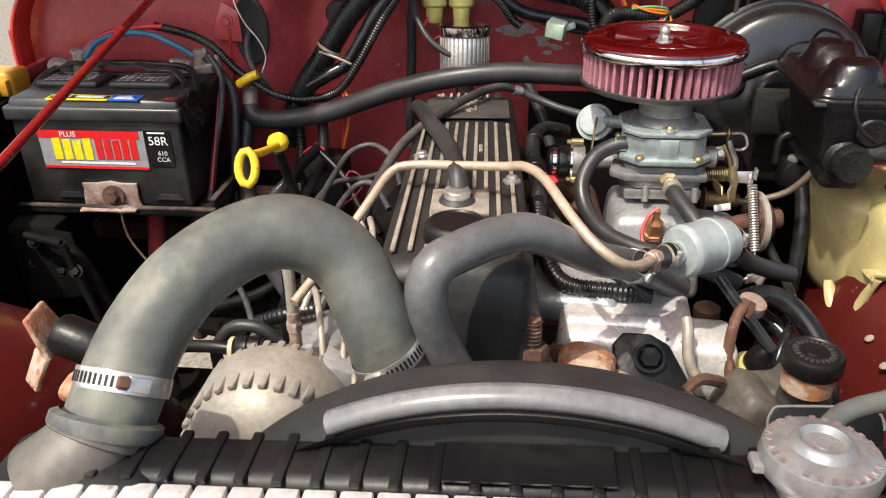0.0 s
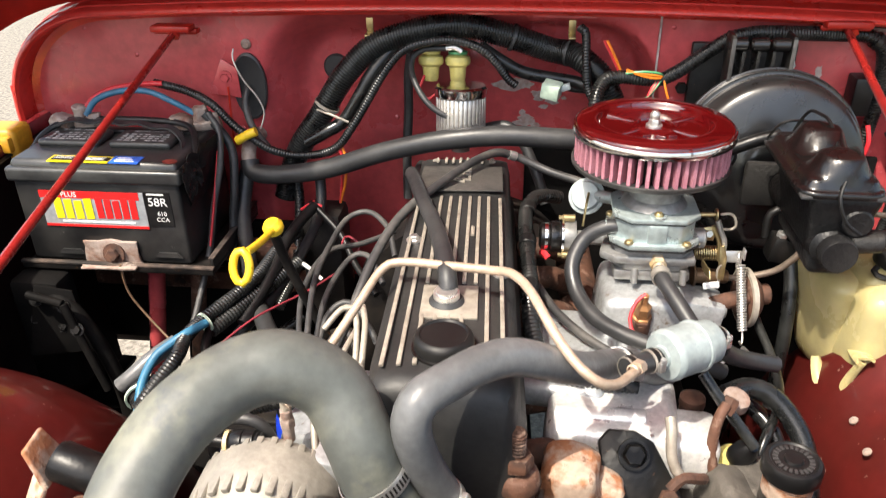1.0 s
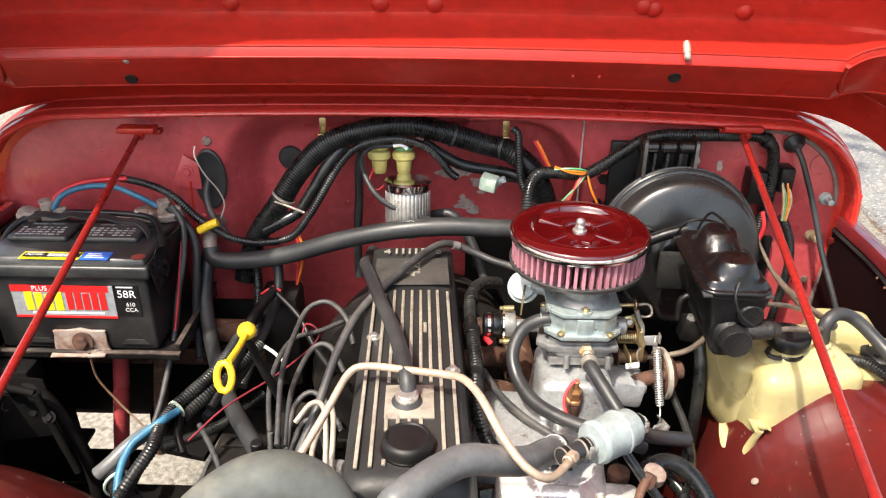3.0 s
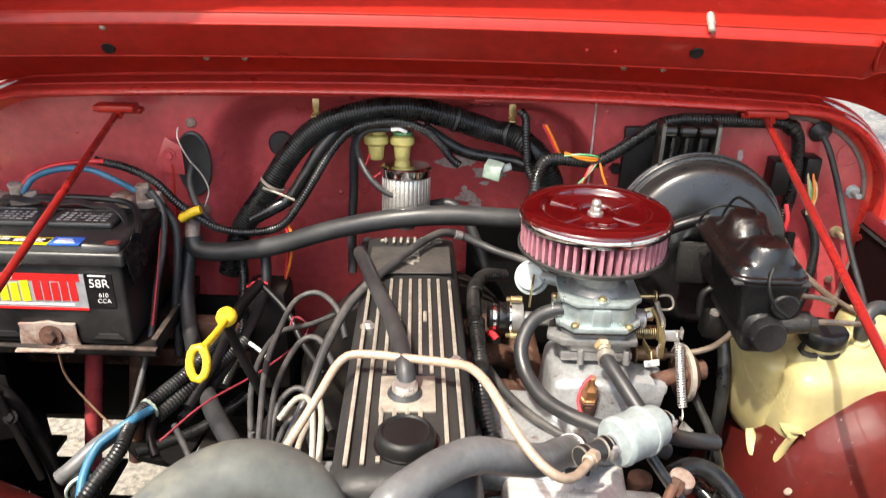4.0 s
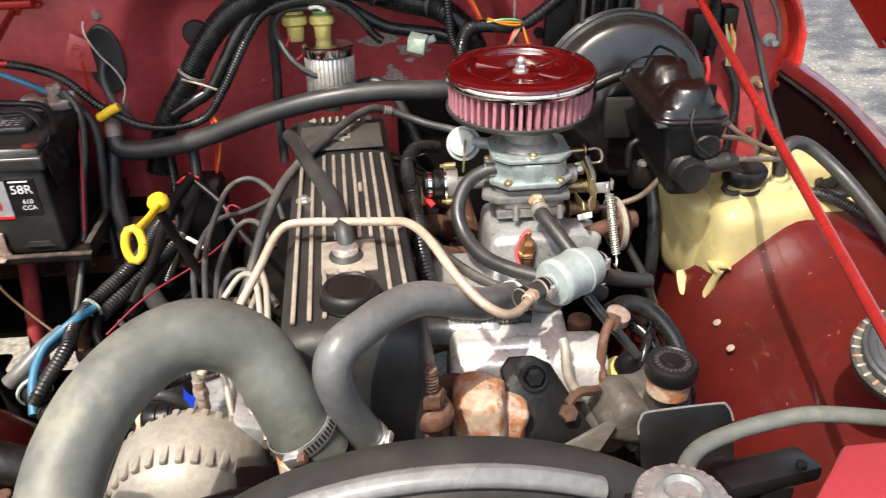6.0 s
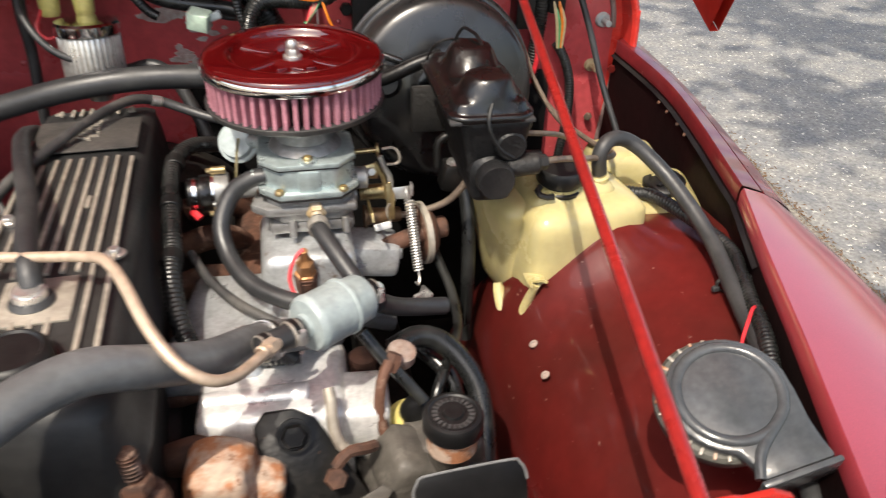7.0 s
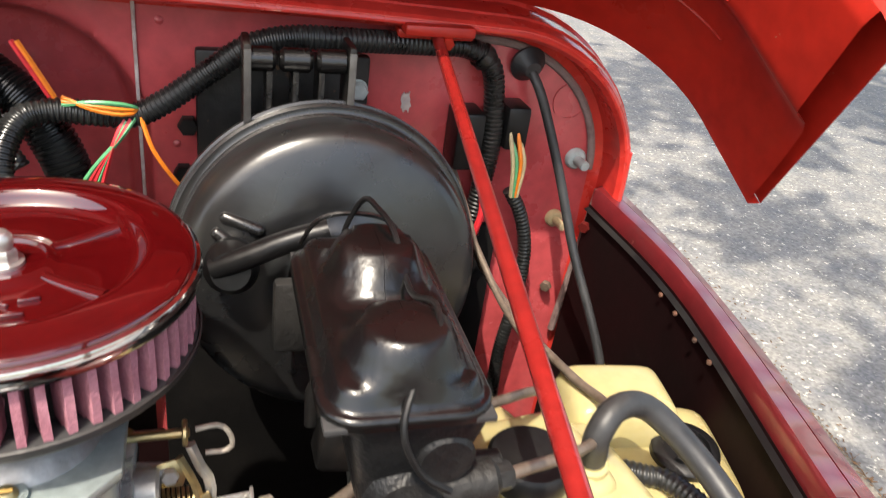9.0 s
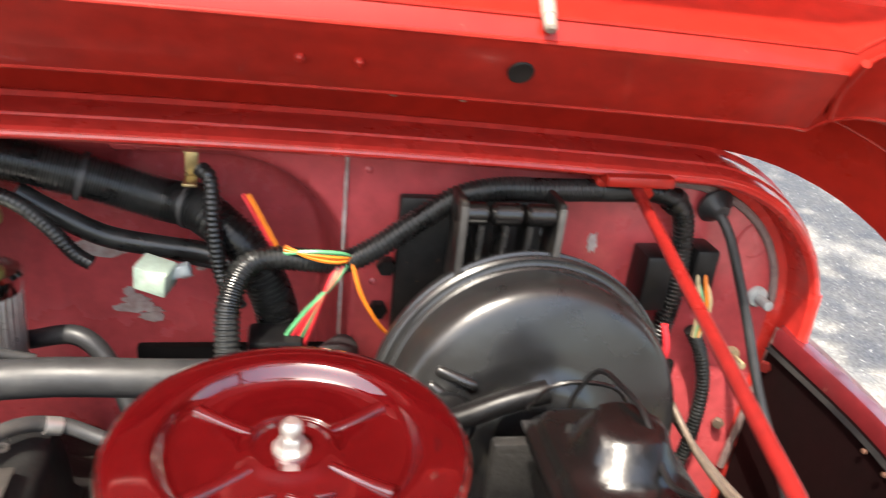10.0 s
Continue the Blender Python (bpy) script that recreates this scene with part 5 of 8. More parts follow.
part("hose_cuff", lathe([(0.026, -0.006), (0.0315, -0.005), (0.0330, -0.001), (0.0325, 0.004), (0.028, 0.006)], 32, toward((-0.1435, 0.383, 0.932), (0.16, 0.60, 0.78))), HOSE_GREY, uh, "swollen end of the hose")
clamp((-0.1370, 0.400, 0.951), (0.10, 0.65, 0.75), 0.0268, uh, 0.012)
clamp((0.0045, 0.503, 0.907), (0.42, 0.03, -0.9), 0.0272, uh, 0.012)
part("white_corrosion", add(box(0.020, 0.018, 0.014, pose(-0.166, 0.397, 0.942, 20, 30, 0), 0.005, 3), box(0.012, 0.014, 0.012, pose(-0.163, 0.386, 0.934, 0, 10, 30), 0.004)), RUST_PALE, uh, "white crust beside the clamp")
bh = thing("coolant_hose", (0.12, 0.56, 0.88), "black rubber coolant hose curving past the valve cover", "hose")
part("hose", tube([(0.057, 0.519, 0.866), (0.053, 0.516, 0.882), (0.042, 0.510, 0.911), (0.035, 0.506, 0.938), (0.033, 0.505, 0.962), (0.040, 0.512, 0.977), (0.058, 0.530, 0.980), (0.079, 0.551, 0.980), (0.103, 0.570, 0.975), (0.133, 0.594, 0.953), (0.165, 0.630, 0.922), (0.195, 0.682, 0.890), (0.228, 0.728, 0.855), (0.262, 0.765, 0.82)], 0.0150, 20, 0.006), RUBBER_GREY, bh)
clamp((0.0545, 0.517, 0.876), (-0.35, -0.2, 0.8), 0.0158, bh, 0.010)
clamp((0.203, 0.695, 0.881), (0.45, 0.65, -0.55), 0.0152, bh)

rad = thing("radiator", (XC, 0.36, 0.40), "black radiator top tank with crimped pale metal tabs", "radiator")
part("core", span(XC - 0.25, XC + 0.25, 0.335, 0.385, 0.38, 0.890, 0.002), BLACK_STEEL, rad)
part("top_tank", add(box(0.475, 0.048, 0.038, pose(XC, 0.368, 0.8945, 0, -2.1, 0), 0.009, 3, taper=(0.97, 0.80)), box(0.10, 0.052, 0.036, pose(-0.150, 0.364, 0.889, 0, -2.1, 0), 0.010)), PLASTIC, rad, "black top tank")
for i in range(22):
    x = XC - 0.225 + 0.45 * i / 21
    part("tank_rib", box(0.0065, 0.040, 0.0045, pose(x, 0.367, 0.9375 - 0.0367 * (0.25 - x), 0, -2.1, 0), 0.0015), PLASTIC, rad)
for i in range(24):
    x = XC - 0.232 + 0.464 * i / 23
    part("crimp_tab", box(0.0180, 0.016, 0.008, pose(x, 0.3390, 0.9305 - 0.0367 * (0.25 - x), -6, -2.1, 0), 0.0016), ALU, rad, "pale crimped metal tab")
part("plate_label", box(0.092, 0.030, 0.0012, pose(0.105, 0.366, 0.9372, 0, -2.1, 0)), PLASTIC, rad)
nk = part("inlet_neck", tube([(-0.172, 0.360, 0.905), (-0.160, 0.366, 0.914), (-0.150, 0.374, 0.922), (-0.144, 0.382, 0.931)], 0.0300, 28, 0.004, ends=0.0265), TANK_TAN, rad, "dusty tan hose neck of the tank")
part("neck_bead", lathe([(0.026, 0), (0.031, 0.002), (0.031, 0.008), (0.026, 0.010)], 28, toward((-0.1475, 0.3775, 0.9255), (0.30, 0.60, 0.72))), TANK_TAN, nk)
rc = Vector((0.250, 0.360, 0.947))
cp = part("filler_cap", lathe([(0, 0), (0.026, 0), (0.0305, 0.004), (0.0315, 0.010), (0.0300, 0.0165), (0.0235, 0.0190), (0.0175, 0.0195), (0.0155, 0.0225), (0.0130, 0.0235), (0.0105, 0.0200), (0.0045, 0.0196), (0.0040, 0.0205), (0, 0.0208)], 44, Matrix.Translation(rc) @ pose(0, 0, 0, -4, 0, 0) @ Matrix.Diagonal((0.94, 0.94, 1, 1))), CAP_STEEL, rad, "bright steel radiator pressure cap")
for i in range(26):
    a = 2 * math.pi * i / 26
    if i % 9 != 7:
        part("stamped_mark", box(0.0030, 0.0048, 0.0006, Matrix.Translation(rc) @ pose(0, 0, 0, -4, 0, 0) @ pose(0.0245 * math.cos(a), 0.0245 * math.sin(a), 0.0178, 0, 0, math.degrees(a) + 90)), STEEL, cp)
for x in (0.279, 0.221):
    part("cap_tab", box(0.010, 0.012, 0.006, pose(x, rc.y, 0.951), 0.002), CAP_STEEL, cp)
part("filler_neck", rod((rc.x, rc.y, 0.92), (rc.x, rc.y, 0.956), 0.021), STEEL, rad)
ov = thing("overflow_hose", (0.36, 0.42, 0.93), "grey-black rubber overflow hose from the radiator cap", "hose")
part("hose", tube([(0.262, 0.372, 0.942), (0.267, 0.396, 0.945), (0.283, 0.414, 0.946), (0.312, 0.424, 0.949), (0.345, 0.428, 0.953), (0.376, 0.429, 0.954), (0.428, 0.423, 0.949), (0.475, 0.43, 0.930), (0.52, 0.46, 0.89)], 0.0060, 14, 0.006), HOSE_GREY, ov)
clamp((0.2650, 0.388, 0.9445), (0.2, 0.95, 0.15), 0.0063, ov, 0.006)

# fan shroud: a ring round the fan
sh = thing("fan_shroud", (0.10, 0.42, 0.50), "dull black plastic fan shroud with a rounded rim", "fan shroud")
SC, SR = Vector((0.105, 0, 0.700)), 0.262


def shroud_at(a, k):
    y, r = [(0.372, SR + 0.004), (0.385, SR - 0.012), (0.392, SR - 0.004), (0.400, SR - 0.001), (0.412, SR - 0.001), (0.420, SR), (0.432, SR - 0.004), (0.440, SR - 0.012), (0.438, SR - 0.020), (0.41, SR - 0.022)][k]
    return SC + Vector((r * math.sin(a), y, r * math.cos(a)))


part("ring", surface(shroud_at, steps(-1.6, 1.6, 90), list(range(10))), COVER, sh)
# top arc of the rim in pale grey, its sheen put into the colour
part("rim_bar", surface(lambda a, k: SC + Vector(((SR - 0.001 + 0.007 * math.cos(k)) * math.sin(a), 0.394 + 0.009 * math.sin(k), (SR - 0.001 + 0.007 * math.cos(k)) * math.cos(a))), steps(-0.46, 0.42, 40), steps(0, 2 * math.pi, 12)), SATIN, sh, "smooth rim of the shroud with its sheen as pale grey")
part("face", surface(lambda a, t: SC + Vector(((SR - 0.01) * math.sin(a), 0.383, (SR - 0.01) * math.cos(a))).lerp(Vector((0.18 * math.sin(a), 0.380, 0.18 * math.cos(a))), t), steps(-1.6, 1.6, 60), [0, 1]), COVER, sh)
fan = thing("cooling_fan", (0.07, 0.45, 0.5), "dark metal engine cooling fan behind the radiator", "fan")
part("hub", rod((0.07, 0.42, 0.66), (0.07, 0.50, 0.66), 0.045), DARK, fan)
for i in range(6):
    m = Matrix.Translation((0.07, 0.445, 0.66)) @ pose(0, 0, 0, 0, 60 * i + 15, 0) @ pose(0, 0, 0.04, 0, 0, 25)
    part("blade", box(0.07, 0.004, 0.16, m, 0.0015, taper=(1.2, 1)), DARK, fan)

# alternator with finned end bell
al = thing("alternator", (-0.115, 0.56, 0.72), "dull aluminium alternator with a ribbed housing", "alternator")
M = toward((-0.124, 0.630, 0.757), (0.02, -1, 0.03)) @ Matrix.Diagonal((1.1, 1.1, 1.1, 1))
part("end_bell", lathe([(0, 0), (0.050, 0), (0.062, 0.008), (0.068, 0.022), (0.068, 0.055), (0.062, 0.075), (0.045, 0.090), (0.030, 0.094), (0, 0.094)], 48, M), ALT_PALE, al)
for i in range(34):
    a = 360 * i / 34
    part("cooling_rib", box(0.0045, 0.006, 0.062, M @ pose(0, 0, 0, 0, 0, a) @ pose(0.0655, 0, 0.012), 0.0012), ALT_PALE, al)
part("pulley", lathe([(0, 0), (0.028, 0), (0.034, 0.004), (0.026, 0.010), (0.034, 0.016), (0.030, 0.020), (0.012, 0.024), (0, 0.024)], 32, M @ pose(0, 0, 0.097)), BLACK_STEEL, al, "black pulley")
bm = box(0.045, 0.040, 0.018, pose(-0.045, 0.53, 0.805, 0, 10, 10), 0.005)
add(bm, tube([(-0.09, 0.51, 0.815), (-0.055, 0.515, 0.818), (-0.01, 0.51, 0.815)], 0.010, 10))
part("adjusting_arm", bm, BLACK_STEEL, al, "black adjusting arm")
plug = part("terminal_plug", lathe([(0, 0), (0.010, 0), (0.0115, 0.002), (0.0105, 0.005), (0.0125, 0.006), (0.0125, 0.016), (0.0115, 0.017), (0.0125, 0.018), (0.0125, 0.027), (0.010, 0.030), (0, 0.030)], 20, toward((-0.133, 0.622, 0.819), (-1, 0, -0.05))), PLASTIC, al, "black connector plug")
part("seal_ring", lathe([(0.006, 0), (0.0120, 0), (0.0120, 0.004), (0.006, 0.004), (0.006, 0)], 20, toward((-0.164, 0.622, 0.817), (-1, 0, -0.05))), TAN_WIRE, plug, "cream sealing ring")
part("plug_cable", tube([(-0.166, 0.622, 0.817), (-0.185, 0.623, 0.818), (-0.215, 0.630, 0.812), (-0.25, 0.64, 0.80)], 0.0062, 10), PLASTIC, plug, "black cable")
st = thing("distributor_post", (-0.10, 0.62, 0.83), "tan pipe rising from a corroded joint beside the alternator", "fitting")
part("pipe", tube([(-0.107, 0.628, 0.855), (-0.107, 0.63, 0.89), (-0.11, 0.633, 0.915)], 0.0052, 10), PIPE_TAN, st)
part("fitting", add(hexa(0.0075, 0.010, pose(-0.107, 0.628, 0.838)), rod((-0.107, 0.628, 0.82), (-0.107, 0.628, 0.858), 0.0058)), CORRODED, st, "corroded joint")
lh = thing("looped_hose", (-0.15, 0.64, 0.80), "black rubber hose looping over the alternator plug", "hose")
part("hose", tube([(-0.200, 0.655, 0.770), (-0.192, 0.642, 0.803), (-0.175, 0.640, 0.827), (-0.157, 0.640, 0.832), (-0.139, 0.640, 0.826), (-0.130, 0.642, 0.803), (-0.128, 0.65, 0.77)], 0.0062, 12, 0.006), RUBBER, lh)
of = thing("oil_filter", (-0.12, 0.73, 0.74), "bright blue spin-on oil filter", "oil filter")
part("can", lathe([(0, 0), (0.034, 0), (0.036, 0.004), (0.036, 0.040), (0.030, 0.048), (0, 0.050)], 32, toward((-0.108, 0.765, 0.722), (-0.72, -0.62, 0.25)) @ Matrix.Diagonal((1.12, 1.12, 1.12, 1))), BLUE, of)
cw = thing("corrugated_sleeve", (-0.13, 0.69, 0.79), "short black corrugated sleeve", "conduit")
part("sleeve", tube([(-0.17, 0.70, 0.795), (-0.14, 0.69, 0.812), (-0.10, 0.685, 0.825)], 0.0085, 12, ribs=0.006), LOOM, cw)

# corroded relay block and bracket on the arch
rl = thing("corroded_solenoid", (-0.205, 0.46, 0.86), "grey cylinder with a rusty flaking bracket", "solenoid")
part("can", lathe([(0, 0), (0.0135, 0), (0.015, 0.003), (0.015, 0.040), (0.013, 0.044), (0, 0.044)], 24, toward((-0.183, 0.470, 0.918), (-0.93, 0.05, 0.36))), BLACK_STEEL, rl, "dark grey can")
part("strap", box(0.005, 0.036, 0.034, pose(-0.226, 0.472, 0.920, 0, -20, 5), 0.002, 3, taper=(0.8, 0.75)), RUST_PALE, rl, "pale flaking bracket")
part("strap_foot", plate([(-0.010, -0.012), (0.010, -0.012), (0.012, 0.012), (-0.008, 0.014)], 0.004, toward((-0.234, 0.456, 0.912), (-0.5, -0.6, 0.4)), 0.001), RUST_PALE, rl)
part("post", add(rod((-0.196, 0.445, 0.86), (-0.199, 0.450, 0.918), 0.006), hexa(0.009, 0.009, pose(-0.199, 0.448, 0.898))), RUST, rl)

# power steering pump, cap and hoses
ps = thing("power_steering_pump", (0.35, 0.64, 0.70), "dark greasy power steering pump with a black screw cap", "pump")
part("reservoir", add(box(0.070, 0.070, 0.075, pose(0.349, 0.658, 0.715, 0, 0, 8), 0.010, 3, taper=(0.9, 0.9)), rod((0.349, 0.630, 0.770), (0.347, 0.613, 0.832), 0.0185, 24, 0.1)), DUSTY_GREASE, ps, "dusty grey-brown reservoir")
part("pump_body", add(box(0.10, 0.06, 0.05, pose(0.325, 0.640, 0.735, 0, 25, 8), 0.012, 3), rod((0.30, 0.62, 0.74), (0.29, 0.70, 0.745), 0.022, 20, 0.2)), DUSTY_GREASE, ps)
part("neck", lathe([(0.016, -0.006), (0.021, -0.006), (0.0215, 0.010), (0.0185, 0.012), (0.016, 0.012)], 28, pose(0.347, 0.613, 0.820)), RUST_PALE, ps, "stained pale filler neck")
c = part("screw_cap", lathe([(0, 0), (0.025, 0), (0.0265, 0.002), (0.0265, 0.014), (0.0245, 0.0170), (0.0215, 0.0178), (0.0200, 0.0165), (0.009, 0.0165), (0.008, 0.0185), (0.004, 0.0190), (0, 0.0175)], 40, pose(0.347, 0.613, 0.834) @ Matrix.Diagonal((0.95, 0.95, 1, 1))), PLASTIC, ps, "black screw cap with raised marks")
for i in range(22):
    a = 2 * math.pi * i / 22
    part("raised_mark", box(0.0026, 0.0046, 0.0007, pose(0.347 + 0.0150 * math.cos(a), 0.613 + 0.0150 * math.sin(a), 0.8504, 0, 0, math.degrees(a) + 90)), PRINT_DIM, c)
SM = toward((0.354, 0.584, 0.800), (0.05, -0.85, 0.5))
brow = [(-0.046, -0.008), (-0.0455, 0.002), (-0.041, 0.009), (-0.033, 0.0125), (0.036, 0.0125), (0.045, 0.009), (0.049, 0.002), (0.050, -0.006)]
part("shield", plate([(0.048, -0.06), (-0.046, -0.06)] + brow, 0.003, SM, 0.001), PLASTIC, ps, "black shield plate with rounded corners")
# thin grey tube drawn as a highlight along the brow
part("shield_highlight", tube([SM @ Vector((x, y, 0.003)) for x, y in brow], 0.0013, 8, 0.004), SATIN, ps, "pale line drawn as the highlight on the shield's edge")
part("foot_plate", plate([(-0.030, -0.012), (0.026, 0.012), (0.034, 0.006), (0.014, -0.018), (-0.026, -0.016)], 0.004, toward((0.262, 0.600, 0.775), (0.0, -0.75, 0.65)), 0.001), DUSTY_GREASE, ps, "dusty flat foot of the pump bracket")
part("outlet", tube([(0.300, 0.655, 0.775), (0.294, 0.665, 0.81), (0.298, 0.675, 0.838), (0.306, 0.685, 0.848)], 0.0052, 10), RUST, ps, "rust-brown pressure pipe")
part("union", hexa(0.0080, 0.016, toward((0.306, 0.685, 0.838), (0.4, 0.4, 0.8))), RUST, ps)
part("pale_cap", lathe([(0, 0), (0.013, 0), (0.014, 0.003), (0.013, 0.012), (0, 0.014)], 20, toward((0.318, 0.705, 0.832), (0.2, -0.2, 1))), CORRODED, ps, "cloudy white plastic cap")
part("yellow_boot", lathe([(0, 0), (0.018, 0), (0.020, 0.004), (0.018, 0.008), (0.020, 0.012), (0.016, 0.018), (0, 0.018)], 24, toward((0.319, 0.686, 0.772), (0.25, -0.55, 0.8)) @ Matrix.Diagonal((0.92, 0.92, 0.9, 1))), PALE_YELLOW, ps, "pale yellow boot")
part("boot_plug", lathe([(0, 0), (0.0115, 0), (0.0125, 0.004), (0.0115, 0.018), (0.007, 0.026), (0, 0.027)], 20, toward((0.324, 0.680, 0.786), (0.35, -0.25, 0.9))), PLASTIC, ps, "black rubber plug in the boot")

rb = thing("radiator_bracket", (0.345, 0.435, 0.60), "black plastic bracket beside the radiator and the grille flange", "bracket")
part("arm", add(box(0.085, 0.030, 0.014, pose(0.352, 0.438, 0.880, -8, 6, 14), 0.004), box(0.030, 0.050, 0.012, pose(0.320, 0.440, 0.868, 0, -10, 0), 0.004)), PLASTIC, rb)
part("leg", span(0.345, 0.372, 0.425, 0.450, 0.55, 0.884, 0.004), PLASTIC, rb)
part("screw", hexa(0.0045, 0.004, pose(0.378, 0.436, 0.894)), BLACK_STEEL, rb)

# ---- brakes ----
bo = thing("brake_booster", (0.445, 1.15, 0.80), "round black-painted brake vacuum booster on the firewall", "brake booster")
M = toward((0.442, 1.208, 0.904), (0, -1, 0.17))
part("rear_shell", lathe([(0, 0), (0.095, 0), (0.112, 0.010), (0.120, 0.030), (0.122, 0.050), (0.126, 0.052), (0.129, 0.056), (0.129, 0.062), (0.124, 0.064)], 72, M), BOOSTER, bo)
part("front_shell", lathe([(0.124, 0.063), (0.1275, 0.066), (0.1275, 0.070), (0.1255, 0.0718), (0.1225, 0.0712), (0.1205, 0.0722), (0.1200, 0.0745), (0.1205, 0.0775), (0.1190, 0.0790), (0.1184, 0.0960), (0.1172, 0.1040), (0.1145, 0.1105), (0.1095, 0.1150), (0.1030, 0.1172), (0.0900, 0.1195), (0.0740, 0.1225), (0.0600, 0.1245), (0.048, 0.1255), (0.044, 0.129), (0.036, 0.131), (0, 0.131)], 96, M), BOOSTER, bo, "black front shell with a stepped rim")
for a, turn2 in ((146, 14), (158, -16)):
    q = M @ pose(0.084 * math.cos(radians(a)), 0.084 * math.sin(radians(a)), 0.1165)
    part("pressed_lug", box(0.034, 0.009, 0.009, q @ pose(0, 0, 0, 0, 14, a + turn2), 0.004, 3), BOOSTER, bo)
bm = tube([(0.350, 1.066, 0.952), (0.370, 1.062, 0.962), (0.400, 1.060, 0.976), (0.428, 1.060, 0.984)], 0.0085, 14)
add(bm, lathe([(0, 0), (0.015, 0), (0.017, 0.004), (0.017, 0.012), (0.012, 0.018), (0, 0.018)], 24, toward((0.364, 1.088, 0.945), (-0.1, -1, 0.3)) @ Matrix.Diagonal((1.15, 1.15, 1.7, 1))))
part("check_valve", bm, PLASTIC, bo, "black rubber elbow of the vacuum valve")
br = part("mount_bracket", add(add(span(0.376, 0.382, 1.164, 1.200, 0.985, 1.084, 0.002), span(0.455, 0.461, 1.164, 1.200, 0.985, 1.084, 0.002)), span(0.342, 0.490, 1.245, 1.258, 0.80, 1.055, 0.003)), BLACK_STEEL, bo, "black steel mounting bracket")
for x in (0.396, 0.416, 0.436):
    part("bracket_web", span(x - 0.0025, x + 0.0025, 1.172, 1.200, 0.99, 1.070, 0.001), BLACK_PAINT, br)
for x in (0.388, 0.416, 0.444):
    part("spacer", rod((x - 0.0125, 1.176, 1.070), (x + 0.0125, 1.176, 1.070), 0.0095, 18, 0.3), BLACK_PAINT, br)
for x in (0.379, 0.458):
    part("worn_edge", span(x - 0.0028, x + 0.0028, 1.1630, 1.1645, 0.99, 1.080, 0.0005), PAN, br, "bright worn edge of the bracket")
part("big_nut", add(hexa(0.0085, 0.009, toward((0.480, 1.244, 1.026), (0, -1, 0))), lathe([(0, 0), (0.0090, 0), (0.0090, 0.002), (0, 0.002)], 24, toward((0.480, 1.246, 1.026), (0, -1, 0)))), WHITE, br, "pale plated nut")
for x, y, z in ((0.335, 1.246, 0.985), (0.330, 1.246, 0.94)):
    part("bracket_nut", hexa(0.009, 0.009, toward((x, y + 0.012, z), (0, -1, 0))), BLACK_STEEL, br)

mc = thing("master_cylinder", (0.435, 0.92, 0.86), "black-painted brake master cylinder with a domed lid and wire clip", "master cylinder")
MM = pose(0.4375, 0.934, 0.006, 0, 0, -1)


def mcp(x, y, z):
    return MM @ Vector((x, y, z))


bm = box(0.046, 0.120, 0.087, MM @ pose(0.008, -0.002, 0.900), 0.014, 4, taper=(1.72, 1.32))
add(bm, box(0.046, 0.135, 0.03, MM @ pose(0.008, 0, 0.884), 0.010, 3))
add(bm, rod(mcp(0.004, -0.080, 0.922), mcp(0.004, 0.13, 0.914), 0.0225, 28, 0.45))
add(bm, rod(mcp(0.022, -0.070, 0.954), mcp(0.022, -0.079, 0.954), 0.016, 24, 0.3))
add(bm, rod(mcp(0.03, -0.060, 0.930), mcp(0.060, -0.062, 0.930), 0.010, 12))
add(bm, box(0.10, 0.012, 0.06, MM @ pose(0, 0.115, 0.885), 0.004))
part("reservoir_body", bm, BLACK_CASTING, mc, "black painted cast body")
part("end_plug", lathe([(0, 0), (0.020, 0), (0.023, 0.002), (0.023, 0.016), (0.0215, 0.019), (0, 0.0195)], 32, toward(mcp(0.004, -0.079, 0.924), (0.0, -1, 0.0)) @ Matrix.Diagonal((0.84, 0.84, 0.95, 1))), BLACK_CASTING, mc)


def lid_at(d, i):
    """Pressed lid: rings of a rounded rectangle, stepped up at the rim, with two domes."""
    k = max(0.0, d)
    hx, hy = 0.0445 - k, 0.0845 - k
    r = min(hx, max(0.0042, 0.020 - k))
    side, n = divmod(i % 60, 15)
    way = (((hx, -hy + r), (hx, hy - r)), ((hx - r, hy), (-hx + r, hy)), ((-hx, hy - r), (-hx, -hy + r)), ((-hx + r, -hy), (hx - r, -hy)))[side]
    centre = ((hx - r, hy - r), (-hx + r, hy - r), (-hx + r, -hy + r), (hx - r, -hy + r))[side]
    if n < 10:
        x, y = (way[0][m] + (way[1][m] - way[0][m]) * n / 10 for m in (0, 1))
    else:
        a = math.pi / 2 * (side + (n - 10) / 5)
        x, y = centre[0] + r * math.cos(a), centre[1] + r * math.sin(a)
    rise = [(-0.002, 0.984), (0.0, 0.9885), (0.001, 0.9905), (0.0045, 0.9915), (0.0060, 0.9935), (0.0080, 0.9985), (0.0100, 1.0010), (0.0135, 1.0020), (0.05, 1.0025)]
    z = rise[-1][1]
    for (da, za), (db, zb) in zip(rise, rise[1:]):
        if da <= d <= db:
            z = za + (zb - za) * (d - da) / (db - da)
            break
    for cy, up in ((0.028, 1.2), (-0.048, 1.05)):
        s = math.hypot(x / 0.0345, (y - cy) / 0.0335)
        k = min(1.0, max(0.0, (1.0 - s) / 0.42))
        z += 0.0175 * up * k * k * (3 - 2 * k) + 0.003 * max(0.0, 1 - s * s)
    return MM @ Vector((x, y, z))


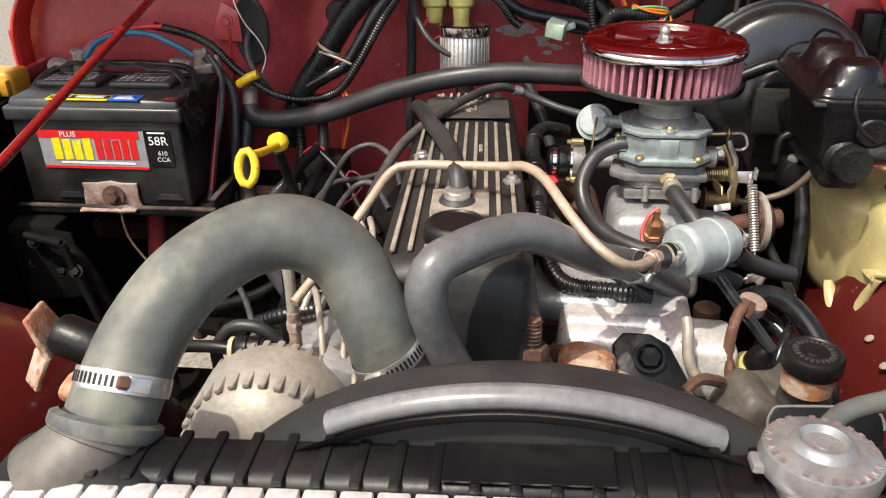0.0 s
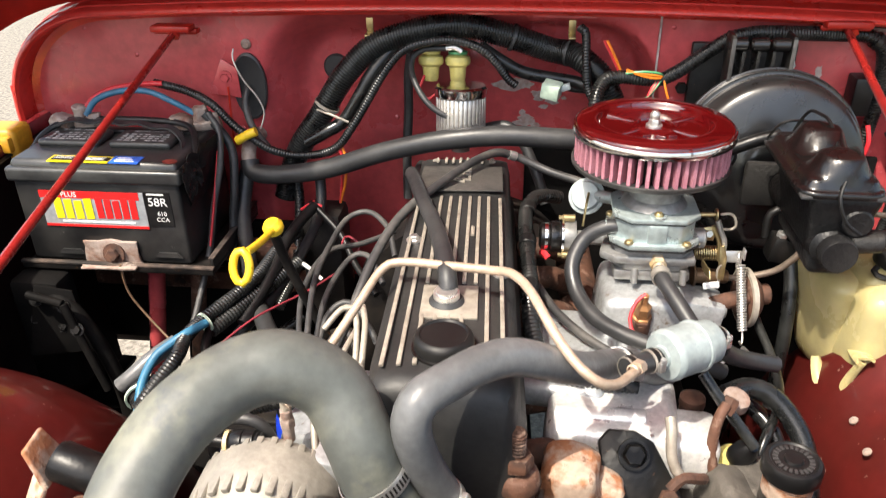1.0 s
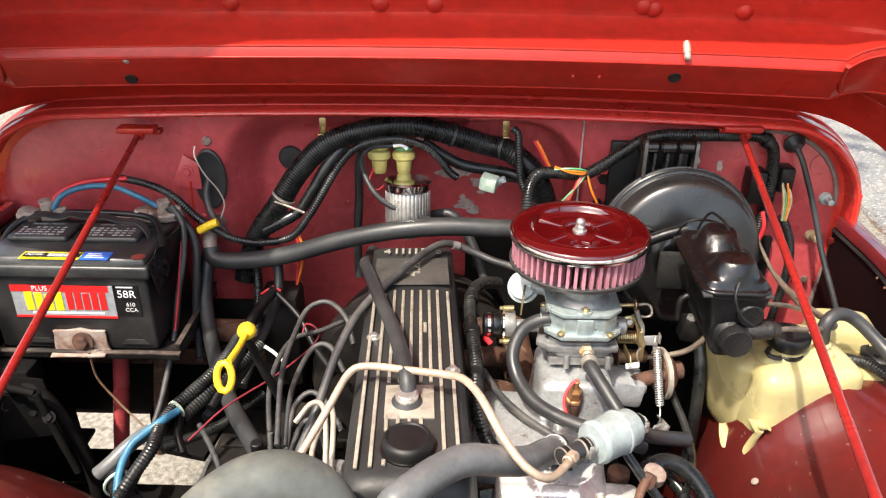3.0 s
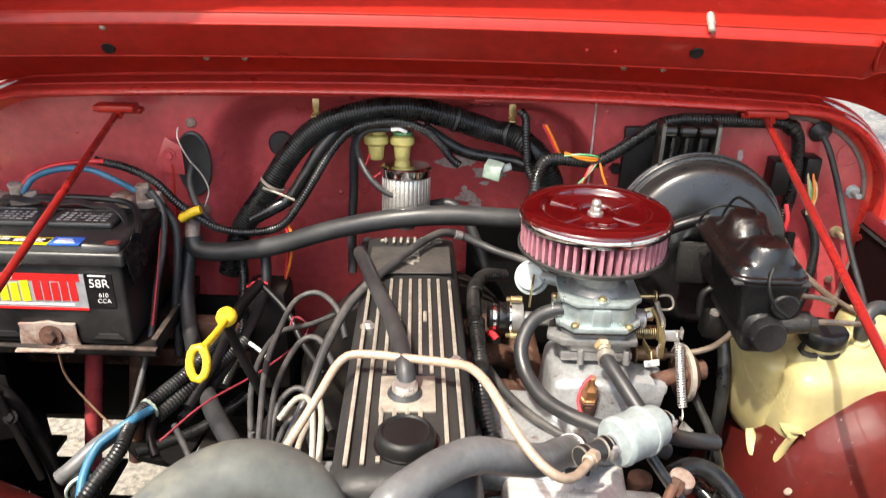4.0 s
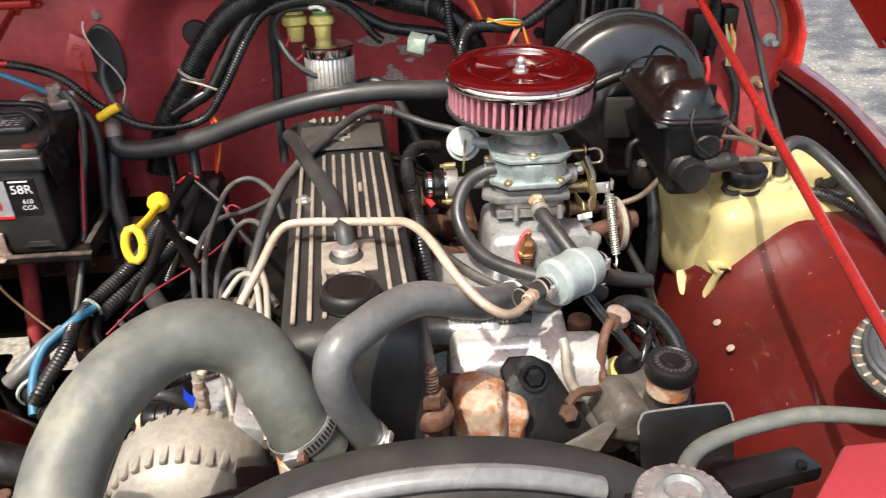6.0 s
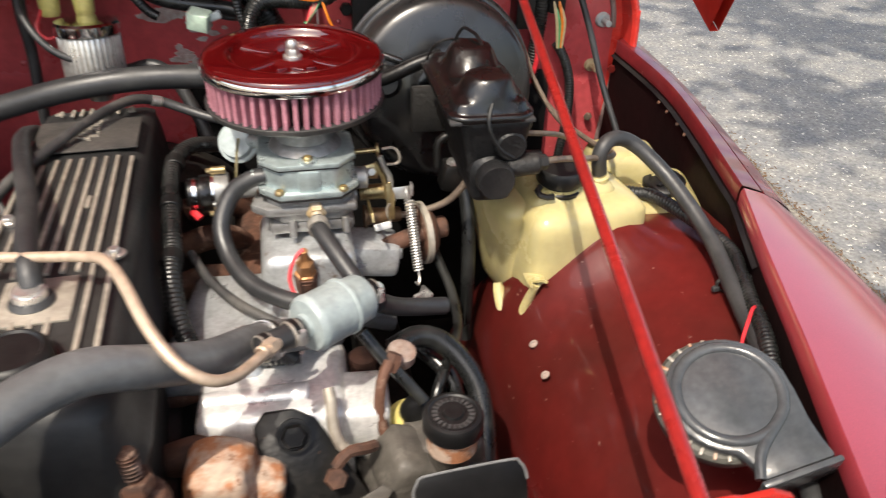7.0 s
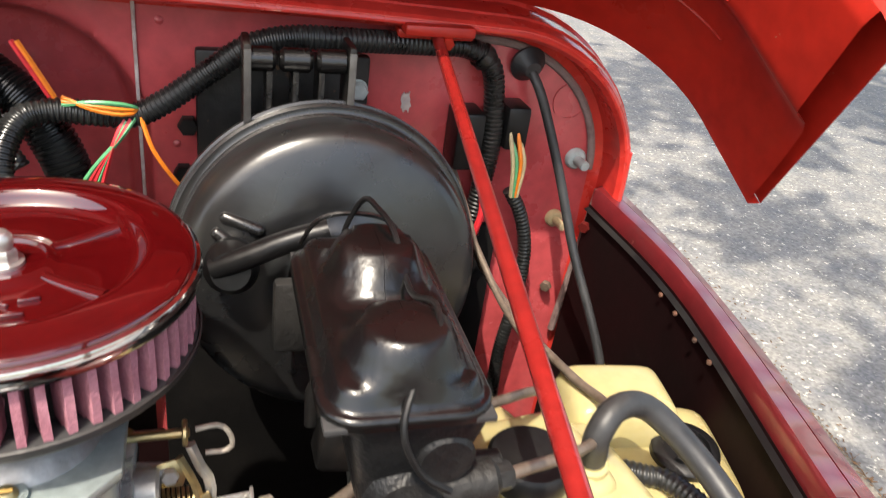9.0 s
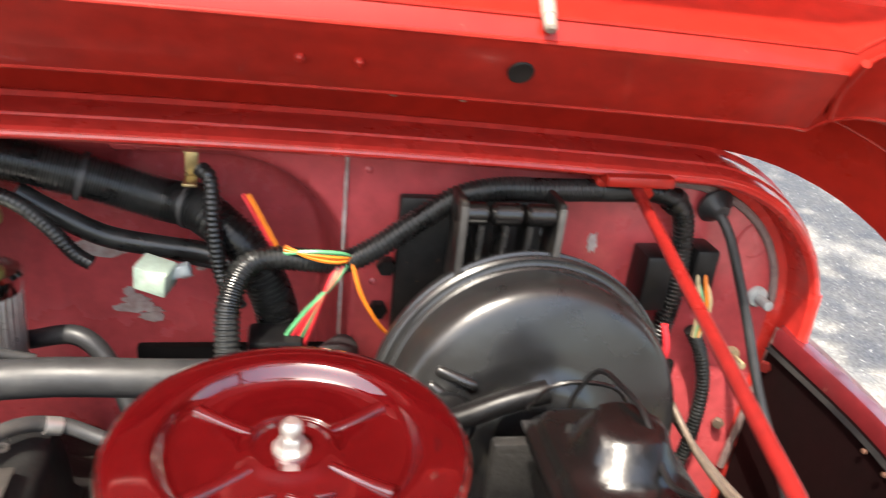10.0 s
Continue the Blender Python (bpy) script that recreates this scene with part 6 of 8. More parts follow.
lid = part("lid", surface(lid_at, [-0.002, -0.001, 0.0, 0.001, 0.0025, 0.0045, 0.0060, 0.0080, 0.0100, 0.0115] + steps(0.0135, 0.0444, 26), list(range(61))), BLACK_PAINT, mc, "black pressed reservoir lid with two domes", smooth=60)
part("seal", box(0.086, 0.166, 0.004, MM @ pose(0, 0, 0.9825), 0.001), RUBBER, lid)
part("wire_clip", tube([mcp(-0.010, 0.094, 0.975), mcp(-0.006, 0.092, 1.0), mcp(0.002, 0.082, 1.024), mcp(0.006, 0.056, 1.030), mcp(0.010, 0.030, 1.0285), mcp(0.014, -0.004, 1.010), mcp(0.018, -0.036, 1.023), mcp(0.014, -0.060, 1.019), mcp(0.000, -0.075, 1.002), mcp(-0.006, -0.088, 0.985), mcp(0.004, -0.092, 0.962), mcp(0.020, -0.094, 0.950)], 0.0019, 8, 0.006), PLASTIC, mc, "black spring wire clip")
part("rear_bail", tube([mcp(-0.035, 0.096, 0.985), mcp(-0.025, 0.092, 1.004), mcp(-0.006, 0.090, 1.010), mcp(0.02, 0.090, 1.005), mcp(0.036, 0.094, 0.985)], 0.0016, 8, 0.006), BLACK_PAINT, mc)

bp = thing("brake_lines", (0.57, 0.98, 0.87), "tan steel brake lines bent towards the firewall", "pipe")
part("line", tube([(0.485, 0.860, 0.937), (0.512, 0.866, 0.937), (0.555, 0.885, 0.925), (0.600, 0.922, 0.905), (0.618, 0.958, 0.892), (0.612, 1.0, 0.884), (0.602, 1.08, 0.878), (0.588, 1.15, 0.893), (0.583, 1.2, 0.925), (0.58, 1.25, 0.95)], 0.0036, 10, 0.007), BRAKE_TUBE, bp)
part("line", tube([(0.488, 0.90, 0.953), (0.534, 0.93, 0.934), (0.576, 0.97, 0.905), (0.589, 1.03, 0.890), (0.589, 1.10, 0.888), (0.582, 1.16, 0.910), (0.575, 1.25, 0.94)], 0.0032, 10, 0.007), BRAKE_TUBE, bp)
part("union", add(rod((0.455, 0.862, 0.934), (0.492, 0.862, 0.937), 0.0115, 16, 0.3), hexa(0.0085, 0.010, toward((0.490, 0.862, 0.937), (1, 0.1, 0)))), BLACK_CASTING, bp, "black painted union on the cylinder")
ql = thing("steering_line", (0.40, 0.92, 0.85), "thin brown steel line under the master cylinder", "pipe")
part("line", tube([(0.350, 0.93, 0.846), (0.371, 0.93, 0.847), (0.405, 0.92, 0.863), (0.422, 0.91, 0.887), (0.429, 0.905, 0.905)], 0.0040, 10), BRAKE_TUBE, ql)

# ---- bottle on the wheel arch ----
rs = thing("washer_bottle", (0.60, 0.93, 0.70), "yellowed translucent plastic twin fluid bottle on the wheel arch", "fluid bottle")


def bottle(cx, cy, wx, wy, z0, z1, yaw, top, foot=(1, 1), skew=0.0):
    """A blow-moulded bottle: a box with its edges melted round."""
    bm = box(wx, wy, z1 - z0, None, 0.0)
    bmesh.ops.subdivide_edges(bm, edges=list(bm.edges), cuts=11, use_grid_fill=True)
    for v in bm.verts:
        t = v.co.z / (z1 - z0)
        k = (foot[0] + (top[0] - foot[0]) * t, foot[1] + (top[1] - foot[1]) * t)
        v.co = Vector((v.co.x * k[0] + skew * (1 - t), v.co.y * k[1], v.co.z))
    for _ in range(13):
        bmesh.ops.smooth_vert(bm, verts=bm.verts, factor=0.5, use_axis_x=True, use_axis_y=True, use_axis_z=True)
    bmesh.ops.transform(bm, matrix=pose(cx, cy, z0, 0, 0, yaw), verts=bm.verts)
    return bm


part("front_bottle", bottle(0.557, 0.909, 0.148, 0.122, 0.752, 0.876, 8, (1.0, 0.95), (1.0, 1.0), -0.004), CREAM, rs, "cream bottle with a black cap")
part("front_shoulder", add(bottle(0.545, 0.925, 0.135, 0.105, 0.79, 0.888, 8, (0.80, 0.8)), bottle(0.513, 0.942, 0.132, 0.118, 0.715, 0.872, 14, (1.0, 0.95), (0.72, 0.80), 0.012)), CREAM, rs)
part("rear_bottle", bottle(0.667, 0.958, 0.155, 0.135, 0.69, 0.848, -12, (0.92, 0.9)), CREAM, rs)
part("rear_shoulder", bottle(0.650, 0.990, 0.110, 0.085, 0.78, 0.882, -8, (0.78, 0.75)), CREAM, rs)
c1 = part("cap", lathe([(0.020, -0.012), (0.024, -0.012), (0.0245, -0.008), (0.022, -0.006), (0.022, 0.0), (0.0265, 0.001), (0.0275, 0.003), (0.0275, 0.016), (0.025, 0.019), (0, 0.020)], 36, pose(0.535, 0.904, 0.889)), PLASTIC, rs, "black snap cap")
part("cap_strap", tube([(0.507, 0.892, 0.890), (0.501, 0.884, 0.888), (0.507, 0.878, 0.885), (0.519, 0.878, 0.884)], 0.0035, 8), PLASTIC, c1)
part("neck", rod((0.535, 0.904, 0.868), (0.535, 0.904, 0.889), 0.0225, 28), CREAM, rs)
c2 = part("cap", lathe([(0, -0.012), (0.024, -0.012), (0.026, -0.010), (0.026, 0.004), (0.024, 0.006), (0.018, 0.007), (0.017, 0.004), (0, 0.004)], 36, pose(0.686, 0.940, 0.852, 8, -6, 0)), PLASTIC, rs, "black round cap")
part("cap_tab", add(box(0.010, 0.018, 0.012, pose(0.681, 0.966, 0.852), 0.003), box(0.034, 0.006, 0.004, pose(0.686, 0.940, 0.856, 8, -6, 40), 0.001)), PLASTIC, c2)
part("spout", add(rod((0.584, 0.908, 0.87), (0.581, 0.905, 0.902), 0.0085), rod((0.583, 0.907, 0.884), (0.582, 0.906, 0.892), 0.0115)), CREAM, rs, "cream spout")
for top, foot, w in (((0.498, 0.893, 0.797), (0.496, 0.833, 0.797), 0.014), ((0.495, 0.836, 0.797), (0.483, 0.845, 0.757), 0.010), ((0.467, 0.890, 0.765), (0.471, 0.872, 0.738), 0.011)):
    top, foot = Vector(top), Vector(foot)
    along = (foot - top).normalized()
    out = along.cross(Vector((1, 0.25, 0.15)).normalized()).normalized()
    wide = out.cross(along)
    size = (foot - top).length

    def flap(u, v):
        # narrow at its root, widest two thirds down, torn at the foot, curled along its length
        half = w * (0.22 + 0.42 * math.sin(min(1, u * 1.15) * math.pi * 0.62))
        ragged = 0.004 * noise.noise((v * 3.0, u * 2.0, w * 90)) * u
        return top + along * (size * u + ragged * (v - 0.3) * 2) + wide * half * v + out * (0.006 * u * u - 0.004 * v * v)
    part("tab", surface(flap, steps(0, 1, 12), steps(-1, 1, 6), 0.0030), CREAM, rs, "torn cream mounting tab")

wh = thing("washer_hose", (0.65, 0.82, 0.84), "black rubber hose running from the bottle along the fender", "hose")
part("hose", tube([(0.581, 0.905, 0.896), (0.576, 0.900, 0.922), (0.592, 0.909, 0.934), (0.620, 0.913, 0.925), (0.648, 0.885, 0.902), (0.664, 0.840, 0.880), (0.670, 0.792, 0.862), (0.660, 0.731, 0.852), (0.649, 0.675, 0.846), (0.638, 0.62, 0.842), (0.615, 0.54, 0.835), (0.59, 0.45, 0.82)], 0.0088, 14, 0.007), RUBBER, wh)
wl = thing("fender_conduit", (0.69, 0.78, 0.82), "black corrugated wiring conduit along the fender", "conduit")
part("conduit", tube([(0.618, 0.938, 0.850), (0.640, 0.925, 0.852), (0.662, 0.900, 0.855), (0.689, 0.798, 0.855), (0.677, 0.744, 0.855), (0.663, 0.700, 0.855), (0.647, 0.648, 0.855), (0.625, 0.58, 0.84), (0.605, 0.50, 0.82)], 0.0080, 12, ribs=0.0046), LOOM, wl)
bm = lathe([(0.021, -0.002), (0.0225, -0.002), (0.0225, 0.002), (0.021, 0.002), (0.021, -0.002)], 24, toward((0.673, 0.740, 0.846), (-0.15, -0.95, -0.05)) @ Matrix.Diagonal((1, 0.55, 1, 1)))
add(bm, box(0.008, 0.006, 0.006, pose(0.651, 0.742, 0.838), 0.002))
part("cable_tie", bm, RUBBER, wl, "black cable tie")
part("red_wire", tube([(0.676, 0.692, 0.848), (0.655, 0.684, 0.862), (0.640, 0.668, 0.862), (0.625, 0.650, 0.852), (0.612, 0.628, 0.848)], 0.0018, 8), RED_WIRE, wl, "thin red wire")

# snail-shaped electric horn
hn = thing("horn", (0.55, 0.55, 0.83), "black snail-shaped electric horn with a grey disc face", "horn")
HM = toward((0.545, 0.557, 0.882), (-0.22, -0.30, 0.93))
ux = HM.inverted().to_3x3() @ Vector((1, 0, 0.2))
ang = math.degrees(math.atan2(ux.y, ux.x))
HM = HM @ pose(0, 0, 0, 0, 0, ang) @ pose(0, 0, 0, 0, 0, -14) @ Matrix.Diagonal((0.90, 0.90, 0.90, 1))          # its x axis now points to the fender
part("rim", lathe([(0, -0.026), (0.040, -0.026), (0.054, -0.012), (0.0570, 0.0), (0.0570, 0.005), (0.054, 0.008), (0.049, 0.008), (0, 0.006)], 56, HM), HORN_RIM, hn, "dull crimped metal rim")
for i in range(30):
    part("crimp", box(0.0085, 0.0028, 0.0022, HM @ pose(0, 0, 0, 0, 0, i * 12) @ pose(0.0520, 0, 0.0070), 0.0006), ALT if i % 3 else RUST_PALE, hn)
turn = [(0.0525 * math.cos(radians(a)), 0.0525 * math.sin(radians(a))) for a in range(250, 19, -10)]
outline = [(0.004 + x, y) for x, y in turn] + [(0.058, 0.000), (0.063, -0.028), (0.069, -0.046), (0.075, -0.058), (0.015, -0.076), (0.010, -0.064), (0.000, -0.053)]
bm = plate(outline, 0.014, HM @ pose(0, 0, 0.004), 0.004)
part("snail_shell", bm, HORN_FACE, hn, "satin grey-black shell with a flaring mouth")
part("mouth", plate([(0.077, -0.058), (0.079, -0.063), (0.014, -0.083), (0.011, -0.077)], 0.030, HM @ pose(0, 0, -0.010), 0.002), HORN_FACE, hn)
spiral = [HM @ Vector((0.004 + 0.043 * math.cos(radians(a)), 0.043 * math.sin(radians(a)), 0.0168)) for a in range(330, -41, -15)] + [HM @ Vector((0.018, -0.052, 0.0165)), HM @ Vector((0.013, -0.074, 0.014))]
part("spiral_ridge", tube(spiral, 0.0046, 12, 0.005), HORN_FACE, hn, "raised spiral ridge")
part("mount_bolt", rod((0.605, 0.515, 0.80), (0.608, 0.513, 0.855), 0.010), BLACK_STEEL, hn)

# ---- battery ----
bt = thing("battery", (-0.515, 1.148, 0.758), "black car battery with red and grey label on a rusty tray", "battery")
BX0, BX1, BY0, BY1 = -0.645, -0.380, 1.047, 1.232
case = part("case", span(BX0 + 0.006, BX1 - 0.006, BY0 + 0.004, BY1 - 0.004, 0.758, 0.893, 0.006, 3), BATTERY, bt)
lidb = part("lid", add(span(BX0, BX1, BY0 - 0.001, BY1 + 0.001, 0.888, 0.910, 0.005, 3), span(BX0 + 0.004, BX1 - 0.004, BY0 + 0.006, BY1 - 0.002, 0.908, 0.920, 0.005, 3, taper=(0.97, 0.94))), BATTERY_TOP, bt, "dusty black battery lid")
part("handle_bar", span(BX0 + 0.020, BX1 - 0.030, 1.170, 1.188, 0.918, 0.926, 0.003), BATTERY, lidb)
for x in (-0.577, -0.464):
    v = part("vent_cap", span(x - 0.048, x + 0.048, 1.108, 1.164, 0.919, 0.930, 0.0050, 3), BATTERY_TOP, lidb, "black vent cap with faint grey print")
    rg = random.Random(int(abs(x) * 1000))
    part("print", letters("DANGER / POISON", 0.0066, 0.0002, pose(x, 1.1555, 0.9301)), PRINT_GREY, v)
    for r in range(4):
        for k in range(7):
            if rg.random() < 0.85:
                part("print", box(rg.uniform(0.004, 0.0095), rg.choice((0.0018, 0.0026, 0.0040)), 0.0005, pose(x - 0.033 + k * 0.0108, 1.117 + r * 0.0085, 0.9300)), PRINT_GREY, v)
# stickers
part("yellow_sticker", span(-0.578, -0.486, 1.052, 1.074, 0.9190, 0.9206), LABEL_YELLOW, lidb, "yellow strip with black print")
panel = part("sticker_panel", span(-0.575, -0.487, 1.0560, 1.0702, 0.9204, 0.9210), PLASTIC, lidb, "black panel of the yellow strip")
part("sticker_letters", letters("CAR NOT\nSTARTING?", 0.0058, 0.0002, pose(-0.558, 1.0662, 0.9211)), LABEL_WHITE, panel)
for r in range(3):
    part("print", span(-0.537, -0.494 - 0.005 * (r % 2), 1.0590 + r * 0.0034, 1.0603 + r * 0.0034, 0.9208, 0.9213), LABEL_WHITE, panel)
part("blue_sticker", span(-0.485, -0.441, 1.052, 1.077, 0.9190, 0.9207), LABEL_BLUE, lidb, "bright blue sticker")
for r in range(3):
    part("print", span(-0.478, -0.449 - 0.004 * r, 1.0565 + 0.0060 * r, 1.0587 + 0.0060 * r, 0.9206, 0.9212), LABEL_WHITE, lidb)
part("red_sticker", lathe([(0, 0), (0.010, 0), (0.010, 0.0008), (0, 0.0008)], 24, pose(-0.398, 1.064, 0.9195) @ Matrix.Diagonal((1.1, 0.8, 1, 1))), STICKER_RED, lidb, "small round red sticker")
part("warning_strip", add(span(-0.58, -0.50, 1.196, 1.208, 0.920, 0.9215), span(-0.498, -0.45, 1.196, 1.208, 0.920, 0.9216)), LABEL_RED, lidb)
part("white_strip", span(-0.497, -0.452, 1.1965, 1.2075, 0.9212, 0.9222), LABEL_WHITE, lidb)
fy = BY0 + 0.004
lab = part("front_label", span(-0.602, -0.442, fy - 0.0012, fy + 0.001, 0.817, 0.875), LABEL_GREY, case, "grey label with red border, yellow and red bars")
part("label_band", span(-0.602, -0.449, fy - 0.0018, fy, 0.8635, 0.875), LABEL_RED, lab)
part("label_band", span(-0.602, -0.442, fy - 0.0018, fy, 0.817, 0.821), LABEL_RED, lab)
part("label_letters", letters("PLUS", 0.0115, 0.0002, pose(-0.556, fy - 0.0021, 0.8692, 90, 0, 0)), LABEL_WHITE, lab)


def slant_bars(x0, x1, z0, z1, n, mat):
    for i in range(n):
        a = x0 + (x1 - x0) * i / n
        h = z1 - 0.004 * ((i * 7) % 3) / 2
        bm = plate([(a, z0), (a + (x1 - x0) / n * 0.78, z0 + 0.001), (a + (x1 - x0) / n * 0.78, h), (a, h - 0.001)], 0.0008, pose(0, fy - 0.0014, 0, 90, 0, 0))
        part("label_bar", bm, mat, lab, smooth=0)


slant_bars(-0.582, -0.520, 0.830, 0.864, 4, LABEL_YELLOW)
slant_bars(-0.517, -0.452, 0.832, 0.866, 5, LABEL_RED)
part("label_bar", span(-0.575, -0.462, fy - 0.0020, fy, 0.8245, 0.8272), LABEL_WHITE, lab)
side_l = part("side_label", span(-0.441, -0.402, fy - 0.0014, fy + 0.001, 0.822, 0.877), PLASTIC, case, "black label with white figures")
part("label_letters", letters("58R", 0.0185, 0.0002, pose(-0.4215, fy - 0.0018, 0.861, 90, 0, 0)), LABEL_WHITE, side_l)
part("label_letters", letters("610\nCCA", 0.0095, 0.0002, pose(-0.4175, fy - 0.0018, 0.838, 90, 0, 0)), LABEL_WHITE, side_l)
part("print", span(-0.436, -0.410, fy - 0.0018, fy, 0.8725, 0.8748), LABEL_WHITE, side_l)
for x in (-0.572, -0.420):
    part("foot_mark", plate([(-0.022, 0), (0.022, 0), (0.014, 0.008), (-0.014, 0.008)], 0.003, pose(x, fy - 0.001, 0.771, 90, 0, 0)), COVER, case)
for x, y in ((-0.592, 1.190), (-0.400, 1.198)):
    tm = part("terminal", lathe([(0, 0), (0.010, 0), (0.0085, 0.022), (0.007, 0.024), (0, 0.024)], 20, pose(x, y, 0.918)), CORRODED, bt, "crusted lead battery post")
    bm = box(0.042, 0.026, 0.014, pose(x + 0.008, y, 0.922, 0, 0, 15), 0.004)
    add(bm, box(0.018, 0.014, 0.020, pose(x + 0.020, y - 0.004, 0.928, 0, 0, 20), 0.003))
    add(bm, hexa(0.007, 0.026, toward((x + 0.016, y - 0.013, 0.936), (0, 1, 0))))
    add(bm, rod((x - 0.002, y, 0.93), (x - 0.002, y, 0.957), 0.0115))
    add(bm, box(0.036, 0.030, 0.022, pose(x - 0.032, y - 0.004, 0.921, 0, 8, -10), 0.006))
    bmesh.ops.subdivide_edges(bm, edges=list(bm.edges), cuts=2, use_grid_fill=True)
    for vert in bm.verts:
        vert.co += 0.0035 * Vector((noise.noise(vert.co * 90), noise.noise(vert.co * 90 + Vector((7, 0, 0))), noise.noise(vert.co * 90 + Vector((0, 9, 0)))))
    part("cable_clamp", bm, CORRODED, tm, "crusted corroded lead cable clamp")
part("handle", tube([(-0.648, 1.125, 0.905), (-0.640, 1.150, 0.922), (-0.615, 1.178, 0.935), (-0.56, 1.186, 0.937), (-0.47, 1.186, 0.937), (-0.412, 1.172, 0.934), (-0.386, 1.130, 0.922), (-0.378, 1.100, 0.905)], 0.0052, 10), BATTERY, bt, "dusty black carrying strap")


def film(u, v):
    w = Vector((u * 9, v * 7, 2.0))
    return (-0.3765 + 0.0035 * noise.noise(w) + 0.004 * v, 1.046 + 0.060 * u + 0.006 * v, 0.917 - (0.050 + 0.028 * noise.noise((u * 4, 0, 5))) * v + 0.003 * noise.noise(w * 1.7))


part("film", surface(film, steps(0, 1, 14), steps(0, 1, 12), 0.0006), LOOM, bt, "crumpled shiny black plastic film on the corner")
ty = thing("battery_tray", (-0.51, 1.15, 0.73), "thin rusty steel battery tray with a corroded hold-down", "battery tray")
bm = span(-0.650, -0.348, 1.040, 1.245, 0.750, 0.756, 0.002)
add(bm, span(-0.650, -0.348, 1.034, 1.040, 0.750, 0.762, 0.002))
add(bm, span(-0.354, -0.348, 1.040, 1.245, 0.756, 0.775, 0.002))
part("tray", bm, BLACK_STEEL, ty)
part("tray_edge", add(span(-0.651, -0.347, 1.0325, 1.0410, 0.7600, 0.7640, 0.001), span(-0.3555, -0.3465, 1.041, 1.245, 0.7745, 0.7775, 0.001)), TRAY_EDGE, ty, "pale corroded tray edge")
bm = span(-0.552, -0.464, 1.026, 1.0500, 0.758, 0.7615, 0.001)
add(bm, span(-0.552, -0.464, 1.0445, 1.0500, 0.758, 0.797, 0.002, taper=(0.96, 1)))
bmesh.ops.subdivide_edges(bm, edges=list(bm.edges), cuts=3, use_grid_fill=True)
for vert in bm.verts:
    vert.co += 0.0034 * Vector((noise.noise(vert.co * 110), noise.noise(vert.co * 110 + Vector((7, 0, 0))), noise.noise(vert.co * 110 + Vector((0, 9, 0)))))
part("hold_down", bm, CORRODED, ty, "white-crusted hold-down clamp")
bm = hexa(0.010, 0.009, toward((-0.503, 1.0420, 0.776), (0, -1, 0.2)))
add(bm, lathe([(0, 0), (0.017, 0), (0.017, 0.003), (0, 0.003)], 18, toward((-0.503, 1.0435, 0.776), (0, -1, 0.2))))
part("hold_down_bolt", bm, RUST, ty, "rusty bolt and washer")
part("support_post", rod((-0.482, 1.13, 0.75), (-0.53, 1.12, 0.45), 0.014), RED_BAY, ty, "dark red support post")
part("support_bar", span(-0.66, -0.25, 1.14, 1.17, 0.715, 0.747, 0.004), RUST, ty, "rust-brown cross bar")
part("support_post", rod((-0.425, 1.16, 0.74), (-0.47, 1.16, 0.45), 0.013), RUST, ty)
# panel added to keep the space under the battery dark
up = thing("shade_panel", (-0.48, 1.24, 0.45), "added black panel that makes the shade under the battery", "panel")
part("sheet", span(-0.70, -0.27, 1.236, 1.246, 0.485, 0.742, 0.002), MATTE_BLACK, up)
for x, z in ((-0.64, 0.70), (-0.46, 0.70), (-0.36, 0.69), (-0.36, 0.58), (-0.58, 0.56)):
    part("bolt", hexa(0.008, 0.006, toward((x, 1.236, z), (0, -1, 0))), BLACK_STEEL, up)
part("stiffener", span(-0.69, -0.28, 1.229, 1.236, 0.63, 0.648, 0.003), BLACK_STEEL, up)
yl = thing("yellow_terminal_box", (-0.675, 1.16, 0.90), "orange-yellow plastic cover behind the battery", "plastic cover")
part("cover", add(span(-0.730, -0.676, 1.13, 1.18, 0.87, 0.935, 0.008, 3), span(-0.72, -0.68, 1.12, 1.14, 0.90, 0.925, 0.004)), ORANGE_BOX, yl)
bv = thing("plastic_bag", (-0.39, 1.12, 0.86), "crumpled dark film over the battery's corner", "film")


def film(u, v):
    x = BX1 + 0.004 + 0.010 * u + 0.004 * noise.noise((u * 4, v * 5, 3))
    return Vector((x - 0.010 * (1 - v), 1.075 + 0.11 * u + 0.008 * noise.noise((u * 6, v * 6, 1)), 0.845 + 0.080 * v + 0.010 * noise.noise((u * 7, v * 7, 2))))


part("film", surface(film, steps(0, 1, 14), steps(0, 1, 12), 0.001), PLASTIC, bv)


def wire(name, pts, r, mat, label, category="wire", group="", ribs=0.0, seg=10, at=None):
    bm = tube(pts, r, seg, 0.007, ribs)
    return solo(name, bm, mat, label, category, group)


# ---- wiring and hoses ----
hh = thing("heater_hose", (-0.06, 1.16, 0.84), "thick black rubber heater hose across the bay", "hose")
part("hose", tube([(-0.334, 1.203, 0.868), (-0.330, 1.196, 0.855), (-0.312, 1.191, 0.850), (-0.270, 1.186, 0.853), (-0.198, 1.178, 0.869), (-0.103, 1.162, 0.906), (-0.015, 1.152, 0.930), (0.070, 1.150, 0.940), (0.155, 1.150, 0.938), (0.21, 1.16, 0.932), (0.27, 1.19, 0.92), (0.30, 1.25, 0.90)], 0.0150, 18, 0.007), RUBBER, hh)
part("elbow", tube([(-0.332, 1.262, 0.892), (-0.336, 1.225, 0.892), (-0.336, 1.207, 0.876), (-0.333, 1.200, 0.860)], 0.0120, 14), CORRODED, hh, "worn metal elbow in the firewall")
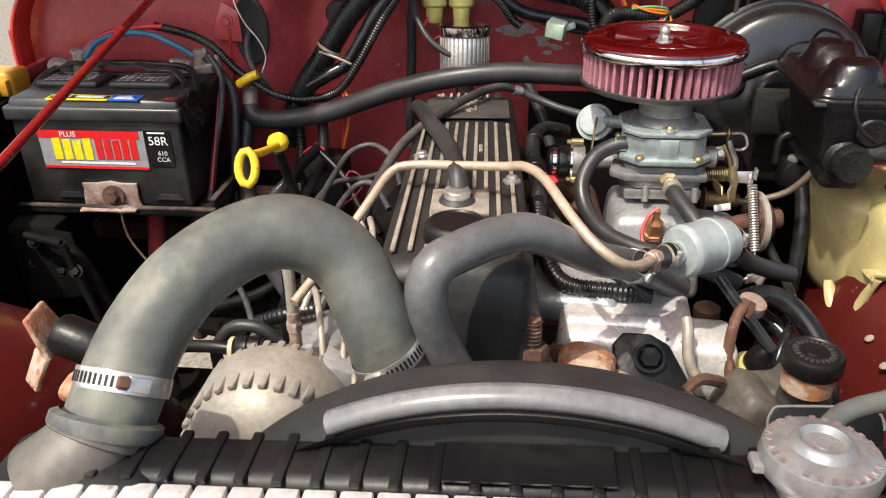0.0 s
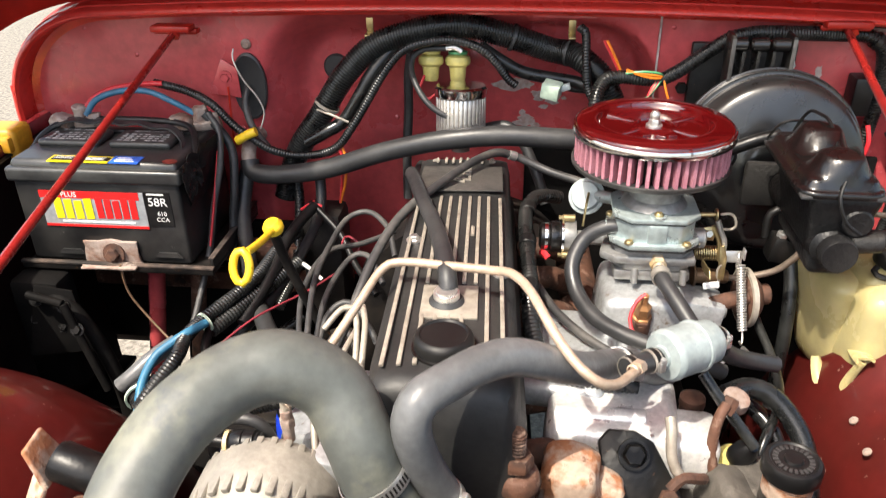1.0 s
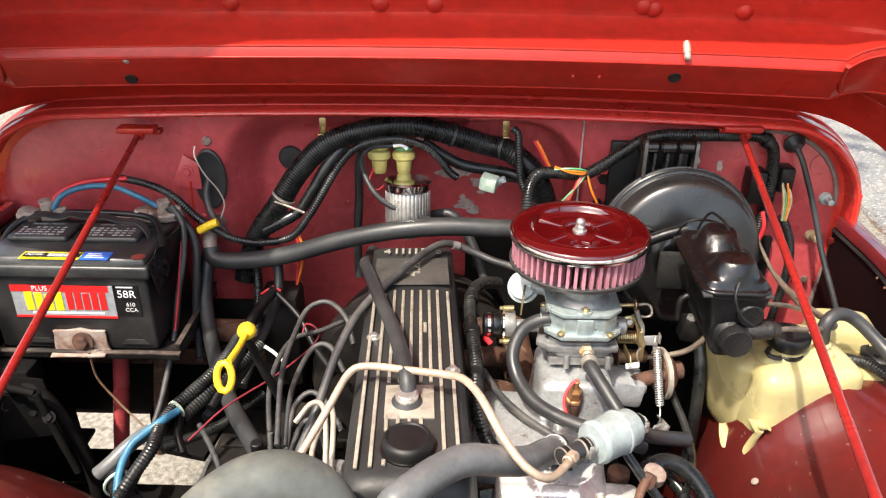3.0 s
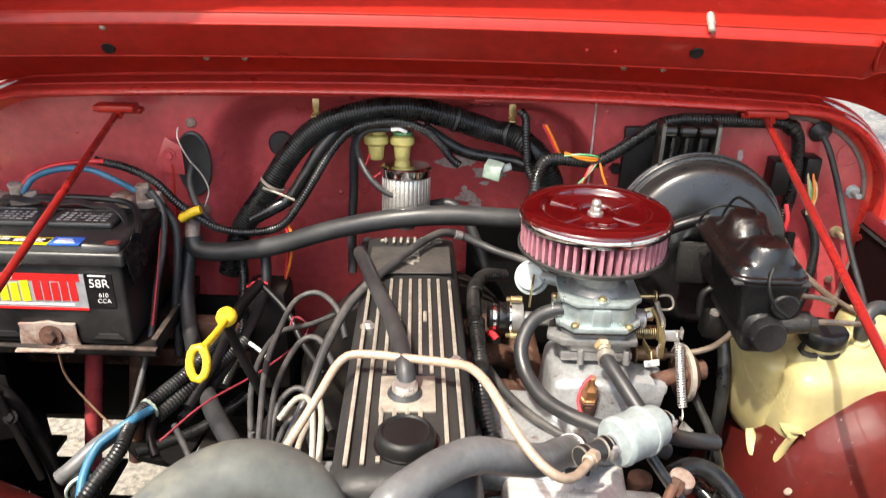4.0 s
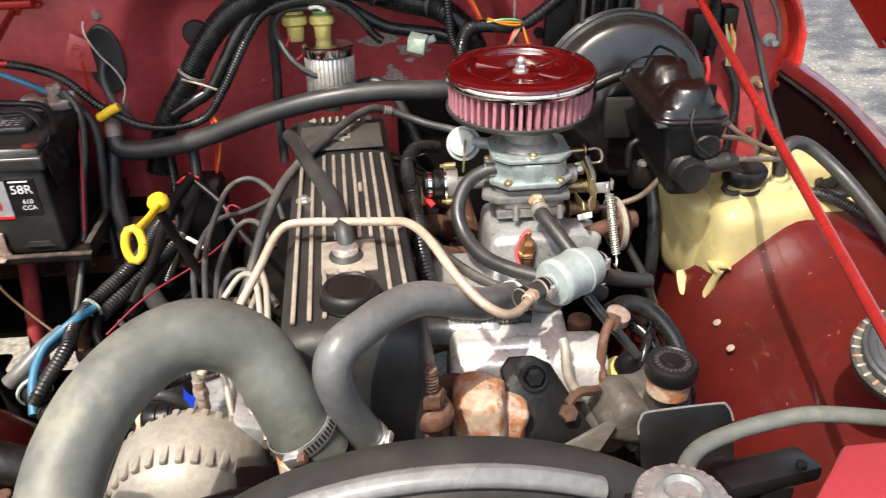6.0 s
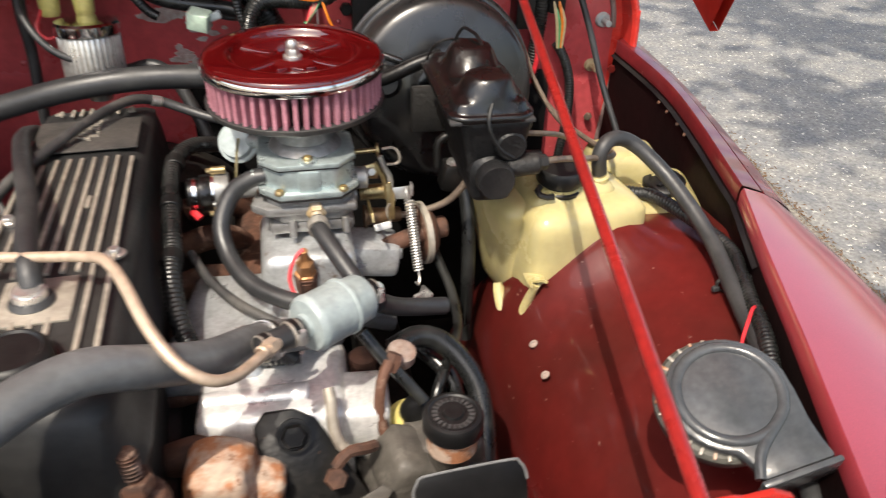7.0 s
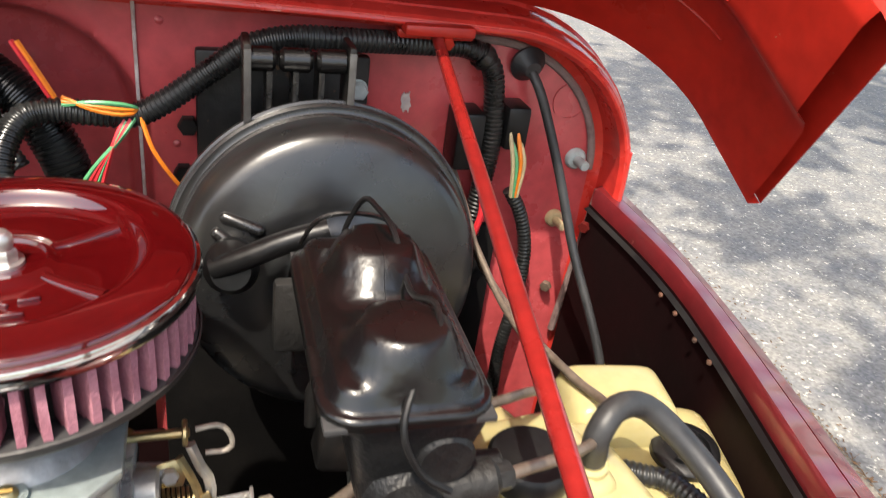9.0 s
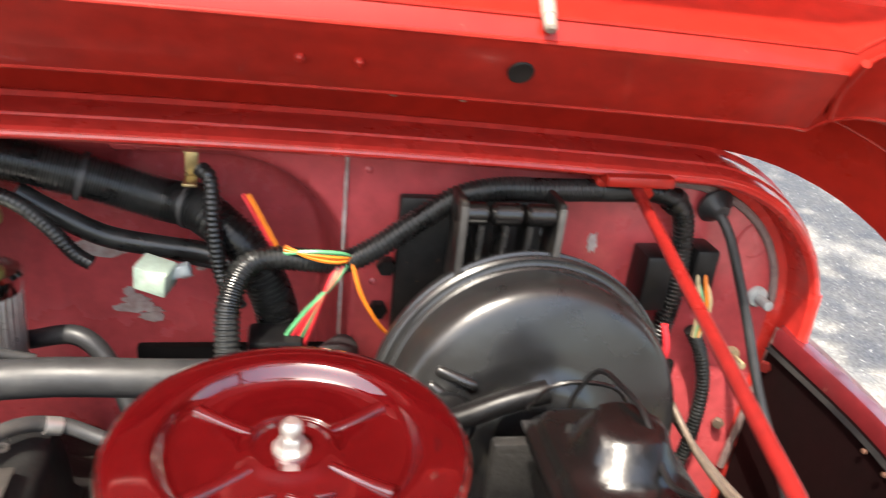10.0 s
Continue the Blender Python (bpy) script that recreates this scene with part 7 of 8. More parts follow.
dh = thing("downward_hose", (-0.27, 0.98, 0.74), "black rubber hose hanging from the heater pipe", "hose")
part("hose", tube([(-0.338, 1.215, 0.862), (-0.342, 1.200, 0.840), (-0.344, 1.170, 0.790), (-0.318, 1.100, 0.736), (-0.248, 0.950, 0.740), (-0.180, 0.83, 0.760), (-0.12, 0.74, 0.76)], 0.0125, 16, 0.008), RUBBER, dh)
bl = thing("main_loom", (-0.06, 1.25, 0.88), "thick black corrugated wiring loom arched over the firewall", "wiring loom")
part("conduit", tube([(-0.285, 1.215, 0.80), (-0.272, 1.222, 0.845), (-0.255, 1.228, 0.885), (-0.218, 1.230, 0.937), (-0.176, 1.240, 1.000), (-0.127, 1.250, 1.044), (-0.061, 1.258, 1.065), (0.004, 1.266, 1.071), (0.070, 1.276, 1.055), (0.137, 1.282, 1.033), (0.168, 1.272, 1.030), (0.190, 1.255, 1.022), (0.216, 1.244, 1.000), (0.237, 1.240, 0.955), (0.245, 1.24, 0.90)], 0.0190, 16, ribs=0.0044), LOOM, bl)
for q, w in (((-0.205, 1.226, 0.955), (0.5, 0.05, 0.85)), ((0.166, 1.273, 1.031), (0.9, -0.4, -0.1)), ((0.08, 1.277, 1.052), (0.95, 0.1, -0.3))):
    part("cable_tie", lathe([(0.0195, -0.0022), (0.0208, -0.0022), (0.0208, 0.0022), (0.0195, 0.0022), (0.0195, -0.0022)], 20, toward(q, w)), PIPE_TAN if q[0] < 0 else RUBBER, bl)
part("tie_tail", tube([(-0.218, 1.212, 0.952), (-0.190, 1.205, 0.945), (-0.168, 1.206, 0.935)], 0.0020, 6), PIPE_TAN, bl, "pale tie tail")
for x, y, z in ((-0.139, 1.268, 1.068), (0.168, 1.268, 1.068)):
    cl = solo("loom_clip", add(span(x - 0.0055, x + 0.0055, y, y + 0.003, z - 0.01, z + 0.013, 0.001), span(x - 0.0055, x + 0.0055, y - 0.02, y + 0.003, z - 0.012, z - 0.009, 0.001)), BRASS, "small yellow-plated metal loom clip", "clip", "loom clips")
wire("conduit_branch", [(-0.239, 1.214, 0.897), (-0.209, 1.212, 0.915), (-0.179, 1.222, 0.932), (-0.150, 1.228, 0.975), (-0.130, 1.236, 1.008), (-0.100, 1.258, 1.040)], 0.0102, LOOM, "black taped wiring branch below the loom", "wiring", "wiring branches")
wire("conduit_branch", [(0.030, 1.268, 1.040), (0.058, 1.272, 1.020), (0.095, 1.274, 1.000), (0.138, 1.275, 0.991), (0.178, 1.275, 0.985), (0.22, 1.262, 0.975)], 0.0098, LOOM, "black taped wiring branch below the loom", "wiring", "wiring branches")
wire("vacuum_tube", [(-0.477, 1.218, 0.988), (-0.426, 1.215, 0.977), (-0.382, 1.200, 0.962), (-0.348, 1.197, 0.927), (-0.318, 1.196, 0.905), (-0.291, 1.198, 0.888), (-0.248, 1.205, 0.878), (-0.193, 1.198, 0.893), (-0.157, 1.198, 0.936), (-0.107, 1.216, 1.016), (-0.072, 1.228, 1.047), (-0.016, 1.244, 1.054), (0.028, 1.246, 1.044), (0.055, 1.248, 1.022), (0.075, 1.25, 0.995), (0.088, 1.25, 0.985)], 0.0068, LOOM, "slim black corrugated tube across the firewall", "conduit", ribs=0.0044)
wire("yellow_tape", [(-0.345, 1.192, 0.905), (-0.325, 1.189, 0.917), (-0.312, 1.190, 0.922)], 0.0072, YELLOW, "bright yellow tape flag round a wire", "tape")
rlm = thing("fender_loom", (0.42, 1.22, 0.93), "black corrugated wiring loom above the brake booster", "wiring loom")
part("conduit", tube([(0.203, 1.160, 0.945), (0.203, 1.180, 0.985), (0.215, 1.200, 1.008), (0.237, 1.208, 1.013), (0.265, 1.210, 1.011), (0.294, 1.213, 1.009), (0.319, 1.214, 1.021), (0.354, 1.215, 1.047), (0.384, 1.215, 1.068), (0.419, 1.215, 1.077), (0.466, 1.220, 1.076), (0.544, 1.238, 1.071), (0.578, 1.240, 1.069), (0.602, 1.240, 1.052), (0.611, 1.240, 1.009), (0.613, 1.240, 0.968), (0.610, 1.240, 0.931), (0.606, 1.24, 0.88)], 0.0102, 14, ribs=0.0044), LOOM, rlm)
part("cable_tie", lathe([(0.0105, -0.004), (0.0125, -0.004), (0.0125, 0.004), (0.0105, 0.004), (0.0105, -0.004)], 18, toward((0.592, 1.240, 1.062), (0.8, 0, -0.6))), LOOM, rlm)
wire("loom_tail", [(0.640, 1.236, 0.930), (0.655, 1.234, 0.905), (0.666, 1.232, 0.870), (0.668, 1.23, 0.835), (0.666, 1.23, 0.790), (0.660, 1.23, 0.73), (0.662, 1.23, 0.66)], 0.0075, LOOM, "black corrugated conduit down the firewall", "conduit", ribs=0.0044)
wire("loom_tail", [(0.178, 1.240, 1.076), (0.186, 1.232, 1.068), (0.189, 1.224, 1.030), (0.195, 1.220, 0.990), (0.21, 1.21, 0.965)], 0.0068, LOOM, "black corrugated conduit down the firewall", "conduit", ribs=0.0044)
for mat, word, k in ((GREEN_WIRE, "green", 0.0), (RED_WIRE, "red", 1.0), (RED_WIRE, "red", 2.0), (GREEN_WIRE, "green", 2.5), (RED_WIRE, "red", 3.4)):
    wire("loose_wire", [(0.296 - 0.002 * k, 1.206, 1.010), (0.284 - 0.001 * k, 1.199, 0.994), (0.262 + 0.003 * k, 1.198, 0.968), (0.243 + 0.006 * k, 1.204, 0.935), (0.236 + 0.007 * k, 1.212, 0.912)], 0.0020, mat, "thin %s insulated wire from the loom" % word, "wire", "loose loom wires", seg=6)
for k in range(2):
    wire("loose_wire", [(0.266 + 0.004 * k, 1.214, 0.925), (0.288, 1.205, 0.912 - 0.004 * k), (0.312, 1.200, 0.898 - 0.006 * k), (0.330, 1.204, 0.884)], 0.0019, ORANGE_WIRE if k else TAN_WIRE, "thin loose wire from the black plug", "wire", "loose loom wires", seg=6)
for i, (mat, word) in enumerate(((GREEN_WIRE, "green"), (ORANGE_WIRE, "orange"), (ORANGE_WIRE, "orange"))):
    wire("loose_wire", [(0.245, 1.203, 1.020 + 0.003 * i), (0.268, 1.198, 1.024 - 0.003 * i), (0.290, 1.200, 1.022 - 0.004 * i), (0.298, 1.208, 1.016)], 0.0019, mat, "thin %s insulated wire from the loom" % word, "wire", "loose loom wires", seg=6)
wire("loose_wire", [(0.300, 1.206, 1.010), (0.308, 1.200, 0.985), (0.324, 1.205, 0.955), (0.338, 1.215, 0.935)], 0.0019, ORANGE_WIRE, "thin orange insulated wire from the loom", "wire", "loose loom wires", seg=6)
for i in range(2):
    wire("loose_wire", [(0.212 + 0.004 * i, 1.222, 1.062), (0.222 + 0.004 * i, 1.218, 1.045), (0.240 + 0.003 * i, 1.215, 1.012)], 0.0022, ORANGE_WIRE if i else RED_WIRE, "bright orange-red wire by the loom", "wire", "loose loom wires", seg=6)
for i, (mat, word) in enumerate(((TAN_WIRE, "tan"), (GREEN_WIRE, "green"), (ORANGE_WIRE, "orange"), (TAN_WIRE, "tan"))):
    wire("connector_wire", [(0.626 + 0.004 * i, 1.232, 1.000 - 0.012 * (i % 2)), (0.632 + 0.004 * i, 1.222, 0.965), (0.640 + 0.002 * i, 1.230, 0.925)], 0.0021, mat, "thin %s wire at the firewall connector" % word, "wire", "connector wires", seg=6)
wire("connector_wire", [(0.600, 1.22, 0.945), (0.604, 1.212, 0.92), (0.598, 1.215, 0.885), (0.59, 1.22, 0.87)], 0.0035, RED_WIRE, "bright red wire behind the rod", "wire", "connector wires", seg=8)
cn = thing("firewall_connector", (0.60, 1.25, 0.95), "black plastic wiring connector on the firewall", "connector")
part("housing", add(span(0.572, 0.600, 1.225, 1.262, 0.955, 1.012, 0.004), span(0.622, 0.646, 1.228, 1.262, 0.975, 1.018, 0.004)), PLASTIC, cn)
part("plug", span(0.216, 0.262, 1.19, 1.225, 0.90, 0.945, 0.005), PLASTIC, cn)
wb = thing("relay_plug", (0.14, 1.235, 0.965), "pale green plastic relay plug", "connector")
part("body", box(0.028, 0.022, 0.024, pose(0.140, 1.232, 0.974, 12, 10, -18), 0.002), FOAM, wb)
part("terminal", box(0.018, 0.010, 0.010, pose(0.162, 1.232, 0.984, 0, -20, 0), 0.002), WHITE, wb)
gm = thing("cable_grommet", (0.645, 1.26, 1.035), "black rubber grommet with a cable down the firewall", "grommet")
part("grommet", lathe([(0, 0), (0.017, 0), (0.018, 0.004), (0.012, 0.009), (0.008, 0.016), (0, 0.017)], 28, toward((0.645, 1.261, 1.053), (0.1, -1, -0.25))), RUBBER, gm)
part("cable", tube([(0.645, 1.252, 1.050), (0.652, 1.238, 1.035), (0.662, 1.230, 1.010), (0.681, 1.212, 0.952), (0.697, 1.184, 0.887), (0.722, 1.130, 0.794), (0.73, 1.10, 0.72)], 0.0048, 10), RUBBER, gm)
for x, z, r, mat in ((0.719, 0.954, 0.0115, WHITE), (0.709, 0.884, 0.010, TAN_WIRE)):
    f = thing("body_plug", (x, 1.26, z), "pale round plastic plug in the firewall", "plug", "body plugs")
    part("disc", lathe([(0, 0), (r, 0), (r, 0.003), (r * 0.8, 0.006), (0, 0.007)], 26, toward((x, 1.262, z), (0, -1, 0))), mat, f)
    part("stem", rod((x, 1.256, z), (x + 0.001, 1.238, z), r * 0.45, 14), mat, f)
part_b = thing("corner_bolts", (0.735, 1.24, 0.83), "rusty bolts in the corner of the inner wall", "bolt")
for y, x, z in ((1.096, 0.7455, 0.889), (1.067, 0.7435, 0.888), (1.029, 0.7400, 0.887), (1.000, 0.7360, 0.886)):
    part("rivet", lathe([(0, 0), (0.0026, 0), (0.0024, 0.0010), (0.0012, 0.0018), (0, 0.002)], 10, toward((x, y, z), (-1, -0.1, 0.3))), RUST, part_b, "corroded rivet")
for x, y, z in ((0.735, 1.236, 0.886), (0.716, 1.256, 0.80)):
    part("bolt", hexa(0.0065, 0.006, toward((x, y, z), (-0.7, -0.7, 0))), RED_ARCH if z > 0.88 else BRAKE_TUBE, part_b)

# grommets and cable on the passenger side
ov = thing("oval_grommet", (-0.337, 1.26, 0.92), "black oval rubber grommet plate with a bare wire", "grommet")
m = toward((-0.337, 1.263, 0.973), (0, -1, 0)) @ Matrix.Diagonal((0.52, 1, 1, 1))
part("plate", lathe([(0, 0), (0.052, 0), (0.054, 0.003), (0.054, 0.008), (0.050, 0.010), (0.044, 0.008), (0, 0.008)], 40, toward((-0.337, 1.263, 0.973), (0, -1, 0)) @ Matrix.Diagonal((0.52, 1, 1, 1))), RUBBER, ov)
part("wire", tube([(-0.352, 1.245, 1.036), (-0.352, 1.238, 1.020), (-0.338, 1.234, 0.990), (-0.318, 1.230, 0.965), (-0.308, 1.226, 0.940), (-0.316, 1.222, 0.915)], 0.0014, 6), STEEL, ov, "thin bare steel wire")
part("cable", tube([(-0.338, 1.252, 0.975), (-0.340, 1.235, 0.955), (-0.333, 1.222, 0.930), (-0.318, 1.212, 0.908), (-0.300, 1.205, 0.890)], 0.0055, 10), WIRE_GREY, ov)
part("wire_screw", lathe([(0, 0), (0.008, 0), (0.008, 0.004), (0.005, 0.007), (0, 0.007)], 18, toward((-0.336, 1.262, 1.040), (0, -1, 0))), CORRODED, ov)
solo("round_grommet", lathe([(0, 0), (0.022, 0), (0.023, 0.003), (0.020, 0.007), (0, 0.008)], 28, toward((-0.212, firewall_y(-0.212, 0.985) + 0.002, 0.985), (0, -1, 0))), RUBBER, "black rubber blanking grommet in the firewall", "grommet")

# battery cables
wire("battery_cable", [(-0.588, 1.188, 0.945), (-0.575, 1.196, 0.965), (-0.545, 1.205, 0.980), (-0.495, 1.212, 0.987), (-0.462, 1.214, 0.988)], 0.0042, RED_WIRE, "red battery cable behind the battery", "cable", "battery cables")
wire("battery_cable", [(-0.580, 1.180, 0.945), (-0.562, 1.188, 0.968), (-0.524, 1.196, 0.980), (-0.480, 1.197, 0.980), (-0.440, 1.192, 0.966), (-0.410, 1.194, 0.948)], 0.0048, BLUE_WIRE, "blue battery cable behind the battery", "cable", "battery cables")
wire("battery_cable", [(-0.385, 1.190, 0.950), (-0.366, 1.176, 0.925), (-0.362, 1.150, 0.880), (-0.370, 1.12, 0.82), (-0.375, 1.09, 0.76), (-0.385, 1.02, 0.68), (-0.40, 0.97, 0.63)], 0.0050, WIRE_GREY, "dark grey battery cable hanging past the battery", "cable", "battery cables")
wire("battery_cable", [(-0.392, 1.192, 0.948), (-0.355, 1.185, 0.900), (-0.350, 1.165, 0.840), (-0.355, 1.15, 0.78), (-0.35, 1.12, 0.70)], 0.0068, RUBBER, "thick black battery cable hanging past the battery", "cable", "battery cables")
wire("battery_cable", [(-0.366, 1.160, 0.90), (-0.368, 1.12, 0.83), (-0.372, 1.09, 0.77)], 0.0020, RED_WIRE, "thin red lead beside the battery", "cable", "battery cables")
strap = glide([(-0.640, 1.150, 0.908), (-0.630, 1.165, 0.930), (-0.600, 1.168, 0.938), (-0.520, 1.162, 0.940), (-0.440, 1.150, 0.938), (-0.412, 1.138, 0.930), (-0.402, 1.120, 0.918)], 0.006)
solo("carry_strap", surface(lambda i, k: strap[i] + Vector((0, 0.014 * k, 0.002 * math.sin(i * 0.7) + 0.001 * k)), list(range(len(strap))), [-0.5, -0.4, 0.0, 0.4, 0.5], 0.003), RUBBER, "limp flat black rubber carrying strap over the battery", "strap")

# bracket between the battery and the firewall
bk = thing("battery_bracket", (-0.358, 1.20, 0.75), "slim red painted upright bracket beside the battery", "bracket")
part("upright", rod((-0.357, 1.215, 0.985), (-0.362, 1.205, 0.745), 0.0022, 8), RED, bk)
part("gusset", plate([(-0.030, -0.022), (0.022, -0.028), (0.020, 0.020), (-0.004, 0.034)], 0.003, toward((-0.372, 1.250, 0.985), (0, -1, 0)), 0.001), RED_BAY, bk, "red folded plate")
part("bolt", add(hexa(0.0075, 0.006, toward((-0.372, 1.247, 0.990), (0, -1, 0))), lathe([(0, 0), (0.011, 0), (0.011, 0.002), (0, 0.002)], 18, toward((-0.372, 1.247, 0.990), (0, -1, 0)))), RED_BAY, bk)

# dipstick
dp = thing("dipstick", (-0.155, 0.70, 0.93), "bright yellow oil dipstick handle with a ring", "dipstick")
bm = lathe([(0, -0.006), (0.009, -0.006), (0.0115, -0.002), (0.0115, 0.004), (0.008, 0.009), (0.003, 0.010), (0, 0.010)], 24, toward((-0.165, 0.815, 0.950), (-0.2, -0.2, 1)))
add(bm, tube([(-0.165, 0.814, 0.950), (-0.161, 0.768, 0.960), (-0.157, 0.712, 0.976)], 0.0040, 12))
ring = [Vector((-0.157, 0.695, 0.970)) + Vector((1, 0, 0)) * 0.0082 * math.cos(a) + Vector((0, 0.35, 0.93)) * 0.0160 * math.sin(a) for a in steps(0, 2 * math.pi, 12)]
add(bm, tube(ring, 0.0041, 10, 0.006))
part("handle", bm, YELLOW, dp)
part("tube", tube([(-0.171, 0.83, 0.935), (-0.165, 0.85, 0.88), (-0.14, 0.86, 0.80), (-0.10, 0.86, 0.70)], 0.006, 10), BLACK_STEEL, dp)
wire("cable_tie_tail", [(-0.215, 1.05, 0.770), (-0.200, 1.045, 0.762), (-0.185, 1.04, 0.750)], 0.0028, LABEL_WHITE, "white cable tie tail", "cable tie", seg=6)

# breather filter with yellow vacuum caps
bf = thing("breather_filter", (0.005, 1.25, 0.89), "small ribbed chrome crankcase breather filter", "breather")
M = pose(0.006, 1.207, 0.914, -6, 0, 0)
part("element", add(lathe([(0, 0), (0.034, 0), (0.036, 0.003), (0.036, 0.064), (0.033, 0.068)], 40, M), lathe([(0, -0.02), (0.014, -0.02), (0.014, 0), (0, 0)], 20, M)), ALT, bf, "grey gauze element")
for i in range(34):
    part("pleat", box(0.0034, 0.0052, 0.062, M @ pose(0, 0, 0, 0, 0, 360 * i / 34) @ pose(0.0360, 0, 0.002), 0.0012), STEEL, bf)
part("cap", lathe([(0.036, 0.066), (0.0395, 0.066), (0.0400, 0.070), (0.0400, 0.078), (0.037, 0.081), (0, 0.083)], 44, M), CHROME, bf, "chrome cap")
part("base", lathe([(0, -0.004), (0.039, -0.004), (0.040, 0), (0.038, 0.004), (0, 0.004)], 40, M), CHROME, bf)
for i, x in enumerate((-0.046, -0.004)):
    vs = thing("vacuum_switch", (x, 1.27, 0.985), "pale yellow plastic vacuum switch", "switch", "vacuum switches")
    bm = lathe([(0, 0), (0.010, 0), (0.012, 0.004), (0.0135, 0.022), (0.019, 0.026), (0.020, 0.031), (0.019, 0.037), (0.012, 0.041), (0, 0.042)], 24, toward((x, 1.268, 0.985), (0, 0.15, 1)))
    part("body", bm, PALE_YELLOW, vs)
    part("cap", lathe([(0, 0), (0.015, 0), (0.015, 0.004), (0.008, 0.007), (0, 0.007)], 20, toward((x, 1.274, 1.026), (0, 0.15, 1))), GREEN_WIRE if i else PALE_YELLOW, vs)
wire("switch_wire", [(-0.055, 1.262, 0.995), (-0.062, 1.25, 0.975), (-0.050, 1.245, 0.962), (-0.035, 1.25, 0.970)], 0.0024, RED_WIRE, "short red wire at the vacuum switches", "wire", seg=6)
wire("switch_hose", [(-0.02, 1.252, 1.040), (-0.055, 1.248, 1.038), (-0.072, 1.240, 1.022), (-0.060, 1.205, 0.995), (-0.030, 1.185, 0.965), (0.020, 1.182, 0.945), (0.055, 1.19, 0.93)], 0.0045, RUBBER, "thin black hose in front of the breather", "hose")
wire("switch_hose", [(-0.075, 1.262, 1.030), (-0.082, 1.270, 0.99), (-0.085, 1.28, 0.93), (-0.09, 1.28, 0.86), (-0.09, 1.27, 0.78)], 0.0075, RUBBER, "black hose down the firewall", "hose")
wire("wire_joint", [(-0.02, 1.252, 1.040), (-0.006, 1.250, 1.042), (0.004, 1.250, 1.036)], 0.0045, STEEL, "bright crimped wire joint", "joint")
wire("breather_hose", [(0.035, 1.245, 0.915), (0.075, 1.235, 0.925), (0.100, 1.225, 0.905), (0.125, 1.20, 0.86), (0.14, 1.18, 0.82)], 0.0085, RUBBER, "curved black breather hose", "hose")
wire("firewall_pipe", [(0.12, 1.29, 0.985), (0.17, 1.285, 0.972), (0.205, 1.28, 0.970)], 0.0050, RUBBER, "black hose along the firewall", "hose")

# hoses over the valve cover
wire("breather_hose", [(-0.055, 1.21, 0.865), (-0.0578, 1.1627, 0.87), (-0.0528, 1.0855, 0.905), (-0.035, 0.994, 0.936), (-0.0104, 0.9013, 0.948), (0.0132, 0.8175, 0.959), (0.0283, 0.7515, 0.968), (0.034, 0.725, 0.966), (0.038, 0.708, 0.962), (0.0395, 0.700, 0.952)], 0.0092, RUBBER, "black rubber breather hose along the valve cover", "hose")
wire("vacuum_hose", [(-0.11, 0.72, 0.8), (-0.08, 0.78, 0.86), (-0.0612, 0.852, 0.901), (-0.0352, 0.919, 0.926), (0.0177, 1.0103, 0.94), (0.0588, 1.0888, 0.936), (0.0873, 1.1139, 0.925), (0.116, 1.1136, 0.913), (0.1456, 1.1042, 0.904), (0.19, 1.09, 0.895), (0.22, 1.05, 0.89)], 0.0058, WIRE_GREY, "dark grey vacuum hose over the valve cover", "hose")
wire("hose_joint", [(0.0831, 1.11, 0.927), (0.0925, 1.1138, 0.923)], 0.0068, STEEL, "bright metal sleeve on the vacuum hose", "sleeve")
cl = thing("cover_loom", (0.11, 0.9, 0.84), "shiny black wound conduit beside the valve cover", "conduit")
part("conduit", tube([(0.155, 1.075, 0.880), (0.128, 1.050, 0.892), (0.112, 1.010, 0.895), (0.110, 0.960, 0.890), (0.114, 0.900, 0.884), (0.117, 0.854, 0.876), (0.117, 0.820, 0.868), (0.122, 0.785, 0.852), (0.132, 0.755, 0.838), (0.150, 0.738, 0.832), (0.19, 0.73, 0.832), (0.23, 0.73, 0.83)], 0.0095, 12, ribs=0.0050), LOOM, cl)
for x, y, z in ((0.113, 0.92, 0.888), (0.117, 0.84, 0.873), (0.112, 1.0, 0.895)):
    part("tape", lathe([(0.0098, -0.008), (0.0108, -0.007), (0.0108, 0.007), (0.0098, 0.008)], 14, toward((x, y, z), (0.05, 1, 0.1))), PLASTIC, cl)
wire("red_tag", [(0.131, 0.935, 0.868), (0.135, 0.928, 0.870), (0.139, 0.925, 0.866)], 0.0042, RED_WIRE, "tiny red wire end", "wire", seg=8)

# carburettor hoses
wire("carburettor_hose", [(0.218, 0.889, 0.931), (0.200, 0.889, 0.929), (0.178, 0.888, 0.914), (0.165, 0.870, 0.890), (0.170, 0.845, 0.869), (0.188, 0.812, 0.858), (0.216, 0.785, 0.855), (0.252, 0.765, 0.853), (0.290, 0.755, 0.845), (0.32, 0.76, 0.83)], 0.0090, RUBBER, "black rubber hose looping from the carburettor", "hose", "carburettor hoses")
wire("carburettor_hose", [(0.260, 0.848, 0.897), (0.261, 0.832, 0.896), (0.275, 0.802, 0.884), (0.291, 0.774, 0.868), (0.299, 0.748, 0.866), (0.302, 0.728, 0.876)], 0.0090, RUBBER, "black rubber hose from the brass fitting", "hose", "carburettor hoses")
solo("hose_clip", lathe([(0.0092, -0.005), (0.0110, -0.005), (0.0110, 0.005), (0.0092, 0.005), (0.0092, -0.005)], 20, toward((0.260, 0.838, 0.897), (0.05, -1, -0.05))), ALT, "steel clip on the fuel hose", "clip")
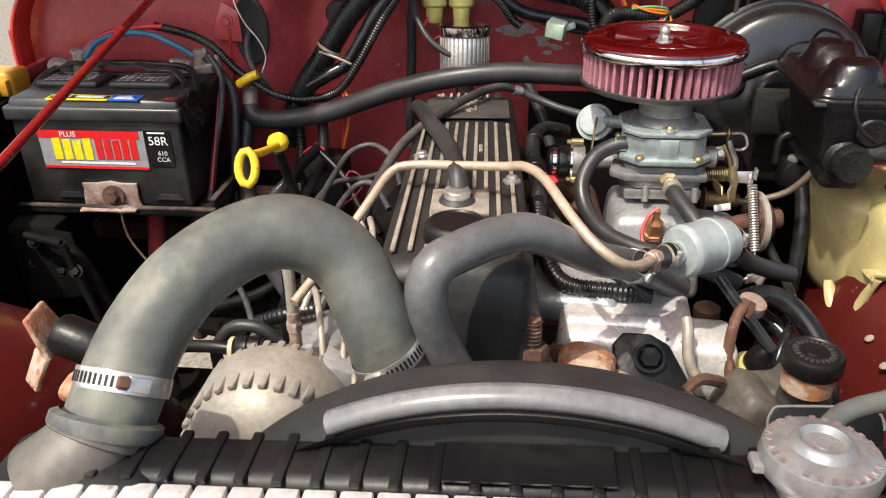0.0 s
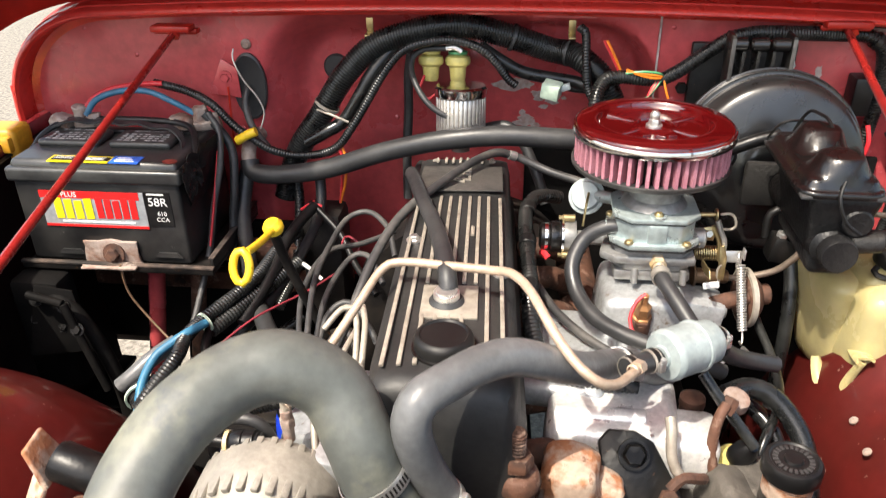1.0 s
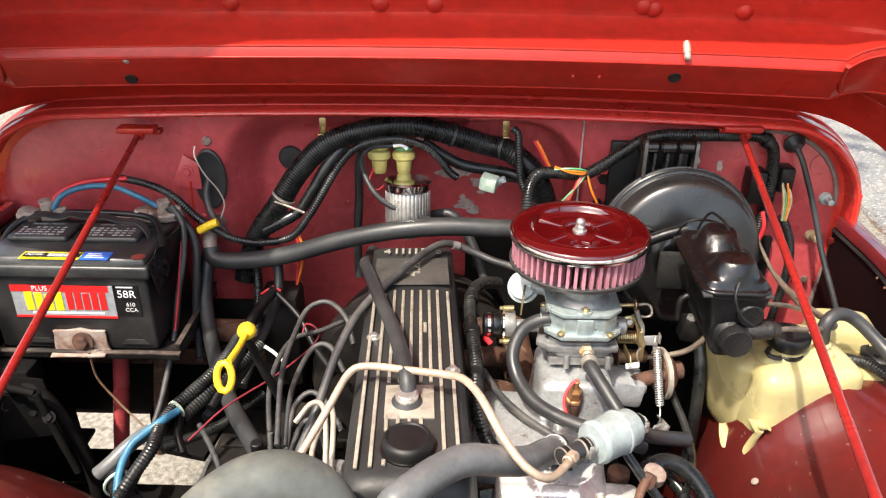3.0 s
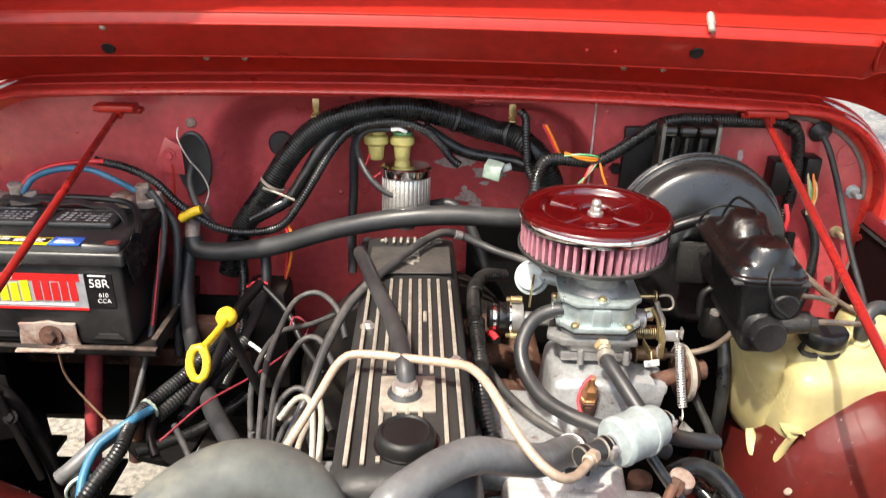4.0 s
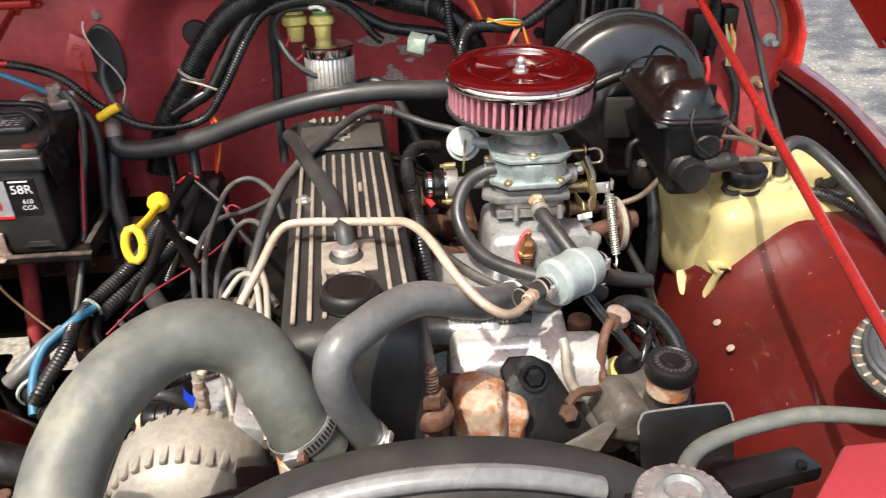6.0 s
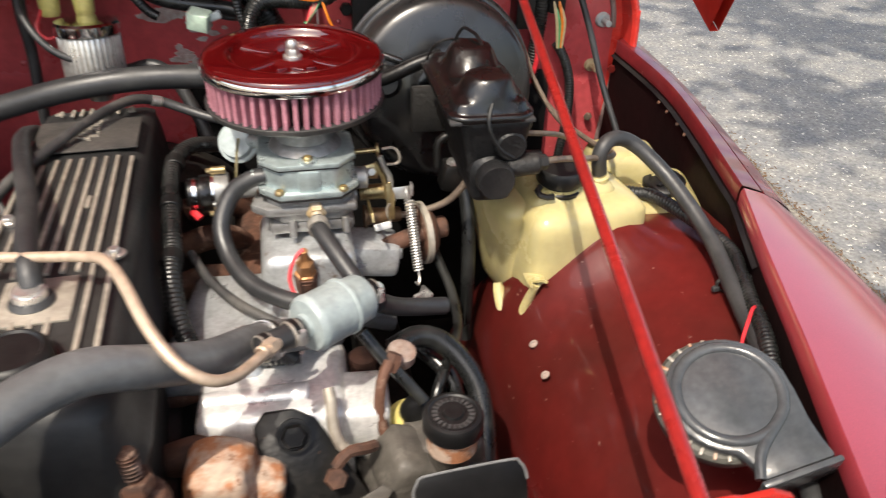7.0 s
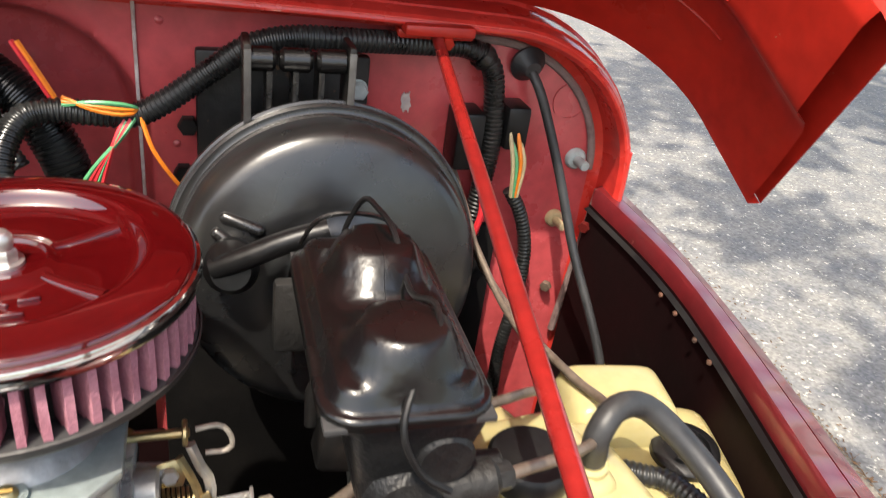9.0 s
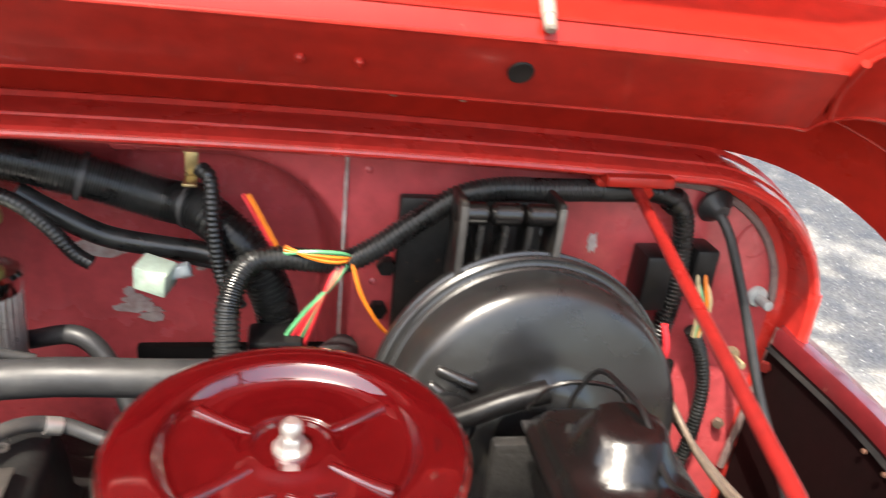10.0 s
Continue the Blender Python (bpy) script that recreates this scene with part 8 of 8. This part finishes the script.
wire("filter_hose", [(0.302, 0.722, 0.886), (0.320, 0.736, 0.868), (0.345, 0.752, 0.852), (0.372, 0.762, 0.842)], 0.0090, RUBBER, "black hose behind the fuel filter", "hose")
wire("sensor_wire", [(0.243, 0.820, 0.884), (0.233, 0.816, 0.876), (0.227, 0.806, 0.858), (0.236, 0.792, 0.843), (0.262, 0.782, 0.838), (0.276, 0.777, 0.84)], 0.0021, RED_WIRE, "thin red wire on the temperature sensor", "wire", seg=6)
wire("manifold_hose", [(0.128, 0.89, 0.845), (0.150, 0.84, 0.842), (0.180, 0.80, 0.838), (0.215, 0.77, 0.834)], 0.0050, WIRE_GREY, "grey hose across the manifold", "hose")
wire("short_pipe", [(0.190, 0.745, 0.845), (0.215, 0.728, 0.838), (0.228, 0.72, 0.832)], 0.0055, RUBBER, "short dark pipe stub beside the manifold", "pipe")

# hoses between the fuel filter and the arch
wire("steering_hose", [(0.312, 0.715, 0.835), (0.340, 0.730, 0.835), (0.366, 0.725, 0.825), (0.388, 0.700, 0.800), (0.392, 0.67, 0.77), (0.385, 0.63, 0.73)], 0.0105, LOOM, "thick black steering hose", "hose", "steering hoses")
wire("steering_hose", [(0.385, 0.95, 0.83), (0.395, 0.91, 0.80), (0.402, 0.86, 0.785), (0.396, 0.80, 0.785), (0.376, 0.74, 0.80), (0.355, 0.70, 0.80), (0.34, 0.675, 0.77)], 0.0052, LOOM, "slim black hose beside the wheel arch", "hose", "steering hoses")
wire("steering_hose", [(0.285, 0.705, 0.868), (0.300, 0.692, 0.850), (0.318, 0.680, 0.830), (0.334, 0.668, 0.812)], 0.0055, LOOM, "slim black hose below the fuel filter", "hose", "steering hoses")
wire("steering_hose", [(0.440, 0.97, 0.86), (0.442, 0.95, 0.82), (0.440, 0.93, 0.76), (0.438, 0.92, 0.66)], 0.0085, LOOM, "black steering shaft tube under the master cylinder", "hose", "steering hoses")
wire("steering_hose", [(0.33, 0.77, 0.80), (0.355, 0.745, 0.795), (0.372, 0.72, 0.78), (0.378, 0.69, 0.74)], 0.0085, LOOM, "black hose in the shade of the arch", "hose", "steering hoses")
jn = thing("steering_joint", (0.437, 0.96, 0.84), "grey-blue steel joint with a bolt under the booster", "joint")
part("yoke", add(box(0.032, 0.030, 0.035, pose(0.425, 0.975, 0.850, 0, 10, 0), 0.006), tube([(0.41, 0.985, 0.875), (0.412, 0.99, 0.905), (0.43, 0.99, 0.912), (0.443, 0.985, 0.895)], 0.005, 10)), BLACK_STEEL, jn)
part("bolt", hexa(0.007, 0.006, pose(0.425, 0.970, 0.885)), STEEL, jn)

# ignition side
for i, pts in enumerate((
        [(-0.128, 0.760, 0.82), (-0.140, 0.86, 0.855), (-0.138, 0.95, 0.865), (-0.128, 1.003, 0.872), (-0.100, 1.01, 0.878), (-0.070, 0.98, 0.87), (-0.055, 0.94, 0.85)],
        [(-0.122, 0.770, 0.81), (-0.125, 0.85, 0.84), (-0.110, 0.92, 0.855), (-0.085, 0.92, 0.86), (-0.060, 0.88, 0.845)],
        [(-0.120, 0.760, 0.80), (-0.118, 0.82, 0.83), (-0.098, 0.84, 0.842), (-0.072, 0.82, 0.835), (-0.052, 0.79, 0.82)],
        [(-0.140, 0.770, 0.80), (-0.160, 0.87, 0.83), (-0.150, 0.96, 0.84), (-0.11, 1.00, 0.835), (-0.07, 1.03, 0.84)],
        [(-0.115, 0.750, 0.80), (-0.105, 0.80, 0.82), (-0.085, 0.80, 0.822), (-0.055, 0.73, 0.80)])):
    wire("spark_plug_lead", pts, 0.0038, WIRE_GREY, "dusty grey spark plug lead looping to the head", "lead", "spark plug leads")
ds = thing("distributor", (-0.125, 0.77, 0.70), "black distributor cap beneath grey leads", "distributor")
part("cap", add(lathe([(0, 0), (0.045, 0), (0.046, 0.03), (0.038, 0.05), (0.020, 0.058), (0, 0.058)], 28, pose(-0.128, 0.775, 0.740)), rod((-0.128, 0.775, 0.62), (-0.128, 0.775, 0.74), 0.030)), PLASTIC, ds)
for i in range(6):
    a = i * math.pi / 3
    part("tower", rod((-0.128 + 0.030 * math.cos(a), 0.775 + 0.030 * math.sin(a), 0.78), (-0.128 + 0.030 * math.cos(a), 0.775 + 0.030 * math.sin(a), 0.812), 0.008), PLASTIC, ds)
for i, pts in enumerate((
        [(-0.048, 0.60, 0.80), (-0.052, 0.66, 0.84), (-0.058, 0.72, 0.870), (-0.066, 0.755, 0.885), (-0.082, 0.765, 0.882), (-0.10, 0.75, 0.865)],
        [(-0.060, 0.61, 0.80), (-0.070, 0.67, 0.838), (-0.075, 0.72, 0.850), (-0.070, 0.77, 0.852)],
        [(-0.075, 0.60, 0.80), (-0.092, 0.66, 0.835), (-0.108, 0.70, 0.84), (-0.115, 0.68, 0.825)],
        [(-0.042, 0.62, 0.82), (-0.046, 0.68, 0.862), (-0.050, 0.73, 0.885), (-0.058, 0.76, 0.89)])):
    wire("metal_pipe", pts, 0.0034, PIPE_TAN, "pale bent metal pipe beside the valve cover", "pipe", "bent metal pipes")
ep = thing("fuel_pump", (-0.085, 0.66, 0.70), "pale cast fuel pump body below the pipes", "pump")
part("casting", add(lathe([(0, 0), (0.040, 0), (0.044, 0.006), (0.044, 0.03), (0.03, 0.05), (0, 0.055)], 28, toward((-0.085, 0.68, 0.760), (-0.3, 0, 1))), add(box(0.05, 0.07, 0.03, pose(-0.07, 0.64, 0.783, 0, 20, 0), 0.008), box(0.035, 0.05, 0.05, pose(-0.055, 0.70, 0.79, 10, 15, 20), 0.010))), ALU_GREY, ep)
part("fitting", add(hexa(0.008, 0.02, toward((-0.062, 0.655, 0.795), (0.5, -0.3, 0.6))), hexa(0.008, 0.02, toward((-0.055, 0.70, 0.80), (0.7, 0.2, 0.6)))), WHITE, ep)

# looms on the passenger side
ll = thing("side_loom", (-0.28, 0.85, 0.72), "black corrugated loom with blue tape beside the wheel arch", "wiring loom")
part("conduit", tube([(-0.235, 1.10, 0.795), (-0.251, 1.058, 0.790), (-0.262, 1.008, 0.780), (-0.276, 0.963, 0.775), (-0.310, 0.901, 0.764), (-0.318, 0.862, 0.762), (-0.314, 0.820, 0.760), (-0.328, 0.785, 0.745), (-0.345, 0.765, 0.722)], 0.0093, 14, ribs=0.0046), LOOM, ll)
part("conduit_arm", tube([(-0.225, 1.06, 0.765), (-0.250, 1.00, 0.762), (-0.278, 0.945, 0.755), (-0.302, 0.898, 0.748)], 0.0110, 14, ribs=0.0052), LOOM, ll)
part("split_end", tube([(-0.302, 0.898, 0.752), (-0.298, 0.868, 0.742), (-0.285, 0.845, 0.728)], 0.0060, 10), PLASTIC, ll)
part("blue_cable", tube([(-0.300, 0.888, 0.768), (-0.317, 0.862, 0.768), (-0.338, 0.850, 0.756), (-0.353, 0.838, 0.745), (-0.358, 0.805, 0.728), (-0.350, 0.765, 0.705)], 0.0058, 10), BLUE_WIRE, ll, "blue cable")
part("tape_sleeve", tube([(-0.396, 0.818, 0.712), (-0.380, 0.826, 0.724), (-0.358, 0.846, 0.740), (-0.335, 0.868, 0.750)], 0.0105, 12, 0.005), RUBBER_GREY, ll, "frayed grey tape sleeve")
part("wide_conduit", tube([(-0.372, 0.822, 0.706), (-0.350, 0.790, 0.706), (-0.322, 0.760, 0.698), (-0.30, 0.72, 0.68)], 0.0165, 16, ribs=0.0056), LOOM, ll, "wide dusty corrugated end")
part("tie", lathe([(0.0185, -0.002), (0.0210, -0.002), (0.0210, 0.002), (0.0185, 0.002)], 18, toward((-0.362, 0.806, 0.708), (0.55, -0.75, -0.1))), FOAM, ll)
part("tie", lathe([(0.0130, -0.002), (0.0150, -0.002), (0.0150, 0.002), (0.0130, 0.002)], 18, toward((-0.308, 0.900, 0.759), (0.5, 0.85, 0.1))), FOAM, ll)
wire("thin_red_wire", [(-0.255, 0.80, 0.79), (-0.22, 0.86, 0.80), (-0.17, 0.93, 0.80), (-0.13, 0.985, 0.81), (-0.115, 1.00, 0.83), (-0.135, 1.01, 0.84), (-0.14, 0.99, 0.83)], 0.0015, DULL_RED_WIRE, "thin red wire across the ignition side", "wire", seg=6)
wire("thin_brown_wire", [(-0.490, 1.03, 0.765), (-0.490, 1.035, 0.715), (-0.470, 1.035, 0.675), (-0.440, 1.025, 0.645), (-0.405, 1.01, 0.620)], 0.0018, BROWN_WIRE, "thin brown wire hanging under the battery", "wire", seg=6)
wire("firewall_conduit", [(-0.262, 1.215, 0.85), (-0.258, 1.20, 0.80), (-0.255, 1.17, 0.76), (-0.25, 1.12, 0.72), (-0.26, 1.05, 0.69)], 0.0085, LOOM, "black corrugated conduit below the heater hose", "conduit", ribs=0.0046)
wire("firewall_conduit", [(-0.225, 1.22, 0.86), (-0.218, 1.18, 0.80), (-0.225, 1.11, 0.77), (-0.25, 1.00, 0.74), (-0.28, 0.93, 0.72)], 0.0085, RUBBER, "black taped cable below the heater hose", "cable")
for i, (mat, word) in enumerate(((RED_WIRE, "red"), (ORANGE_WIRE, "orange"))):
    wire("loose_wire", [(-0.186 + 0.006 * i, 1.20, 0.900 - 0.004 * i), (-0.180 + 0.006 * i, 1.195, 0.880), (-0.184 + 0.006 * i, 1.198, 0.84), (-0.19, 1.20, 0.80)], 0.0024, mat, "thin %s wire behind the heater hose" % word, "wire", "loose loom wires", seg=6)
rg = random.Random(11)
for i in range(4):
    a = rg.uniform(-0.02, 0.02)
    wire("wire_twist", [(-0.235 + a, 1.14, 0.815 + a * 0.4), (-0.221, 1.138, 0.825 - a * 0.2), (-0.205 - a * 0.6, 1.14, 0.822 + a * 0.5)], 0.0022, RED_WIRE, "twisted red wire ends", "wire", "twisted wire ends", seg=6)
wire("taped_cable", [(-0.215, 1.14, 0.822), (-0.24, 1.08, 0.80), (-0.25, 1.0, 0.77), (-0.27, 0.93, 0.74)], 0.0085, PLASTIC, "black taped cable with twisted ends", "cable")
wire("taped_cable", [(-0.215, 1.14, 0.822), (-0.17, 1.11, 0.79), (-0.14, 1.07, 0.76), (-0.10, 1.02, 0.74)], 0.0050, PLASTIC, "black taped cable towards the head", "cable")
wire("ground_strap", [(-0.27, 0.88, 0.75), (-0.23, 0.82, 0.74), (-0.20, 0.76, 0.72)], 0.0040, WIRE_GREY, "grey strap below the hoses", "strap")
wire("taped_cable", [(-0.375, 0.975, 0.622), (-0.33, 1.008, 0.622), (-0.288, 1.037, 0.628), (-0.235, 1.085, 0.650)], 0.0090, LOOM, "black taped cable low under the battery", "cable")
sm = thing("starter_motor", (-0.20, 0.95, 0.60), "dark greasy starter motor low beside the block", "starter")
part("can", rod((-0.16, 0.86, 0.62), (-0.16, 1.06, 0.60), 0.055), DARK, sm)
mt = thing("heater_box", (-0.20, 1.22, 0.62), "dark grey heater valve bracket low on the firewall", "bracket")
part("body", span(-0.255, -0.185, 1.17, 1.24, 0.60, 0.79, 0.012), DARK, mt)

# frame, suspension and inner parts low in the bay
for side in (1, -1):
    fr = thing("frame_rail", flip((0.36, 0.75, 0.36), side), "dark steel chassis frame rail", "frame rail", "frame rails")
    a, b2 = flip((0.315, 0.0, 0.36), side), flip((0.395, 1.9, 0.47), side)
    part("rail", span(min(a.x, b2.x), max(a.x, b2.x), 0.0, 1.9, 0.37, 0.48, 0.008), DARK, fr)
ss = thing("inner_bracket", (-0.55, 1.05, 0.50), "black painted brackets behind the wheel arch", "bracket")
part("arm", tube([(-0.66, 1.02, 0.70), (-0.60, 1.00, 0.73), (-0.54, 0.98, 0.70), (-0.50, 0.97, 0.60), (-0.49, 0.96, 0.48)], 0.011, 14), MATTE_BLACK, ss)
part("strut", rod((-0.545, 0.955, 0.74), (-0.50, 0.94, 0.60), 0.006), MATTE_BLACK, ss)
part("strut", rod((-0.60, 0.96, 0.75), (-0.545, 0.955, 0.74), 0.006), MATTE_BLACK, ss)
part("plate", span(-0.66, -0.58, 1.00, 1.05, 0.55, 0.745, 0.010), MATTE_BLACK, ss)
part("gusset", plate([(-0.05, -0.06), (0.05, -0.05), (0.035, 0.05), (-0.02, 0.06)], 0.004, toward((-0.585, 0.985, 0.690), (0.1, -0.97, 0.1)), 0.001), MATTE_BLACK, ss)
for x, y, z in ((-0.600, 0.975, 0.732), (-0.560, 0.975, 0.722), (-0.575, 0.985, 0.680), (-0.615, 0.985, 0.690), (-0.530, 0.950, 0.700)):
    part("bolt", add(hexa(0.007, 0.006, toward((x, y, z), (0.1, -0.85, 0.5))), lathe([(0, -0.001), (0.010, -0.001), (0.010, 0.001), (0, 0.001)], 16, toward((x, y, z), (0.1, -0.85, 0.5)))), BLACK_PAINT, ss)
sp2 = thing("splash_plate", (-0.23, 0.85, 0.48), "oily dark splash plate low beside the engine", "splash plate")
part("plate", span(-0.345, -0.10, 0.58, 1.22, 0.495, 0.507, 0.004), DARK, sp2)
# added occluder: covers bright ground where the bay should be dark
part("gap_occluder", plate([(-0.505, 1.215), (-0.470, 1.135), (-0.445, 1.113), (-0.36, 1.092), (-0.345, 1.222), (-0.10, 1.222), (-0.10, 1.30), (-0.505, 1.30)], 0.014, pose(0, 0, 0.486), 0.003), MATTE_BLACK, sp2, "added black sheet hiding the ground under the battery")
for y in (0.70, 0.85, 1.00, 1.12):
    part("pressed_rib", span(-0.335, -0.11, y - 0.012, y + 0.012, 0.506, 0.514, 0.003), DARK, sp2)
sb = thing("steering_box", (0.42, 0.60, 0.42), "dark greasy steering gear on the frame", "steering gear")
part("gear", span(0.375, 0.455, 0.50, 0.66, 0.48, 0.66, 0.02), DARK, sb)
tr = thing("transmission", (0.03, 1.35, 0.40), "dark gearbox bell behind the engine", "gearbox")
part("bell", lathe([(0, 0), (0.19, 0), (0.20, 0.03), (0.17, 0.15), (0, 0.16)], 28, toward((0.03, 1.14, 0.62), (0, 1, 0))), DARK, tr)

# front wheels under the arches
for side in (1, -1):
    c = flip((0.60, 0.45, 0.37), side)
    o = flip((0.76, 0.45, 0.37), side)
    wheel = part("wheel", rod(c.lerp(o, 0.15), c.lerp(o, 0.9), 0.20, 40, 0.05), BLACK_STEEL, car, "dark steel road wheel")
    part("tyre", lathe([(0.19, -0.10), (0.33, -0.10), (0.365, -0.07), (0.372, 0), (0.365, 0.07), (0.33, 0.10), (0.19, 0.10)], 48, toward((c + o) / 2, (1, 0, 0))), RUBBER, wheel, "black rubber tyre")

# ---- a tree beside the drive, whose crown dapples the road ----
tree = thing("tree", (5.2, -4.0, 0.0), "tall leafy tree beside the drive, casting dappled shade", "tree")
trunk = tube([(5.2, -4.0, -0.05), (5.1, -3.8, 2.0), (4.6, -3.0, 4.2), (3.8, -1.5, 6.0)], 0.24, 12, 0.25, ends=0.09)
for a, b2 in (((4.8, -3.3, 3.6), (2.2, 1.2, 6.4)), ((4.6, -3.0, 4.2), (6.4, 1.8, 6.6)), ((4.0, -1.9, 5.6), (3.6, 3.6, 6.9)), ((4.9, -3.5, 3.2), (1.2, -1.2, 5.8))):
    add(trunk, tube([a, Vector(a).lerp(Vector(b2), 0.5) + Vector((0, 0, 0.3)), b2], 0.09, 8, 0.3, ends=0.02))
part("trunk", trunk, BARK, tree)
rt = random.Random(21)
bm = bmesh.new()
clumps = []
while len(clumps) < 165:
    c = Vector((rt.uniform(0.2, 8.5), rt.uniform(-3.0, 9.0), rt.uniform(5.0, 7.6)))
    if c.x - 0.34 * c.y > -0.9 + 1.0:
        clumps.append((c, rt.uniform(0.25, 0.55)))
for c, r in clumps:
    for k in range(120):
        d = Vector((rt.gauss(0, 1), rt.gauss(0, 1), rt.gauss(0, 0.6)))
        q = c + d * r * 0.6
        u = Vector((rt.gauss(0, 1), rt.gauss(0, 1), rt.gauss(0, 0.5))).normalized()
        w2 = u.orthogonal().normalized()
        n = rt.uniform(0.07, 0.14)
        v = [bm.verts.new(q + u * n), bm.verts.new(q + w2 * n * 0.5), bm.verts.new(q - u * n), bm.verts.new(q - w2 * n * 0.5)]
        bm.faces.new(v)
part("crown", bm, LEAF, tree, "open leafy crown", smooth=0)
